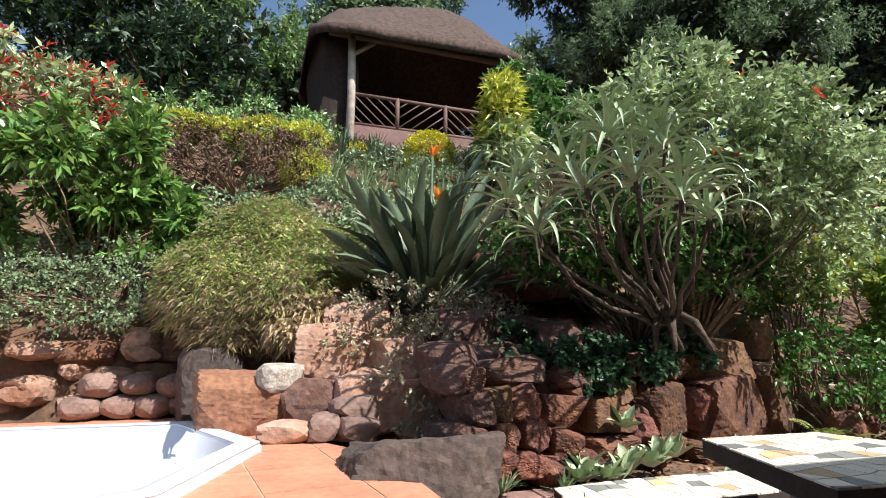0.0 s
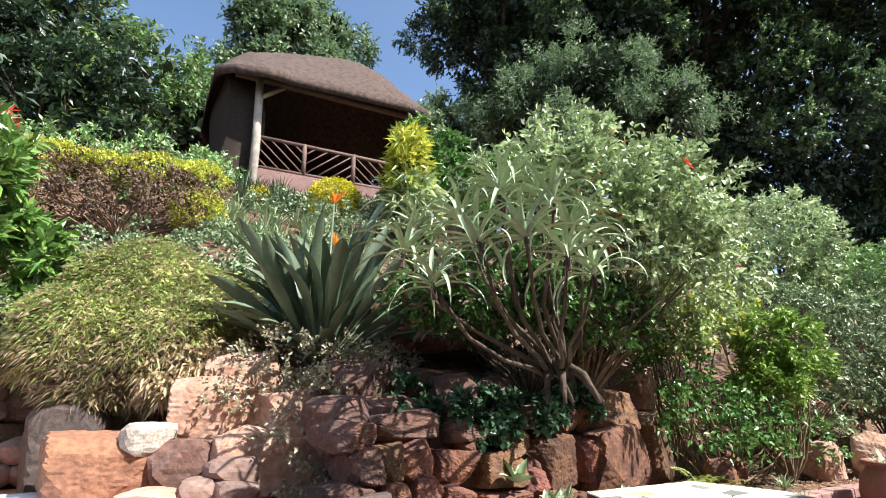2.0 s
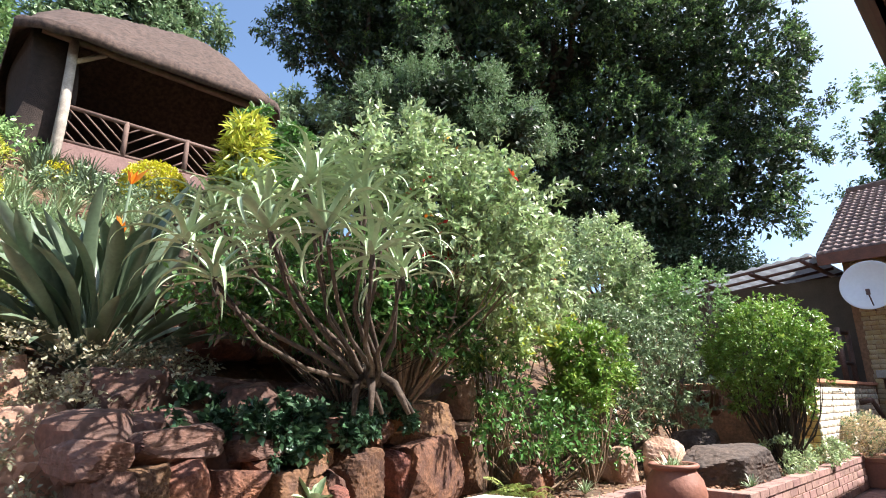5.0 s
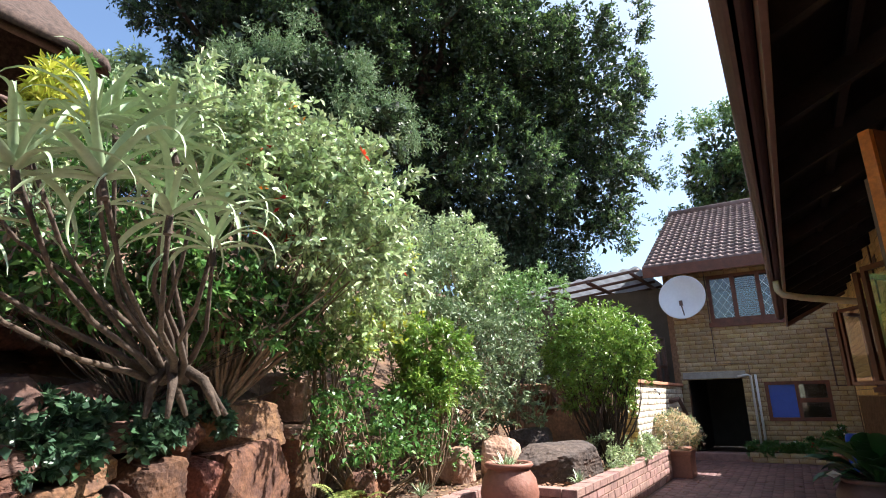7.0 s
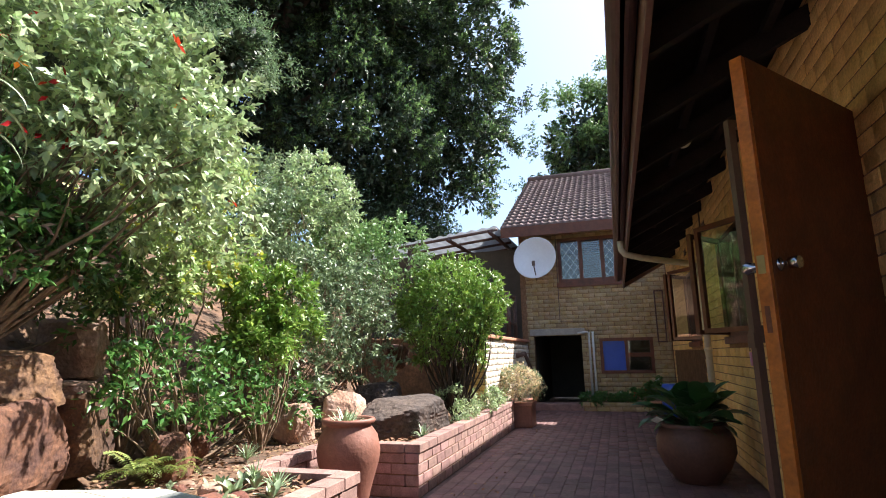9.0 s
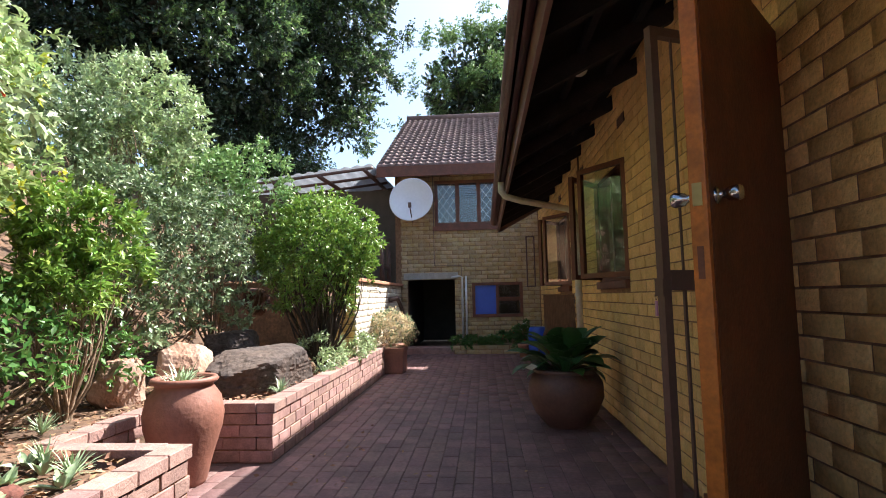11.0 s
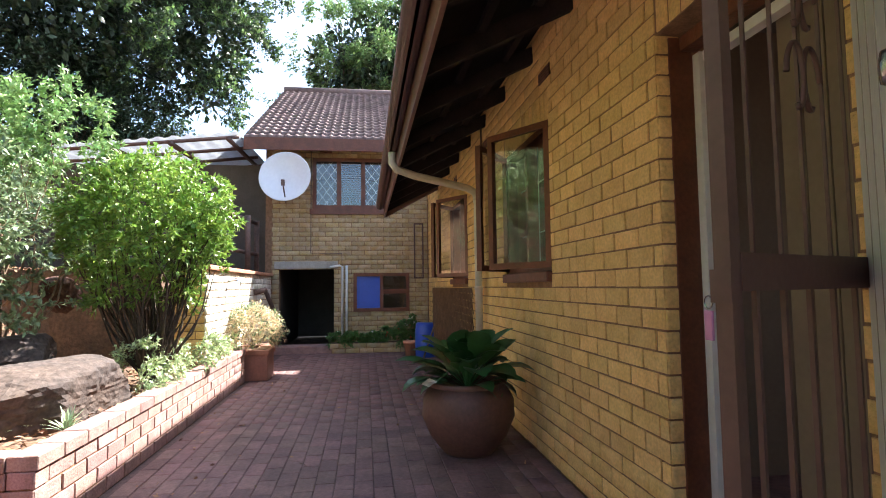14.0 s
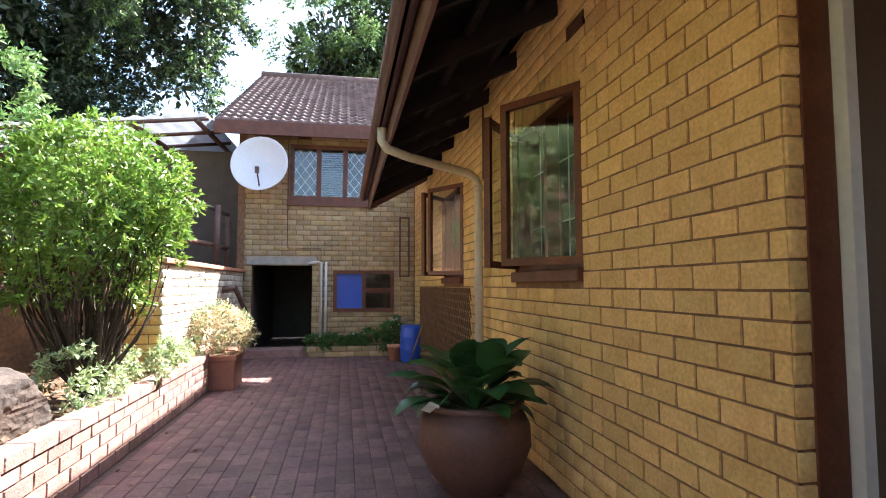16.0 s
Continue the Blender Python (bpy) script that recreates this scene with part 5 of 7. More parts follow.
def aloe():
    root = (2.30, 2.70, 1.24)
    e = empty("tree_aloe", root, "many headed tree aloe with arching grey green leaves", "aloe")
    ms = [blade_mesh("leaf", "g_aloe", L, 0.030, c, "taper", 10, 0.4, 0.12, 0.85) for L, c in ((0.38, 2.5), (0.35, 2.0), (0.42, 2.8), (0.30, 1.5))]
    heads = [(1.54, 2.13, 2.09), (1.75, 1.97, 2.03), (1.28, 1.92, 1.76), (1.47, 1.84, 1.78), (1.30, 2.57, 1.99), (1.12, 2.35, 1.78), (1.95, 2.1, 1.95), (1.68, 1.82, 1.72),
             (1.72, 2.35, 2.22), (2.0, 2.4, 2.28), (2.12, 2.2, 1.92), (1.45, 2.35, 2.0), (1.92, 1.92, 1.68), (1.18, 2.15, 1.6)]
    bm = bmesh.new()
    for h in heads:
        h, r0 = Vector(h), Vector(root) + Vector((random.uniform(-0.08, 0.08), random.uniform(-0.05, 0.05), 0))
        q = r0.lerp(h, 0.5) + Vector((random.uniform(-0.08, 0.08), random.uniform(-0.05, 0.12), random.uniform(-0.12, 0.02)))
        pts = [r0, r0.lerp(q, 0.5) + Vector((0.03, 0, 0)), q, q.lerp(h, 0.55) - Vector((0, 0, 0.07)), h]
        tube(bm, [p - Vector(root) for p in pts], [0.022, 0.015, 0.011, 0.009, 0.009], 7)
    for k in range(5):
        a = k * 1.3
        tube(bm, [(0, 0, 0.1), (0.12 * math.cos(a), -0.1 + 0.1 * math.sin(a), 0.0), (0.2 * math.cos(a), -0.18 + 0.1 * math.sin(a), -0.16)], [0.03, 0.024, 0.012], 6)
    link("trunk", bm, "bark", e, "bare grey brown stems and roots", smooth=True)
    random.seed(21)
    for h in heads:
        r = new("rosette")
        bm = bmesh.new()
        tube(bm, [(0, 0, -0.06), (0, 0, 0.02)], [0.014, 0.010], 8)
        r = link("rosette", bm, "bark", e, "rosette of arching leaves")
        r.matrix_basis = pose(*(Vector(h) - Vector(root)), random.uniform(-15, 15), random.uniform(-15, 15), random.uniform(0, 360))
        for k in range(17):
            ob = new("leaf", ms[k % 4])
            ob.parent = r
            s = random.uniform(0.75, 1.1)
            ob.matrix_basis = pose(0, 0, 0.05 * k / 17, 0, 0, k * 137.5) @ pose(0.015, 0, 0, random.uniform(-12, 12), 40 - k * 3.6, 0) @ Matrix.Diagonal((s, s, s, 1))


aloe()


def strelitzia(at, n, size, label):
    ms = []
    for L, w, c in ((0.95, 0.075, 0.45), (1.05, 0.085, 0.2), (0.85, 0.08, 0.75), (1.0, 0.07, 0.95)):
        bm = bmesh.new()
        # stalk, then a keeled blade
        rows, p, a = [], Vector((0, 0, 0)), 1.1
        seg = 10
        for k in range(seg + 1):
            t = k / seg
            ww = 0.014 if t < 0.42 else w * max(0.04, max(0.0, math.sin(math.pi * (t - 0.42) / 0.58)) ** 0.6)
            d = Vector((math.cos(a), 0, math.sin(a)))
            nn = Vector((-d.z, 0, d.x))
            rows.append([bm.verts.new(p + Vector((0, ww / 2, 0)) + nn * ww * 0.35), bm.verts.new(p), bm.verts.new(p - Vector((0, ww / 2, 0)) + nn * ww * 0.35)])
            p = p + d * L / seg
            a -= c / seg * (0.3 + 1.4 * t)
        for r0, r1 in zip(rows, rows[1:]):
            for q in range(2):
                bm.faces.new((r0[q], r0[q + 1], r1[q + 1], r1[q]))
        me = bpy.data.meshes.new("leaf")
        bm.to_mesh(me)
        bm.free()
        me.materials.append(M["g_strel"])
        me.polygons.foreach_set("use_smooth", [True] * len(me.polygons))
        ms.append(me)
    e = tuft("strelitzia", label, "strelitzia", at, ms, n, tilt=(-38, 28), size=size, twist=35)
    for k, (x, y, z) in enumerate([(0.12, 0.25, 1.28), (-0.02, -0.35, 0.75)]):
        tubed("flower_stalk", "g_strel", e, [(x * 0.3, y * 0.3, 0), (x, y, z)], [0.012, 0.008], 6)
        P = np.tile(np.array([[x, y, z]]), (7, 1))
        W = np.array([[random.uniform(-0.6, 0.6), random.uniform(-0.5, 0.5), random.uniform(0.5, 1)] for _ in range(7)])
        leaves("flower", "petal_orange", e, P, W, 0.13, 0.035, "orange pointed petals")
    return e


random.seed(31)
strelitzia((1.12, 3.70, 1.28), 170, (0.55, 1.25), "large clump of strelitzia with dark paddle leaves and an orange flower")


def g(x, y):
    return (x, y, ground(x, y) - 0.02)


def shrubs():
    # left: bright shrub, hedge with a browned face, red flowered shrub, dark tall shrub
    bush("leafy_shrub", "rounded shrub with bright glossy green leaves", "shrub",
         [(-1.2, 4.55, 2.35, .52, .45, .42), (-1.5, 4.6, 2.1, .5, .4, .4), (-0.9, 4.6, 2.2, .36, .35, .38), (-1.2, 4.6, 1.95, .5, .4, .3)], "g_fresh", 8000, 0.115, 0.04, g(-1.2, 4.7), per=10, reach=0.13, inner=0.65, lump=0.25, nstems=24)
    hedge = bush("clipped_hedge", "clipped hedge, lime on top with bare brown twigs below", "hedge",
                 [(-0.9, 5.95, 3.0, .5, .4, .38), (-0.45, 6.05, 3.0, .5, .4, .38), (0.0, 6.2, 3.10, .5, .4, .38), (0.34, 6.3, 3.17, .36, .38, .36)], "g_brown", 9000, 0.05, 0.018, g(-0.3, 6.2), nstems=60, stem_r=0.01)
    o = np.array(g(-0.3, 6.2))
    P, D = shell([(*(np.array(q[:3]) - o), *q[3:]) for q in [(-0.9, 6.0, 3.12, .52, .42, .32), (-0.45, 6.1, 3.1, .5, .42, .34), (0.0, 6.2, 3.22, .5, .42, .32), (0.38, 6.3, 3.25, .37, .4, .34)]], 3000, 0.9, 0.08, low=0.45)
    a, b = sprigs(P, D, 5, 0.04)
    leaves("top_growth", "g_lime", hedge, a, b, 0.04, 0.018, "lime green clipped top")
    bush("leafy_cover", "mid green shrubs behind the hedge and beside the pavilion", "shrub", [(-0.9, 7.3, 3.7, .8, .45, .45), (0.1, 7.6, 3.9, .7, .45, .42), (-1.9, 7.2, 3.6, .7, .4, .5), (0.55, 8.4, 4.35, .4, .35, .35)], "g_mid", 8000, 0.07, 0.03, g(-0.4, 7.5), per=8, reach=0.14, nstems=16)
    bush("lime_bush", "small clipped lime green bush", "shrub", [(0.42, 6.15, 2.98, .24, .24, .24)], "g_lime", 3000, 0.035, 0.016, g(0.42, 6.2), inner=0.85, lump=0.06, nstems=6, tuft_gap=0)
    bush("red_shrub", "tall shrub with red bracts among green leaves", "shrub",
         [(-2.2, 6.3, 3.6, .8, .5, .5), (-2.9, 6.2, 3.3, .6, .5, .6), (-1.6, 6.4, 3.45, .4, .4, .4)], "g_silver", 5000, 0.11, 0.045, g(-2.2, 6.5), reach=0.12, nstems=20,
         extra=(("petal_red", 0.45, "red_bract", 0.10, 0.03),))
    bush("dark_shrub", "tall dark evergreen shrub", "shrub",
         [(-1.2, 8.0, 5.0, .95, .7, .85), (-2.1, 8.0, 5.3, .9, .7, .8), (-0.8, 8.1, 4.5, .7, .6, .7), (-1.8, 8.0, 4.4, 1.0, .7, .8), (-3.0, 8, 5.4, .9, .8, 1.2)], "g_dark", 16000, 0.13, 0.05, g(-1.5, 8.0), per=14, reach=0.28, inner=0.55, lump=0.4, nstems=36, stem_r=0.025,
         extra=(("g_bright", 0.12, "young_leaf", 0.11, 0.04),))
    # creeping cover and wispy grass over the bank
    bush("creeper", "small leaved grey green creeper spilling over the bank", "ground cover",
         [(-1.3, 4.25, 1.36, .55, .33, .30), (-0.75, 4.2, 1.36, .5, .3, .30), (-2.0, 4.3, 1.38, .6, .35, .32), (-2.8, 4.3, 1.4, .6, .35, .32), (-0.35, 4.2, 1.42, .35, .3, .28), (-0.9, 4.75, 1.7, .9, .35, .2)], "g_grey", 22000, 0.028, 0.016, g(-1.0, 4.6), per=8, reach=0.07, nstems=40, stem_r=0.006, lump=0.3)
    e = empty("wispy_grass", g(0.15, 4.1), "mound of fine wispy grass, green above and straw coloured below", "ornamental grass")
    o = np.array(g(0.15, 4.1))
    blobs = [(0.05, 4.15, 1.68, .48, .36, .42), (0.42, 4.0, 1.55, .36, .3, .34), (-0.25, 4.0, 1.45, .36, .3, .34), (0.2, 3.85, 1.38, .45, .26, .3), (-0.1, 3.9, 1.2, .3, .2, .2)]
    bm = bmesh.new()
    for k, q in enumerate(blobs):
        r = bmesh.ops.create_icosphere(bm, subdivisions=4, radius=1)
        for v in r["verts"]:
            d = v.co.normalized()
            t = 0.93 + 0.14 * noise.noise(d * 2.2 + Vector((k * 5, 0, 0))) + 0.06 * noise.noise(d * 9)
            v.co = Vector((q[0] - o[0] + d.x * q[3] * t, q[1] - o[1] + d.y * q[4] * t, q[2] - o[2] + d.z * q[5] * t))
            v.co += d * 0.03 * noise.noise(d * 24)
    link("matted_mound", bm, "g_mat", e, "matted wispy growth", smooth=True)
    P, D = shell([(*(np.array(q[:3]) - o), *q[3:]) for q in blobs], 15000, 0.95, 0.1)
    keep = RNG.random(len(P)) < np.clip((P[:, 2] + o[2] - 1.1) / 0.5, 0.12, 0.95)
    def wisps(sel, mat, name, L, per=3):
        d = unit(D[sel] * 0.6 + RNG.normal(0, 0.3, (sel.sum(), 3)) + [0, -0.05, 0.25])
        pos = np.repeat(P[sel], per, axis=0) + RNG.normal(0, 0.03, (sel.sum() * per, 3))
        way = np.repeat(d, per, axis=0) + RNG.normal(0, 0.35, (sel.sum() * per, 3))
        leaves(name, mat, e, pos, way, L, 0.0028, droop=0.6, face=(0.1, -0.8, 0.5))
    wisps(keep, "g_grass", "green_blades", 0.05, 4)
    wisps(~keep, "g_dry", "dry_blades", 0.05, 5)
    wisps(RNG.random(len(P)) < 0.2, "g_dry", "dry_blades", 0.06, 4)
    bush("dry_fern", "tuft of pinkish dead fern hanging over the stones", "dry fern", [(0.35, 3.66, 1.22, .26, .14, .16)], "g_dry", 2600, 0.07, 0.016, (0.35, 3.75, 1.2), reach=0.1, nstems=10, stem_r=0.004, droop=0.5)
    # low cover between the beds
    bush("ground_cover", "low grey green ground cover between the shrubs", "ground cover",
         [(0.2, 4.8, 2.0, .8, .4, .22), (0.9, 4.7, 1.95, .5, .4, .22), (-0.4, 5.2, 2.15, .7, .4, .25), (0.6, 5.4, 2.4, .7, .5, .22)], "g_grey", 12000, 0.045, 0.024, g(0.3, 4.9), reach=0.07, nstems=10, stem_r=0.005, lump=0.3)
    # trailing plants at the top of the wall under the strelitzia
    bush("trailing_plant", "trailing small leaved plant over the stone wall", "ground cover",
         [(0.85, 3.35, 1.26, .34, .2, .22), (1.15, 3.2, 1.2, .36, .2, .2), (0.95, 3.0, 0.95, .26, .14, .26), (0.95, 2.82, 0.7, .2, .1, .22), (1.4, 3.3, 1.3, .24, .14, .14), (0.6, 3.3, 1.1, .2, .14, .14)], "g_sparse", 6000, 0.028, 0.016, g(1.0, 3.5), per=6, reach=0.08, nstems=40, stem_r=0.004, lump=0.35)
    bush("creeping_mint", "dark round leaved creeper across the wall", "ground cover",
         [(1.75, 2.94, 1.02, .42, .2, .13), (2.15, 2.96, 1.0, .42, .2, .15), (2.5, 3.04, 1.06, .34, .18, .12), (1.4, 2.90, 1.04, .3, .16, .12), (1.9, 2.80, 0.90, .26, .07, .15)], "g_creep", 8200, 0.045, 0.036, (1.9, 3.2, 1.1), per=4, reach=0.05, nstems=12, stem_r=0.004)
    # clumps of strap leaves below the pavilion
    spots = [(random.uniform(0.6, 2.1), random.uniform(5.6, 7.0)) for _ in range(38)]
    e = empty("agapanthus", g(1.3, 6.2), "drift of grey green strap leaved agapanthus on the slope", "agapanthus")
    o = Vector(g(1.3, 6.2))
    tufts_joined("strap_leaves", "g_aloe", e, [(x - o.x, y - o.y, ground(x, y) - o.z) for x, y in spots], 34, 0.48, 0.02, (0.7, 1.45), 0.35)
    spots = [(random.uniform(1.0, 1.9), random.uniform(4.3, 5.4)) for _ in range(18)]
    tufts_joined("strap_leaves", "g_aloe", e, [(x - o.x, y - o.y, ground(x, y) - o.z) for x, y in spots], 30, 0.45, 0.018, (0.7, 1.4), 0.35)
    spots = [(random.uniform(0.8, 3.6), random.uniform(7.3, 8.7)) for _ in range(44)]
    tufts_joined("strap_leaves", "g_strel", e, [(x - o.x, y - o.y, ground(x, y) - o.z) for x, y in spots], 34, 0.5, 0.028, (0.6, 1.45), 0.3)
    bush("ground_cover", "grey green cover on the slope below the pavilion", "ground cover", [(2.0, 5.4, 2.4, .9, .7, .25), (2.6, 6.4, 3.0, .9, .7, .3), (1.6, 7.0, 3.35, 1.0, .7, .2), (2.9, 7.4, 3.6, .9, .7, .4), (2.4, 4.6, 2.1, .5, .5, .3)], "g_grey", 12000, 0.05, 0.024, g(2.2, 6.0), reach=0.09, nstems=10, stem_r=0.005, lump=0.3)
    bush("golden_bush", "clipped round golden bush", "shrub", [(2.2, 7.2, 3.78, .33, .3, .25)], "g_gold", 6000, 0.035, 0.02, g(2.2, 7.2), inner=0.9, lump=0.03, nstems=8, tuft_gap=0)
    bush("golden_bush", "tiny golden bush beside the post", "shrub", [(1.28, 7.9, 3.9, .13, .13, .1)], "g_gold", 900, 0.035, 0.02, g(1.28, 7.9), inner=0.85, lump=0.05, nstems=3)
    bush("croton", "tall croton with upright yellow green leaves, paler at the top", "croton",
         [(3.0, 6.4, 4.42, .20, .2, .28), (3.0, 6.4, 4.05, .26, .24, .3), (3.02, 6.4, 3.7, .28, .26, .3)], "g_lime", 1700, 0.17, 0.04, g(3.0, 6.4), per=4, reach=0.06, nstems=12, stem_r=0.015, jitter=0.9, droop=0.15, up=0.8)
    bush("mottled_shrub", "low shrub with dark mottled drooping leaves", "shrub", [(3.02, 6.3, 3.55, .3, .28, .4)], "g_silver", 900, 0.22, 0.045, g(3.02, 6.2), per=4, reach=0.06, nstems=8, droop=0.4)
    bush("bronze_shrub", "shrub with dark glossy and pinkish leaves", "shrub",
         [(3.8, 6.9, 4.6, .7, .6, .6), (4.3, 6.6, 4.1, .8, .6, .6), (3.6, 6.8, 4.0, .6, .5, .6)], "g_shrub", 6500, 0.11, 0.05, g(3.9, 6.9), reach=0.12, nstems=20, extra=(("g_grey", 0.3, "pink_leaf", 0.1, 0.04),))
    # the big flowering shrub right of the aloe
    bush("flowering_shrub", "large loose shrub with silvery leaves and red blossoms", "shrub",
         [(3.0, 2.75, 2.55, .55, .42, .42), (2.5, 3.0, 2.6, .42, .4, .34), (3.35, 2.55, 2.35, .40, .40, .5), (3.1, 2.6, 2.1, .5, .4, .4), (3.55, 2.7, 1.95, .4, .4, .4), (2.75, 2.9, 2.8, .36, .34, .26)], "g_silver", 19000, 0.055, 0.028, (2.85, 3.05, 1.1),
         per=16, reach=0.17, inner=0.55, lump=0.35, nstems=46, stem_r=0.013, stem_mat="twig", extra=(("petal_red", 0.014, "red_blossom", 0.06, 0.025), ("petal_orange", 0.006, "orange_blossom", 0.05, 0.02)))
    bush("aloe_undergrowth", "tangle of thin shrubs under the tree aloe", "shrub",
         [(1.9, 2.95, 1.62, .4, .2, .25), (2.5, 2.85, 1.7, .4, .22, .3), (2.9, 2.8, 1.6, .4, .25, .32), (1.6, 3.0, 1.7, .3, .2, .22), (2.0, 2.75, 1.95, .4, .25, .25)], "g_shrub", 12000, 0.05, 0.024, (2.35, 3.02, 1.1), per=8, reach=0.12, inner=0.4, nstems=40, stem_r=0.006, stem_mat="bark", lump=0.3, extra=(("g_brown", 0.3, "dead_leaf", 0.05, 0.02),))
    bush("understorey", "shaded green shrub at the foot of the wall", "shrub",
         [(2.9, 3.5, 1.6, .5, .3, .4), (3.6, 3.4, 1.6, .4, .3, .4), (2.35, 3.35, 1.8, .42, .28, .5), (2.9, 3.3, 2.1, .45, .28, .4)], "g_shrub", 14000, 0.05, 0.022, g(2.8, 3.6), reach=0.1, nstems=20)
    bush("vine_shrub", "bright yellow green shrub behind the flowering one", "shrub",
         [(4.1, 3.2, 2.2, .5, .45, .5), (4.4, 3.3, 1.8, .5, .4, .45), (4.0, 3.2, 1.6, .4, .35, .4), (4.5, 3.5, 2.6, .45, .4, .35)], "g_vine", 10000, 0.06, 0.028, g(4.2, 3.5), per=14, reach=0.15, inner=0.6, lump=0.3, nstems=26, extra=(("g_lime", 0.2, "lime_leaf", 0.06, 0.03),))
    bush("round_shrub", "dense rounded shrub with silvery green leaves", "shrub",
         [(6.45, 3.5, 2.85, .52, .5, .5), (6.4, 3.5, 2.4, .5, .45, .5)], "g_silver", 11000, 0.055, 0.024, g(6.4, 3.7), per=12, reach=0.11, inner=0.75, lump=0.08, tuft_gap=0.16, nstems=26)
    bush("round_shrub", "second rounded shrub with grey green leaves", "shrub",
         [(7.45, 2.95, 2.35, .5, .5, .42), (7.1, 3.3, 2.2, .55, .5, .5)], "g_mid", 9000, 0.05, 0.022, g(7.4, 3.2), per=12, reach=0.12, inner=0.7, lump=0.2, nstems=18)
    bush("bank_shrub", "grey green small leaved shrub filling the bank", "shrub",
         [(5.7, 3.2, 1.6, .5, .4, .6), (6.1, 3.1, 1.5, .45, .4, .6), (5.4, 3.5, 2.1, .6, .4, .5), (6.6, 3.1, 1.7, .5, .4, .5), (5.2, 3.5, 2.5, .5, .4, .4)], "g_grey", 13000, 0.05, 0.022, g(5.8, 3.5), per=12, reach=0.12, inner=0.6, lump=0.3, nstems=26)
    bush("bright_shrub", "upright bright green shrub on bare stems", "shrub",
         [(4.95, 2.95, 1.55, .32, .28, .30), (4.85, 2.95, 1.2, .28, .26, .3), (5.15, 2.95, 1.25, .2, .2, .3)], "g_bright", 6500, 0.06, 0.024, g(4.95, 2.95), per=10, reach=0.12, inner=0.6, lump=0.25, nstems=30, stem_r=0.009)
    bush("ball_bush", "clipped round bush with bright small leaves on many bare stems", "shrub",
         [(7.66, 2.18, 1.70, .70, .66, .56), (7.66, 2.2, 1.5, .62, .6, .5), (7.66, 2.2, 1.15, .40, .40, .34)], "g_bright", 21000, 0.052, 0.021, (7.66, 2.15, 0.33), per=10, reach=0.08, inner=0.66, lump=0.07, tuft_gap=0.13, nstems=80, stem_r=0.013, stem_mat="bark", low=-0.5)
    bush("bank_shrub", "dense mixed shrubs on the bank above the planter", "shrub",
         [(8.3, 3.5, 1.6, .6, .35, .5), (8.8, 4.2, 2.1, .8, .5, .6), (8.0, 4.0, 2.4, .8, .5, .6), (9.6, 4.6, 2.2, .8, .5, .6), (7.0, 2.9, 1.2, .5, .3, .5), (6.9, 4.2, 3.0, .8, .5, .6), (6.2, 3.05, 0.95, .45, .25, .4), (6.9, 3.05, 1.0, .45, .25, .4), (5.7, 3.1, 0.9, .3, .22, .35), (8.3, 5.0, 3.2, 1.0, .6, .7), (5.6, 4.0, 2.6, .7, .5, .6)], "g_grey", 19000, 0.055, 0.026, g(8.2, 3.9), per=12, reach=0.13, inner=0.6, lump=0.3, nstems=30)
    bush("low_foliage", "low pale green plants trailing over the planter", "ground cover",
         [(8.3, 2.0, 0.48, .5, .16, .14), (8.9, 2.0, 0.45, .4, .16, .12), (7.4, 2.1, .5, .4, .2, .2), (9.4, 1.98, .42, .3, .12, .1)], "g_silver", 5000, 0.04, 0.018, (8.3, 2.1, 0.34), reach=0.06, nstems=10, stem_r=0.004, lump=0.3)
    bush("low_foliage", "tangle of low shrubs along the bed", "ground cover",
         [(4.0, 3.0, 0.85, .4, .3, .3), (4.5, 2.95, 0.8, .4, .26, .3), (5.4, 3.0, .7, .3, .2, .25), (3.9, 3.2, 1.3, .3, .25, .3)], "g_shrub", 3000, 0.055, 0.028, g(4.2, 3.1), reach=0.1, nstems=24, lump=0.3)


M["g_creep"] = leafy("dark creeper leaf", (0.055, 0.12, 0.06), spread=0.35)
random.seed(12)
shrubs()


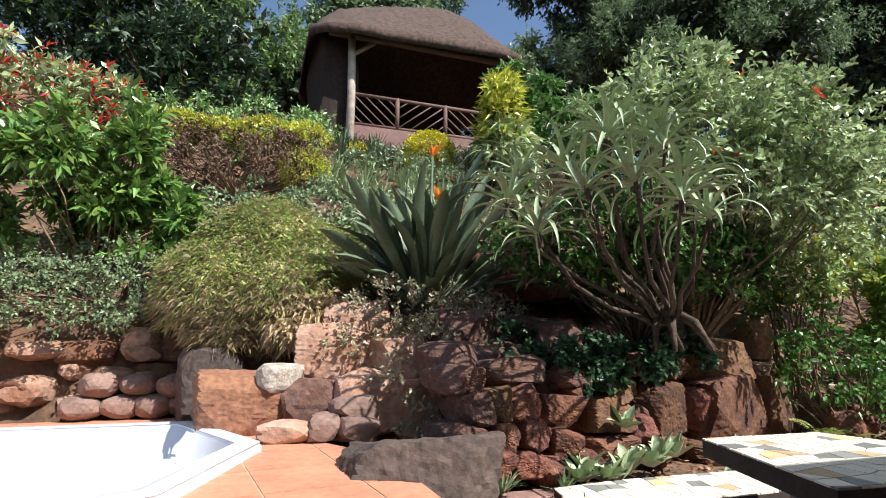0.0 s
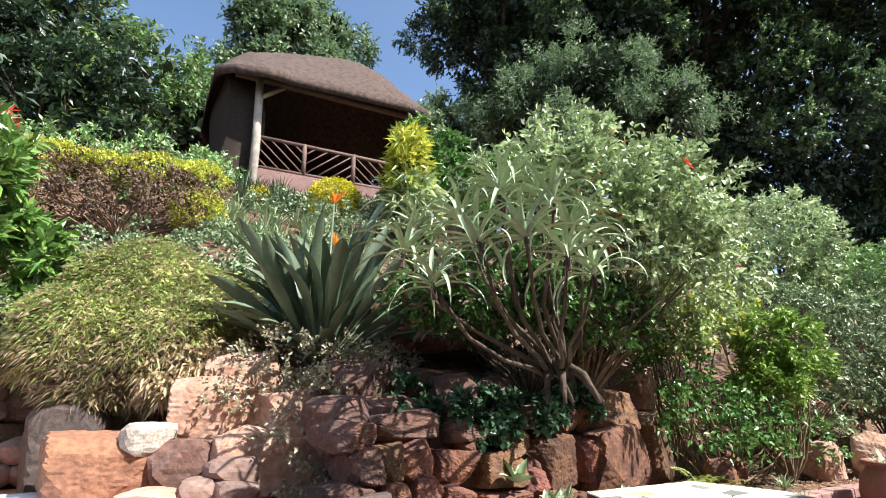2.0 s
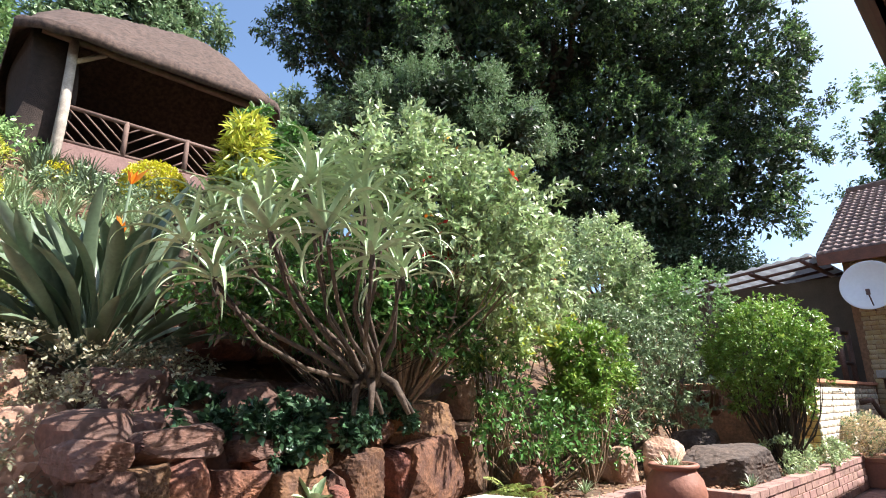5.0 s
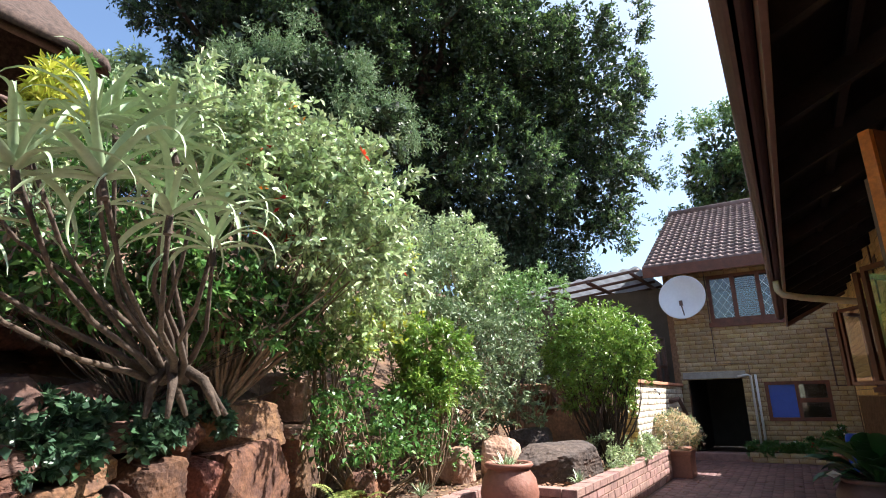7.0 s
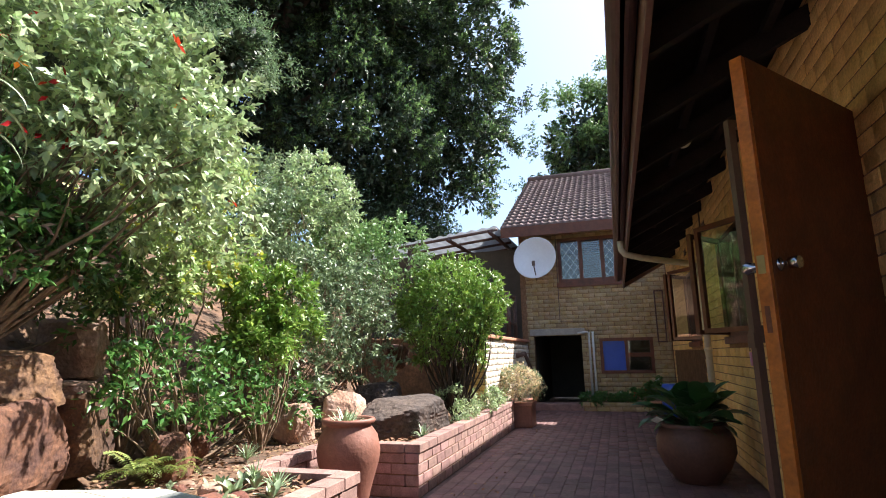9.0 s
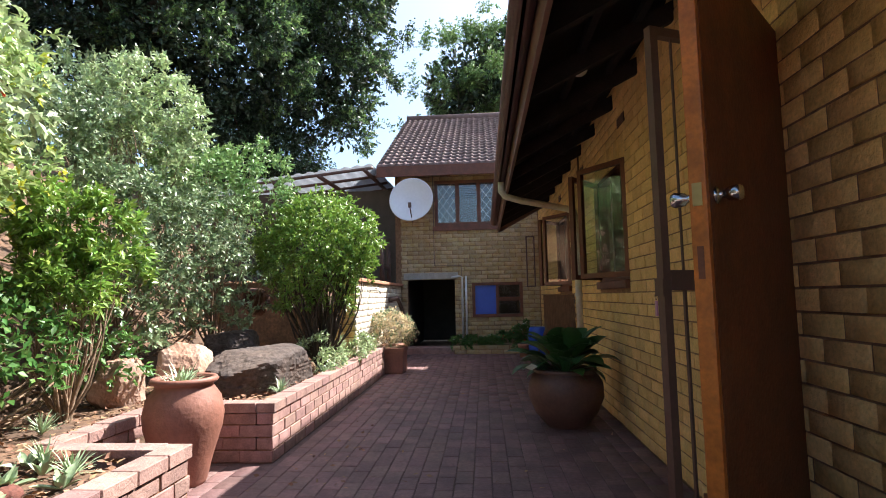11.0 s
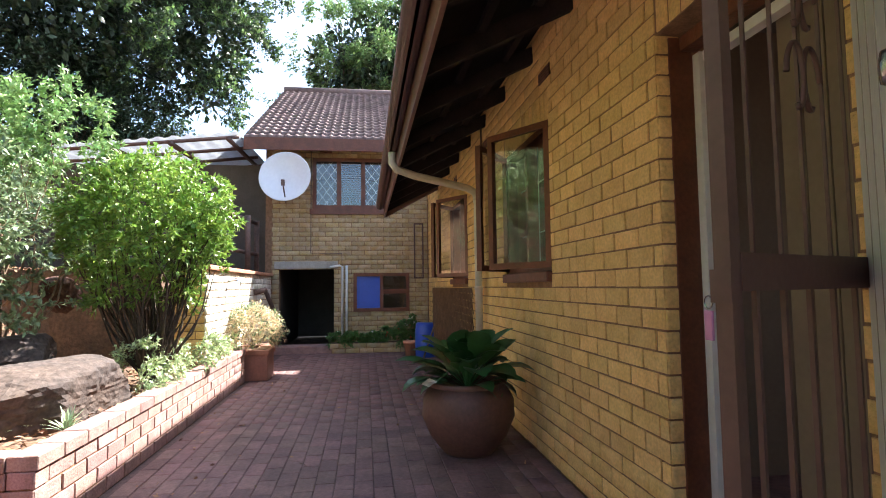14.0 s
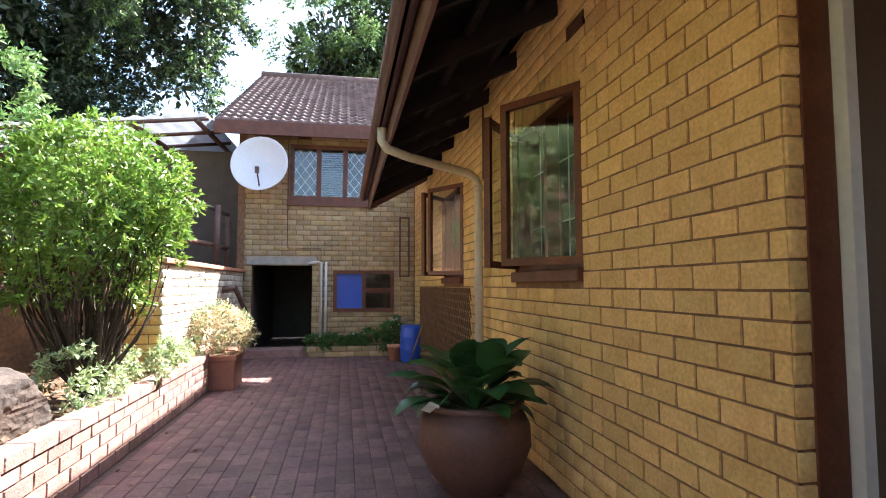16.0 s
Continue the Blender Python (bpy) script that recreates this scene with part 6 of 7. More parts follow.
def small_plants():
    """Succulents, ferns, litter and tufts on the bed and the terraces."""
    ms = [blade_mesh("leaf", "g_aloe", L, 0.055, c, "oval", 5, 0.3, 0.12, 0.9) for L, c in ((0.12, 0.7), (0.14, 0.5), (0.10, 0.9))]
    for k, (x, y, z, n) in enumerate([(1.58, 2.52, .44, 16), (1.70, 2.50, .44, 16), (1.80, 2.50, .44, 14), (1.90, 2.56, .46, 16), (2.02, 2.53, .48, 14), (2.12, 2.6, .5, 16), (2.25, 2.62, .5, 14), (1.98, 2.68, .66, 10), (1.66, 2.6, .46, 12), (2.9, 2.75, .42, 12), (3.2, 2.3, .36, 14), (3.5, 2.15, .36, 12), (3.8, 2.3, .36, 14), (2.8, 2.25, .36, 12)]):
        tuft("succulent", "pale green succulent rosette with fleshy rounded leaves", "succulent", (x, y, z), ms, n, tilt=(-25, 30), size=(0.8, 1.2), group="succulents at the foot of the wall")
    for x, y, z in ((1.46, 2.48, .40), (1.14, 2.5, .42), (3.05, 2.1, .36), (4.0, 2.15, .36), (4.15, 2.4, .36), (6.05, 2.0, .36), (6.0, 2.3, .36), (7.2, 2.0, .36), (7.0, 2.15, .36), (7.5, 2.0, .36), (4.6, 2.8, .4)):
        e = empty("spiky_plant", (x, y, z), "small tuft of narrow silver green leaves", "plant")
        tufts_joined("narrow_leaves", "g_aloe", e, [(0, 0, 0), (0.03, 0.02, 0)], 26, 0.16, 0.012, (0.4, 1.4), 0.25)
    for k in range(22):
        x, y = random.uniform(2.6, 4.2), random.uniform(2.02, 2.75)
        tuft("succulent", "small silvery succulent rosette among leaf litter", "succulent", (x, y, 0.35), ms, 9, tilt=(-30, 35), size=(0.45, 0.8), group="succulents in the brick planter")
        if k % 2:
            boulder("stone", random.choice(["stone", "stone_pale"]), (x + 0.15, y + 0.05, 0.37), (random.uniform(0.07, 0.16), 0.1, 0.08), 500 + k, None, "small red stone lying in the brick planter", rz=k * 40, rough=0.2, sub=3, square=0.4, category="stone")
    fm = []
    for L, c in ((0.42, 1.4), (0.36, 1.8)):
        v, f = [], []
        p, a = Vector((0, 0, 0)), 1.1
        for k in range(18):
            t = k / 18
            p = p + Vector((math.cos(a), 0, math.sin(a))) * L / 18
            a -= c / 18
            w = 0.10 * math.sin(math.pi * min(1, 0.12 + t * 0.9)) + 0.004
            for s in (1, -1):
                b = len(v)
                v += [tuple(p), tuple(p + Vector((0.012, s * w * 0.5, 0.012))), tuple(p + Vector((0.008, s * w, -0.01))), tuple(p + Vector((-0.006, s * w * 0.5, 0.0)))]
                f += [(b, b + 1, b + 2, b + 3)]
        me = bpy.data.meshes.new("frond")
        me.from_pydata(v, [], f)
        me.materials.append(M["g_fern"])
        fm.append(me)
    for x, y, z in ((3.80, 2.95, .46), (3.92, 2.85, .44)):
        tuft("fern", "yellow green fern with arching fronds", "fern", (x, y, z), fm, 9, tilt=(-35, 10), size=(0.5, 0.8), part="frond")
    # fallen leaves
    n = 7000
    P = []
    while len(P) < n:
        x, y = random.uniform(0.6, 9.5), random.uniform(1.96, 4.2)
        if y < 2.6 and (x < 0.95 or 2.4 > x or 4.38 < x < 5.6):
            if not (0.95 < x < 2.4 and y > 2.58):
                continue
        z = ground(x, y) if y > 2.62 else 0.355
        P.append((x, y, z + 0.012))
    P = np.array(P)
    W = np.column_stack([RNG.normal(0, 1, (n, 2)), RNG.uniform(-0.2, 0.35, n)])
    leaves("leaf_litter", "litter", tagged(new("fallen_leaves"), "dry fallen leaves scattered over the soil", "leaf litter", kind="stuff"), P, W, 0.045, 0.022, face=(0, 0, 1))
    n = 260
    P = np.column_stack([RNG.uniform(0.5, 10, n), np.where(RNG.random(n) < 0.6, RNG.uniform(1.2, 1.8, n), RNG.uniform(-0.7, 1.8, n)), np.full(n, 0.006)])
    W = np.column_stack([RNG.normal(0, 1, (n, 2)), RNG.uniform(0, 0.2, n)])
    leaves("leaf_litter", "litter", tagged(new("fallen_leaves"), "a few dry leaves on the paving", "leaf litter", kind="stuff"), P, W, 0.04, 0.018, face=(0, 0, 1))


M["g_fern"] = leafy("yellow green fern leaf", (0.30, 0.36, 0.10))
random.seed(14)
small_plants()


def amphora():
    e = empty("terracotta_pot", (5.03, 2.23, 0), "terracotta jar with a rolled rim, planted with a spiky tuft", "plant pot")
    prof = [(0.0, 0.0), (0.13, 0.0), (0.14, 0.02), (0.17, 0.15), (0.225, 0.34), (0.235, 0.42), (0.215, 0.52), (0.17, 0.585), (0.165, 0.60), (0.185, 0.61), (0.195, 0.625), (0.185, 0.64), (0.155, 0.635), (0.15, 0.57), (0.0, 0.56)]
    bm = lathe(bmesh.new(), prof, 48)
    link("jar", bm, "pot", e, smooth=True)
    link("rim", lathe(bmesh.new(), [(0.166, 0.602), (0.19, 0.608), (0.2, 0.626), (0.188, 0.643), (0.16, 0.64), (0.152, 0.62), (0.166, 0.602)], 48), "pot", e, smooth=True)
    link("soil", lathe(bmesh.new(), [(0.0, 0.585), (0.152, 0.58)], 32), "earth", e, smooth=True)
    tufts_joined("spiky_leaves", "g_aloe", e, [(0.02, 0, 0.57), (-0.04, 0.03, 0.57), (0.03, 0.04, 0.57)], 22, 0.22, 0.014, (0.5, 1.4), 0.3)


amphora()


def lily_pot():
    e = empty("round_pot", (6.50, -0.31, 0), "large round dark brown clay pot with a peace lily", "plant pot")
    prof = [(0.0, 0.0), (0.16, 0.0), (0.18, 0.02), (0.26, 0.12), (0.315, 0.25), (0.31, 0.36), (0.265, 0.45), (0.255, 0.46), (0.262, 0.475), (0.245, 0.48), (0.23, 0.46), (0.22, 0.42), (0.0, 0.41)]
    link("jar", lathe(bmesh.new(), prof[:7] + [(0.24, 0.44), (0.0, 0.43)], 48), "pot_dark", e, smooth=True)
    link("rim", lathe(bmesh.new(), [(0.262, 0.448), (0.268, 0.462), (0.262, 0.478), (0.245, 0.482), (0.232, 0.47), (0.232, 0.445), (0.262, 0.448)], 48), "pot_dark", e, smooth=True)
    link("soil", lathe(bmesh.new(), [(0.0, 0.438), (0.235, 0.435)], 32), "earth", e, smooth=True)
    ms = []
    for L, w, c in ((0.40, 0.15, 1.3), (0.36, 0.16, 1.7), (0.46, 0.13, 0.9)):
        bm = bmesh.new()
        rows, p, a = [], Vector((0, 0, 0)), 1.25
        for k in range(11):
            t = k / 10
            ww = 0.01 if t < 0.4 else w * max(0.03, max(0.0, math.sin(math.pi * (t - 0.4) / 0.6)) ** 0.75)
            d = Vector((math.cos(a), 0, math.sin(a)))
            nn = Vector((-d.z, 0, d.x))
            rows.append([bm.verts.new(p + Vector((0, ww / 2, 0)) + nn * ww * 0.15), bm.verts.new(p), bm.verts.new(p - Vector((0, ww / 2, 0)) + nn * ww * 0.15)])
            p = p + d * L / 10
            a -= c / 10 * (0.3 + 1.4 * t)
        for r0, r1 in zip(rows, rows[1:]):
            for q in range(2):
                bm.faces.new((r0[q], r0[q + 1], r1[q + 1], r1[q]))
        me = bpy.data.meshes.new("leaf")
        bm.to_mesh(me)
        bm.free()
        me.materials.append(M["g_peace"])
        me.polygons.foreach_set("use_smooth", [True] * len(me.polygons))
        ms.append(me)
    t = tuft("peace_lily", "peace lily with broad dark leaves and one white spathe", "peace lily", (6.50, -0.31, 0.42), ms, 60, tilt=(-50, 25), size=(0.85, 1.25))
    tubed("flower_stalk", "g_peace", t, [(0, 0, 0), (-0.2, 0.16, 0.16), (-0.36, 0.26, 0.12)], 0.004, 5)
    leaves("spathe", "petal_white", t, np.array([[-0.36, 0.26, 0.12]] * 2), np.array([[-0.7, 0.7, 0.05], [-0.7, 0.6, 0.15]]), 0.12, 0.05)


lily_pot()


def square_planter():
    for at, w in (((9.98, 1.80, 0), 0.46), ((10.5, 1.84, 0), 0.3)):
        e = empty("square_planter", at, "square terracotta planter with a pale bushy plant", "plant pot", "planters by the pale wall")
        bm = bmesh.new()
        box(bm, -w / 2, w / 2, -w / 2, w / 2, 0, 0.36, 0.012)
        box(bm, -w / 2 - 0.015, w / 2 + 0.015, -w / 2 - 0.015, w / 2 + 0.015, 0.31, 0.37, 0.01)
        link("box", bm, "pot", e)
        boxed("soil", "earth", e, -w / 2 + 0.03, w / 2 - 0.03, -w / 2 + 0.03, w / 2 - 0.03, 0.355, 0.375)
    bush("grey_shrub", "bushy pale grey green shrub in a square planter", "shrub", [(9.98, 1.8, 0.60, .32, .30, .24)], "g_dry", 3400, 0.05, 0.014, (9.98, 1.78, 0.36), reach=0.1, nstems=26, stem_r=0.004, extra=(("g_grey", 0.5, "grey_leaf", 0.05, 0.016),))


square_planter()


def yard_end():
    # flower bed under the low window, barrel, trellis roll, box on the wall
    e = tagged(new("wall_flower_bed"), "low buff brick edging of a flower bed", kind="structure")
    boxed("mortar_core", "mortar", e, 12.36, 12.46, -0.66, 0.96, -0.03, 0.16)
    bricks_joined("brickwork", "far_brick", bond(-0.68, 0.98, 0, 0.18), lambda u, z, d: (12.35 - d, u, z), parent=e)
    boxed("soil", "earth", e, 12.46, 12.88, -0.66, 0.96, -0.03, 0.14)
    bush("bed_plants", "low green bedding plants under the window", "ground cover", [(12.55, 0.6, 0.22, .2, .42, .12), (12.55, 0.0, 0.22, .2, .45, .12), (12.5, -0.4, 0.34, .2, .26, .22)], "g_shrub", 10000, 0.045, 0.02, (12.55, 0.2, 0.14), reach=0.06, nstems=10, stem_r=0.004, extra=(("petal_white", 0.01, "white_flower", 0.05, 0.03), ("petal_red", 0.006, "red_flower", 0.04, 0.03)))
    b = empty("barrel", (11.6, -0.58, 0), "blue plastic barrel standing by the wall", "barrel")
    link("drum", lathe(bmesh.new(), [(0, 0), (0.16, 0), (0.17, 0.02), (0.175, 0.17), (0.182, 0.19), (0.175, 0.21), (0.175, 0.35), (0.182, 0.37), (0.175, 0.39), (0.165, 0.5), (0.15, 0.54), (0, 0.54)], 36), "plastic_blue", b, smooth=True)
    s = empty("garden_spade", (11.2, -0.45, 0), "white garden spade leaning beside the barrel", "spade")
    tubed("shaft", "twig", s, [(0.1, -0.05, 0), (0.0, -0.25, 0.62)], 0.012, 8)
    boxed("spade_blade", "white", s, -0.03, 0.12, -0.30, -0.285, 0.60, 0.86, bevel=0.006)
    p = empty("small_pot", (11.75, -0.34, 0), "small orange clay pot", "plant pot")
    link("jar", lathe(bmesh.new(), [(0, 0), (0.08, 0), (0.11, 0.2), (0.12, 0.2), (0.12, 0.24), (0.10, 0.24), (0.09, 0.18), (0, 0.18)], 24), "terracotta", p, smooth=True)
    # trellis roll against the house wall
    t = empty("trellis", (8.25, -0.70, 0.10), "expanding brown timber trellis leaning on the house wall", "trellis")
    bm = bmesh.new()
    L, H, stp = 3.3, 1.0, 0.085
    for sg, yy in ((1, 0), (-1, 0.012)):
        k = -H
        while k < L:
            a0, a1 = max(k, 0), min(k + H * 0.55, L)
            if a1 - a0 > 0.03:
                z0, z1 = (a0 - k) / 0.55, (a1 - k) / 0.55
                if sg < 0:
                    z0, z1 = H - z0, H - z1
                tube(bm, [(a0, yy, z0), (a1, yy, z1)], 0.008, 4)
            k += stp
    link("lattice_slats", bm, "pole_brown", t, "thin crossed slats", kind="stuff")
    # downpipes and cable on the far wall
    for y, z1 in ((0.72, 1.52), (0.80, 1.50)):
        d = empty("waste_pipe", (FX - 0.05, y, 0.15), "pale painted waste pipe on the brick wall", "pipe")
        tubed("pipe_run", "white", d, [(0, 0, 0), (0, 0, z1 - 0.15)] + ([(0, 0.05, z1 - 0.13), (0, 0.22, z1 - 0.16)] if y > 0.75 else []), 0.022, 10)
    c = empty("wall_cable", (FX - 0.015, 1.36, 0), "thin dark cable clipped to the brick wall", "cable")
    tubed("cable_run", "gate", c, [(0, 0, 3.7), (0, 0, 1.75), (0, -0.55, 1.74), (0, -0.56, 1.4)], 0.008, 5)
    m = empty("wall_panel", (FX - 0.015, -0.60, 1.27), "brick filled panel with a brown frame line", "panel")
    link("panel_frame", frame_bars_x(bmesh.new(), -0.09, 0.09, 0, 1.03, 0.025), "gate", m)
    # air bricks
    for y in (1.1, -0.5):
        boxed("air_vent", "wood", tagged(new("air_vents"), "dark air brick under the eave", "vent"), FX - 0.008, FX + 0.02, y - 0.11, y + 0.11, 3.60, 3.68)
    # leaning handrail in the passage
    h = empty("handrail", (12.3, 1.95, 0), "dark timber handrail sloping down beside the passage", "handrail")
    tubed("rail", "log", h, [(1.3, -0.07, 0.12), (-0.90, -0.05, 1.11)], 0.035, 8)
    tubed("bracket", "log", h, [(-0.90, -0.05, 1.10), (-0.96, 0.10, 1.06)], 0.04, 8)


def frame_bars_x(bm, y0, y1, z0, z1, w):
    box(bm, -0.01, 0.01, y0, y1, z0, z0 + w)
    box(bm, -0.01, 0.01, y0, y1, z1 - w, z1)
    box(bm, -0.01, 0.01, y0, y0 + w, z0, z1)
    box(bm, -0.01, 0.01, y1 - w, y1, z0, z1)
    return bm


M["pole_brown"] = material("brown trellis timber", (0.24, 0.14, 0.08), 0.8, 0.2, 9, 0.2)
yard_end()


# ---- tables ----
def mosaic_table(name, label, poly, z, thick, seedv):
    cx, cy = sum(p[0] for p in poly) / len(poly), sum(p[1] for p in poly) / len(poly)
    e = empty(name, (cx, cy, 0), label, "table")
    P = [(x - cx, y - cy) for x, y in poly]
    bm = bmesh.new()
    lo, hi = [bm.verts.new((x, y, z - thick)) for x, y in P], [bm.verts.new((x, y, z - 0.006)) for x, y in P]
    bm.faces.new(hi), bm.faces.new(lo[::-1])
    for k in range(len(P)):
        bm.faces.new((lo[k], lo[(k + 1) % len(P)], hi[(k + 1) % len(P)], hi[k]))
    bmesh.ops.recalc_face_normals(bm, faces=bm.faces[:])
    link("tabletop", bm, "table_edge", e, "dark slab edge")
    # crazy mosaic pieces: jittered grid cells
    rnd = random.Random(seedv)
    s = 0.085
    x0, x1, y0, y1 = min(p[0] for p in P), max(p[0] for p in P), min(p[1] for p in P), max(p[1] for p in P)
    nx, ny = int((x1 - x0) / s) + 2, int((y1 - y0) / s) + 2
    pts = [[(x0 + (i + rnd.uniform(-0.3, 0.3)) * s, y0 + (j + rnd.uniform(-0.3, 0.3)) * s) for i in range(nx)] for j in range(ny)]
    for j in range(ny - 1):
        for i in range(nx - 1):
            q = [pts[j][i], pts[j][i + 1], pts[j + 1][i + 1], pts[j + 1][i]]
            mx, my = sum(p[0] for p in q) / 4, sum(p[1] for p in q) / 4
            q = [(mx + (x - mx) * 0.93, my + (y - my) * 0.93) for x, y in q]
            for a, b in zip(P, P[1:] + P[:1]):
                n = (-(b[1] - a[1]), b[0] - a[0])
                q = clip_half(q, a, n)
                if len(q) < 3:
                    break
            if len(q) < 3:
                continue
            bm = bmesh.new()
            top = [bm.verts.new((x, y, z)) for x, y in q]
            bot = [bm.verts.new((x, y, z - 0.007)) for x, y in q]
            bm.faces.new(top)
            for k in range(len(q)):
                bm.faces.new((bot[k], bot[(k + 1) % len(q)], top[(k + 1) % len(q)], top[k]))
            r = rnd.random()
            link("mosaic_piece", bm, "mosaic_white" if r < 0.87 else "mosaic_amber" if r < 0.94 else "mosaic_grey", e)
    boxed("pedestal", "lintel", e, -0.18, 0.18, -0.14, 0.14, 0, z - thick, bevel=0.01)
    return e


mosaic_table("mosaic_table", "square stone mosaic table on a pedestal", [(1.48, 1.12), (2.30, 1.05), (2.42, 1.45), (2.32, 1.82), (1.72, 1.84)], 0.75, 0.07, 4)
mosaic_table("mosaic_bench", "low stone mosaic bench beyond the table", [(1.25, 2.02), (2.45, 2.02), (2.45, 2.40), (1.75, 2.42), (1.35, 2.38)], 0.46, 0.06, 5)


# ---- thatched pavilion on the slope ----
def pavilion():
    o = Vector((1.3, 8.92, 4.25))
    e = empty("thatched_pavilion", o, "thatched timber pavilion with a curled thatch roof and pole railing", "pavilion")
    # thatch: a lofted roof with a steep apsidal left end
    xs = np.linspace(-0.72, 3.4, 60)
    ts = np.linspace(-1, 1, 29)
    bm = bmesh.new()
    def surf(x, t, inset=0.0):
        ridge = np.interp(x, (-0.72, -0.62, -0.45, -0.1, 0.6, 1.25, 1.8, 2.2, 2.6, 2.9, 3.2, 3.4), (2.45, 2.85, 3.2, 3.5, 3.72, 3.86, 3.98, 4.0, 3.88, 3.6, 2.9, 2.35))
        eave = np.interp(x, (-0.72, -0.3, 0.5, 2.5, 3.1, 3.4), (2.3, 2.12, 2.08, 2.12, 2.18, 2.25))
        half = np.interp(x, (-0.72, -0.4, 0, 2.6, 3.1, 3.4), (1.3, 1.75, 1.93, 1.95, 1.8, 1.3))
        s = abs(t)
        z = ridge - (ridge - eave) * abs(s) ** 1.2
        y = 1.45 + half * t
        return Vector((x, y, z - inset))
    outer = [[bm.verts.new(surf(x, t) + Vector((random.uniform(-1, 1), random.uniform(-1, 1), random.uniform(-1, 1))) * 0.015) for t in ts] for x in xs]
    inner = [[bm.verts.new(surf(x, t, 0.24 - 0.06 * abs(t))) for t in ts] for x in xs]
    nx, nt = len(xs), len(ts)
    for i in range(nx - 1):
        for j in range(nt - 1):
            bm.faces.new((outer[i][j], outer[i + 1][j], outer[i + 1][j + 1], outer[i][j + 1]))
            bm.faces.new((inner[i][j], inner[i][j + 1], inner[i + 1][j + 1], inner[i + 1][j]))
        for j in (0, nt - 1):
            bm.faces.new((outer[i][j], inner[i][j], inner[i + 1][j], outer[i + 1][j]))
    for j in range(nt - 1):
        for i in (0, nx - 1):
            bm.faces.new((outer[i][j], outer[i][j + 1], inner[i][j + 1], inner[i][j]))
    bmesh.ops.recalc_face_normals(bm, faces=bm.faces[:])
    link("thatch_roof", bm, "thatch", e, "weathered grey brown thatch", smooth=True)
    # the left end comes down to the ground as a thatched wall
    bm = bmesh.new()
    rows = []
    for k in range(15):
        t = k / 14
        z = 2.25 - 2.25 * t
        bulge = -0.56 + 0.15 * math.sin(math.pi * t) - 0.26 * t ** 2
        rows.append([bm.verts.new((bulge + 0.05 * math.cos(5 * a), 0.15 + 2.8 * a, z)) for a in np.linspace(0, 1, 9)] + [bm.verts.new((bulge + 0.30 + 0.30 + 0.08 * t, 2.95 - 2.75 * a, z)) for a in np.linspace(0, 1, 9)])
    m = len(rows[0])
    for r0, r1 in zip(rows, rows[1:]):
        for k in range(m):
            bm.faces.new((r0[k], r0[(k + 1) % m], r1[(k + 1) % m], r1[k]))
    bm.faces.new(rows[0]), bm.faces.new(rows[-1][::-1])
    bmesh.ops.recalc_face_normals(bm, faces=bm.faces[:])
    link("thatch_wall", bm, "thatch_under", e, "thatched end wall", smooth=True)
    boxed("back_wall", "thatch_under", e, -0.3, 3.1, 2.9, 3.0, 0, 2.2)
    boxed("floor_slab", "pinkwall", e, 0.0, 3.2, 0.12, 3.0, 0.25, 0.5)
    boxed("plinth_wall", "pinkwall", e, 0.02, 3.2, 0.0, 0.12, -0.6, 0.52, label="faded pink plaster plinth")
    for x, r, h in ((0, 0.075, 2.2), (3.05, 0.06, 2.15)):
        tubed("post", "pole", e, [(x, -0.05, -0.4), (x + 0.02, 0, 1.0), (x, 0.02, h)], [r, r * 0.95, r * 0.85], 12, "weathered pale pole")
    tubed("brace", "pole", e, [(0.02, 0.02, 1.8), (0.42, 0.05, 2.12)], 0.04, 8)
    tubed("eave_beam", "log", e, [(-0.4, 0.02, 2.16), (3.2, 0.02, 2.14)], 0.06, 8)
    tubed("post", "log", e, [(-0.05, 0.35, 0.3), (-0.05, 0.35, 2.3)], 0.04, 8)
    for x in (0.05, 0.85, 1.75, 2.6):
        tubed("rail_post", "log", e, [(x, 0.05, 0.5), (x, 0.05, 1.12)], 0.04, 8)
    tubed("top_rail", "log", e, [(0, 0.05, 1.1), (3.1, 0.05, 1.08)], 0.035, 8)
    tubed("low_rail", "log", e, [(0, 0.05, 0.56), (3.1, 0.05, 0.56)], 0.03, 8)
    for a, b, sg in ((0.05, 0.85, -1), (0.85, 1.75, 1), (1.75, 2.6, -1), (2.6, 3.05, 1)):
        for k in range(-3, 5):
            p0, p1 = a + (b - a) * k / 4, a + (b - a) * (k + 3) / 4
            q = []
            for t in np.linspace(0, 1, 13):
                x = p0 + (p1 - p0) * t
                if a <= x <= b:
                    z = 0.56 + 0.54 * t if sg > 0 else 1.1 - 0.54 * t
                    q.append((x, 0.05, z))
            if len(q) > 1:
                tubed("rail_stick", "log", e, [q[0], q[-1]], 0.014, 5)


pavilion()


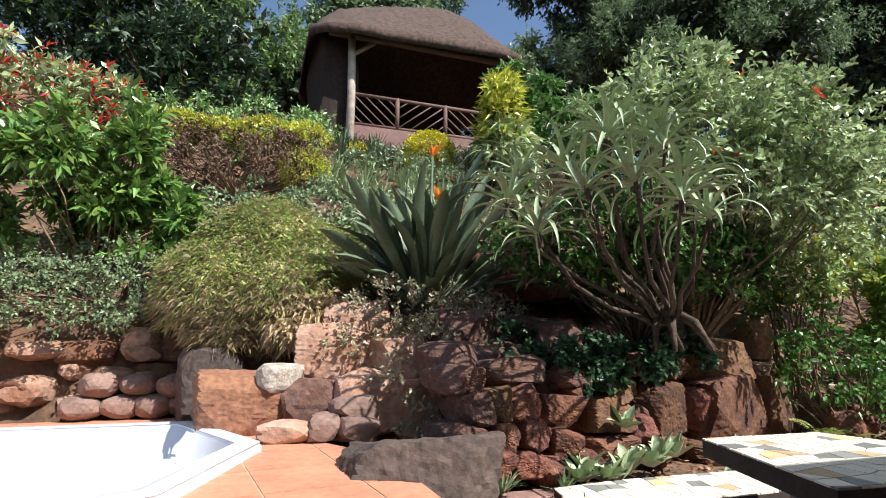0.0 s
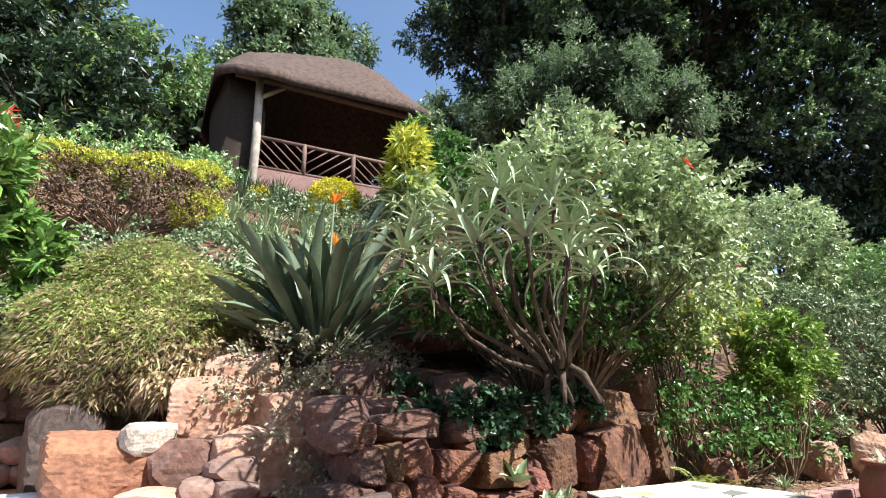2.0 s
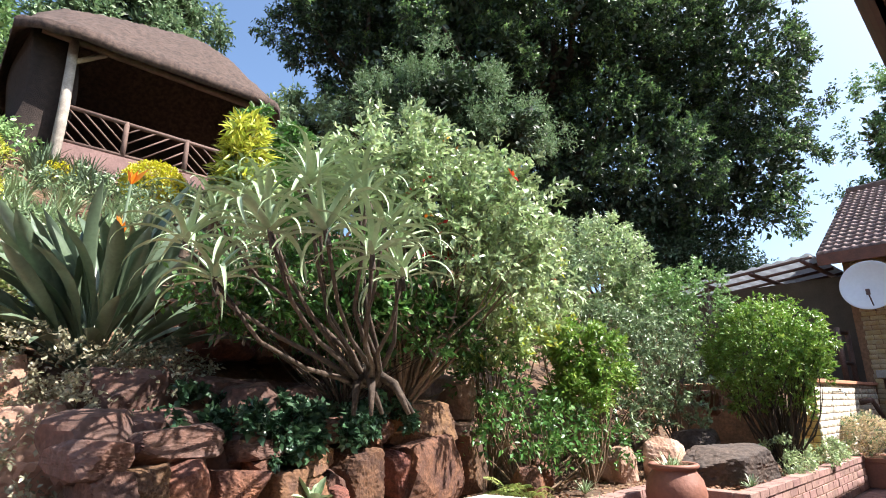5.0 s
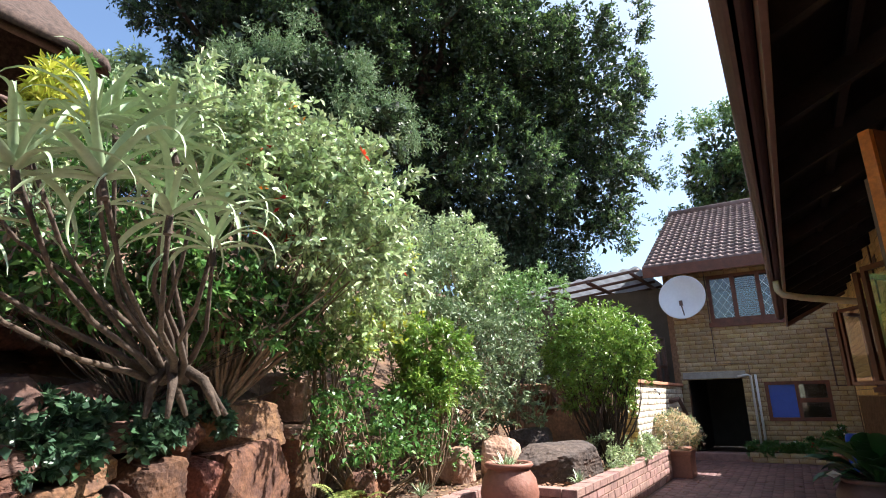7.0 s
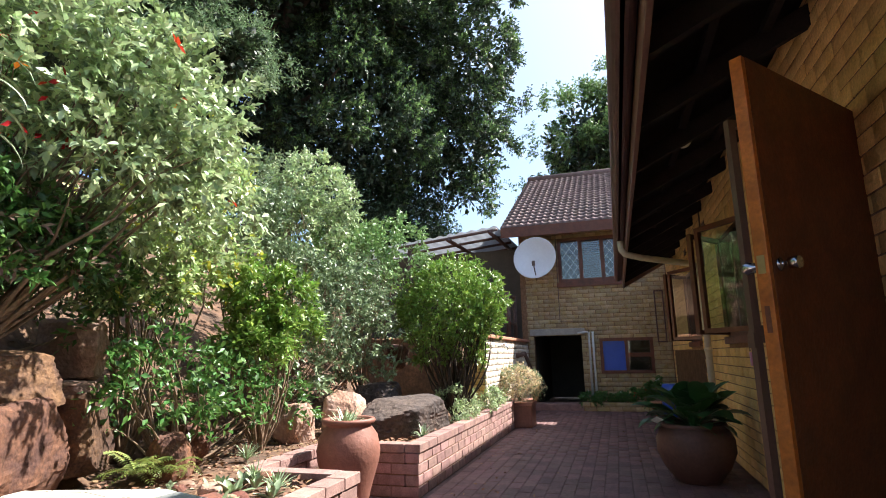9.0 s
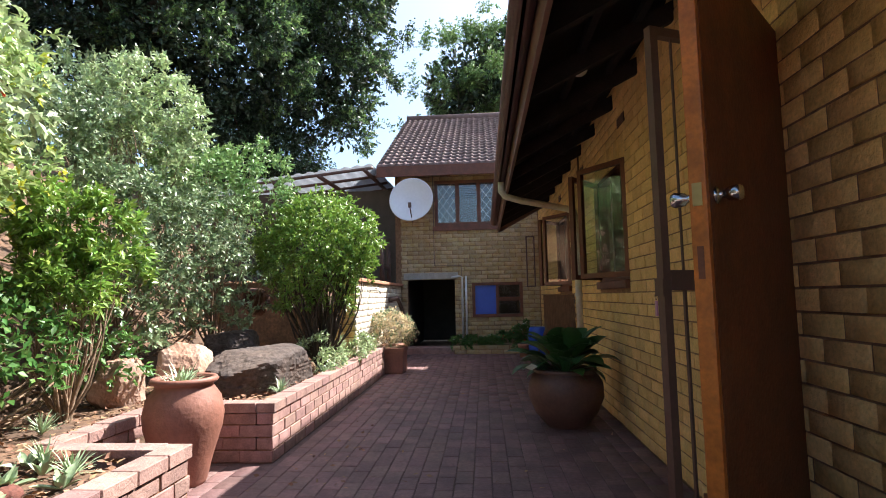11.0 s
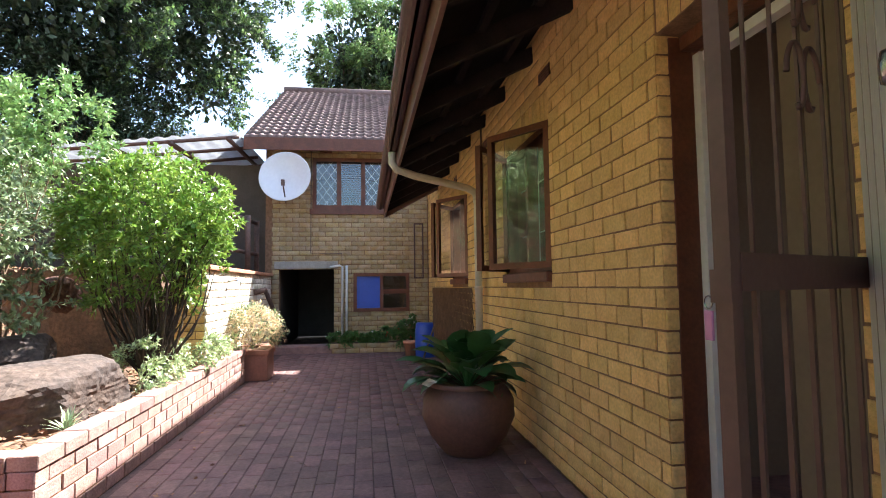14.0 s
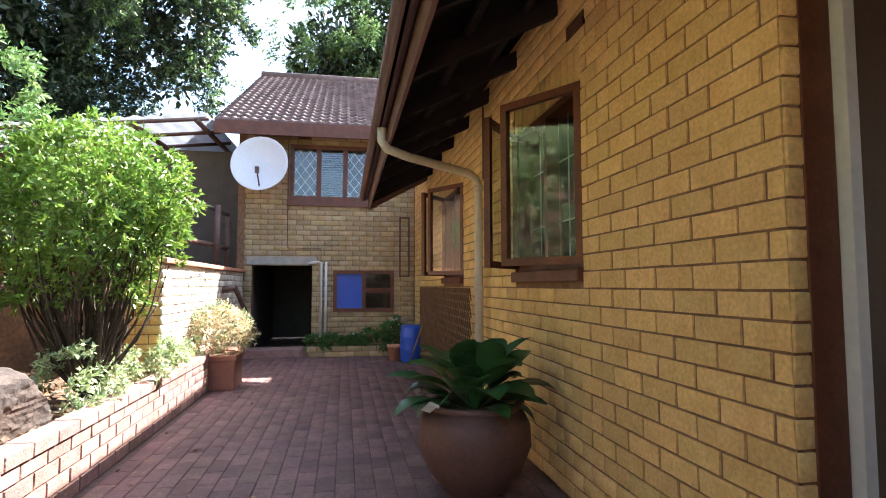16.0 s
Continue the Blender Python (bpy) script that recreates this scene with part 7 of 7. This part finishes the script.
# ---- trees ----
def tree(name, label, at, height, blobs, mat, n, leaf, seed, trunk_r=0.3, trunk_top=0.6, extra=(), per=13, reach=None, nlimbs=26, lump=0.3, inner=0.62, bark="bark", width=0.45):
    random.seed(seed)
    e = empty(name, at, label, "tree")
    o = Vector(at)
    bm = bmesh.new()
    top = Vector((0.3, 0.2, height * trunk_top))
    pts = [Vector((0, 0, -0.5)), Vector((0.05, 0, height * 0.2)), Vector((-0.1, 0.1, height * 0.4)), top]
    tube(bm, pts, [trunk_r, trunk_r * 0.8, trunk_r * 0.65, trunk_r * 0.4], 10)
    P, D = shell([(*(np.array(q[:3]) - np.array(at)), *q[3:6]) for q in blobs], max(20, n // per), inner, lump, low=-0.8)
    P, D = bunch(P, D, blobs, max(0.7, leaf * 9), 0.62)
    for k in RNG.choice(len(P), nlimbs, replace=False):
        tip = Vector(P[k]) * 0.95
        s = pts[1].lerp(top, random.random())
        if tip.z < s.z * 0.7:
            s = pts[1]
        L = (tip - s).length
        m1 = s.lerp(tip, 0.35) + Vector((random.uniform(-1, 1), random.uniform(-1, 1), random.uniform(0, 1))) * L * 0.1
        m2 = s.lerp(tip, 0.7) + Vector((random.uniform(-1, 1), random.uniform(-1, 1), random.uniform(-0.5, 1))) * L * 0.08
        tube(bm, [s, m1, m2, tip], [trunk_r * 0.38, trunk_r * 0.26, trunk_r * 0.15, trunk_r * 0.04], 6, caps=False)
    link("trunk", bm, bark, e, "trunk and limbs", smooth=True)
    pos, way = sprigs(P, D, per, reach or leaf * 3.6, 1.0, 0.1)
    leaves("crown", mat, e, pos, way, leaf, leaf * width, droop=0.1, spread=0.4)
    # filler leaves deep in the crown, shade put into their darker colour
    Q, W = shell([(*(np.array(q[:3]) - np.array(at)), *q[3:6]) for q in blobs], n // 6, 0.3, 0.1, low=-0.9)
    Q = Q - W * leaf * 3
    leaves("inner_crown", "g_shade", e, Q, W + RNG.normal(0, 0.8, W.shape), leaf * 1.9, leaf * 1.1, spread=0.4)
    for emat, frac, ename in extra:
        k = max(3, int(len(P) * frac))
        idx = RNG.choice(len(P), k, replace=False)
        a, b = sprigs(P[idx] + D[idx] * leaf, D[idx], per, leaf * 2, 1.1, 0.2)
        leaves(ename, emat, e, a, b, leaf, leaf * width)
    return e


def trees():
    # lighter g_tree leaves put patches of sunlight into the dark crowns' colour
    tree("broadleaf_tree", "tall dark broadleaved tree with dense crown", (14.5, 9.5, 4.6), 13,
         [(13.8, 8.8, 13.5, 4.2, 3.5, 3.6), (18.3, 5.4, 11.3, 2.8, 2.9, 4.0), (16.3, 7.0, 12, 2.5, 2.5, 4), (15.5, 8.0, 8.0, 3.2, 3.0, 2.4), (12, 10.5, 10.5, 4, 3, 3), (18.8, 5.7, 7.9, 2.0, 2.4, 2.4), (14, 8.5, 17, 4, 3.5, 3), (10.8, 11.5, 14.3, 2.4, 2.4, 2.0)],
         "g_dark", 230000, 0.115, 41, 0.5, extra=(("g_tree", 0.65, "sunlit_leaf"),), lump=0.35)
    tree("broadleaf_tree", "broad dark tree spreading over the garden", (10.5, 14.5, 6.0), 12,
         [(9.4, 13.8, 13.6, 2.9, 2.6, 2.3), (11.6, 13.2, 11.0, 3.2, 3, 3), (11.5, 13.5, 15.5, 3.5, 3, 2.5), (10.4, 13, 9.0, 2.2, 2.5, 2)],
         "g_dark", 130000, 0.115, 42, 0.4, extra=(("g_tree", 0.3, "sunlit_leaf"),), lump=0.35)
    tree("feathery_tree", "feathery mid green tree on the slope", (7.8, 9.0, 4.2), 4.5,
         [(8.2, 7.8, 7.6, 1.5, 1.3, 0.95), (7.0, 8.7, 7.1, 1.3, 1.2, 0.9), (8.9, 6.9, 6.7, 1.0, 1.1, 0.9), (7.6, 8.0, 6.2, 1.6, 1.3, 0.9)],
         "g_feather", 42000, 0.09, 43, 0.14, per=12, reach=0.32, lump=0.35, width=0.22)
    tree("broadleaf_tree", "tree behind the roof of the wing", (27.5, 1.5, 3.0), 11,
         [(27.5, 0.5, 11.0, 3.0, 2.9, 2.6), (29.0, -2.5, 13.0, 3.5, 3.2, 2.6), (26.5, -0.8, 9.5, 3, 2.8, 2), (27, 2.6, 8.4, 1.6, 1.6, 1.3)],
         "g_tree", 60000, 0.15, 44, 0.35, lump=0.35)
    # behind the pavilion and to the left
    tree("background_tree", "light green tree behind the pavilion", (3.2, 16.0, 7.5), 6,
         [(2.4, 15.5, 12.3, 1.6, 1.5, 1.2), (4.3, 15.5, 12.3, 1.1, 1.2, 0.8), (3.0, 15.5, 10.4, 2.1, 2, 1.3)], "g_feather", 26000, 0.14, 45, 0.2, lump=0.4)
    tree("background_tree", "mid green tree at the back of the garden", (-1.0, 16.0, 7.0), 5,
         [(-1.0, 15.0, 8.5, 2.2, 2, 1.6), (0.8, 14.5, 8.0, 1.6, 1.5, 1.4), (-3.2, 14.5, 10.2, 2.4, 2, 2.0), (-6, 14, 10.5, 3, 2, 2.5), (0.0, 14.0, 7.2, 2.5, 1.5, 1.0)], "g_tree", 34000, 0.15, 46, 0.2, lump=0.35)
    tree("background_tree", "bluish palm like tree at the back", (5.8, 14.0, 6.5), 4,
         [(5.8, 13.0, 8.5, 1.4, 1.2, 0.8), (6.8, 12.5, 8.0, 1.3, 1.2, 0.9), (5.2, 12.5, 7.4, 1.6, 1.2, 0.9)], "g_grey", 16000, 0.16, 47, 0.15, lump=0.4)
    for x, y, z in [(-8, 15, 6.5), (-4, 15.5, 6.8), (0, 16, 7), (4, 16.5, 7), (7, 15.5, 7), (10, 13, 7), (12, 11.5, 6.8), (14, 10, 6.5), (16, 9, 6.2), (17.5, 8, 5.8), (19, 7.2, 5.5), (20.5, 8.5, 5.0), (22, 7.5, 5), (12, 12, 9), (15, 10, 9), (18.5, 8.3, 4), (20, 6.8, 4)]:
        bush("undergrowth", "dense dark shrub below the woodland trees", "shrub", [(x, y, z, 2.2, 1.6, 1.5)], "g_dark", 9000, 0.13, 0.06, (x, y, min(z - 1, ground(x, y) - 0.02)), per=8, reach=0.5, inner=0.5, lump=0.3, nstems=10, stem_r=0.05, stem_mat="bark", group="undergrowth of the wood")


trees()


# ---- pieces last ----
def pieces():
    random.seed(77)
    brick_pieces("brick", "brick_piece", NEAR_HOUSE, on_house, house_wall, 0)
    for name, mat, rects, put, parent, rz in PIECES_LATER:
        brick_pieces(name, mat, rects, put, parent, rz)
    root, me, near, L, Wd = PAVE
    for x, y in near:
        ob = new("brick", me)
        ob.parent = root
        ob.matrix_basis = pose(x + L / 2, y + Wd / 2, random.uniform(-0.002, 0.001), random.uniform(-0.4, 0.4), random.uniform(-0.3, 0.3), 0)
    # deck tiles
    s, a = 0.36, radians(8)
    ca, sa = math.cos(a), math.sin(a)
    n = 0
    for i in range(-16, 10):
        for j in range(-8, 14):
            cx, cy = 0.0 + (i + 0.5) * s * ca - (j + 0.5) * s * sa, 2.39 + (i + 0.5) * s * sa + (j + 0.5) * s * ca
            q = [(cx + ca * u * s * 0.488 - sa * v * s * 0.488, cy + sa * u * s * 0.488 + ca * v * s * 0.488) for u, v in ((-1, -1), (1, -1), (1, 1), (-1, 1))]
            if not inside(DECK_OUT, cx, cy) or inside(TUB, cx, cy):
                if not any(inside(DECK_OUT, *p) and not inside(TUB, *p) for p in q):
                    continue
            # trim to the deck; what falls under the rim of the tub is hidden by it
            for p, r in zip(DECK_OUT, DECK_OUT[1:] + DECK_OUT[:1]):
                q = clip_half(q, p, (-(r[1] - p[1]), r[0] - p[0]))
                if len(q) < 3:
                    break
            if len(q) < 3 or all(inside(TUB, *p) for p in q):
                continue
            # cut away the tub side by the one edge of the tub that this tile meets
            if any(inside(TUB, *p) for p in q) or inside(TUB, cx, cy):
                best = None
                for p, r in zip(TUB, TUB[1:] + TUB[:1]):
                    nn = (r[1] - p[1], -(r[0] - p[0]))
                    c = clip_half(q, p, nn)
                    if len(c) >= 3:
                        mx, my = sum(t[0] for t in c) / len(c), sum(t[1] for t in c) / len(c)
                        if not inside(TUB, mx, my):
                            area = abs(sum(c[k - 1][0] * c[k][1] - c[k][0] * c[k - 1][1] for k in range(len(c))))
                            if best is None or area > best[0]:
                                best = (area, c)
                if best is None:
                    continue
                q = best[1]
            bm = bmesh.new()
            top = [bm.verts.new((x, y, 0.62)) for x, y in q]
            bot = [bm.verts.new((x, y, 0.605)) for x, y in q]
            bm.faces.new(top)
            for k in range(len(q)):
                bm.faces.new((bot[k], bot[(k + 1) % len(q)], top[(k + 1) % len(q)], top[k]))
            link("tile", bm, "terracotta", DECK)
            n += 1


pieces()
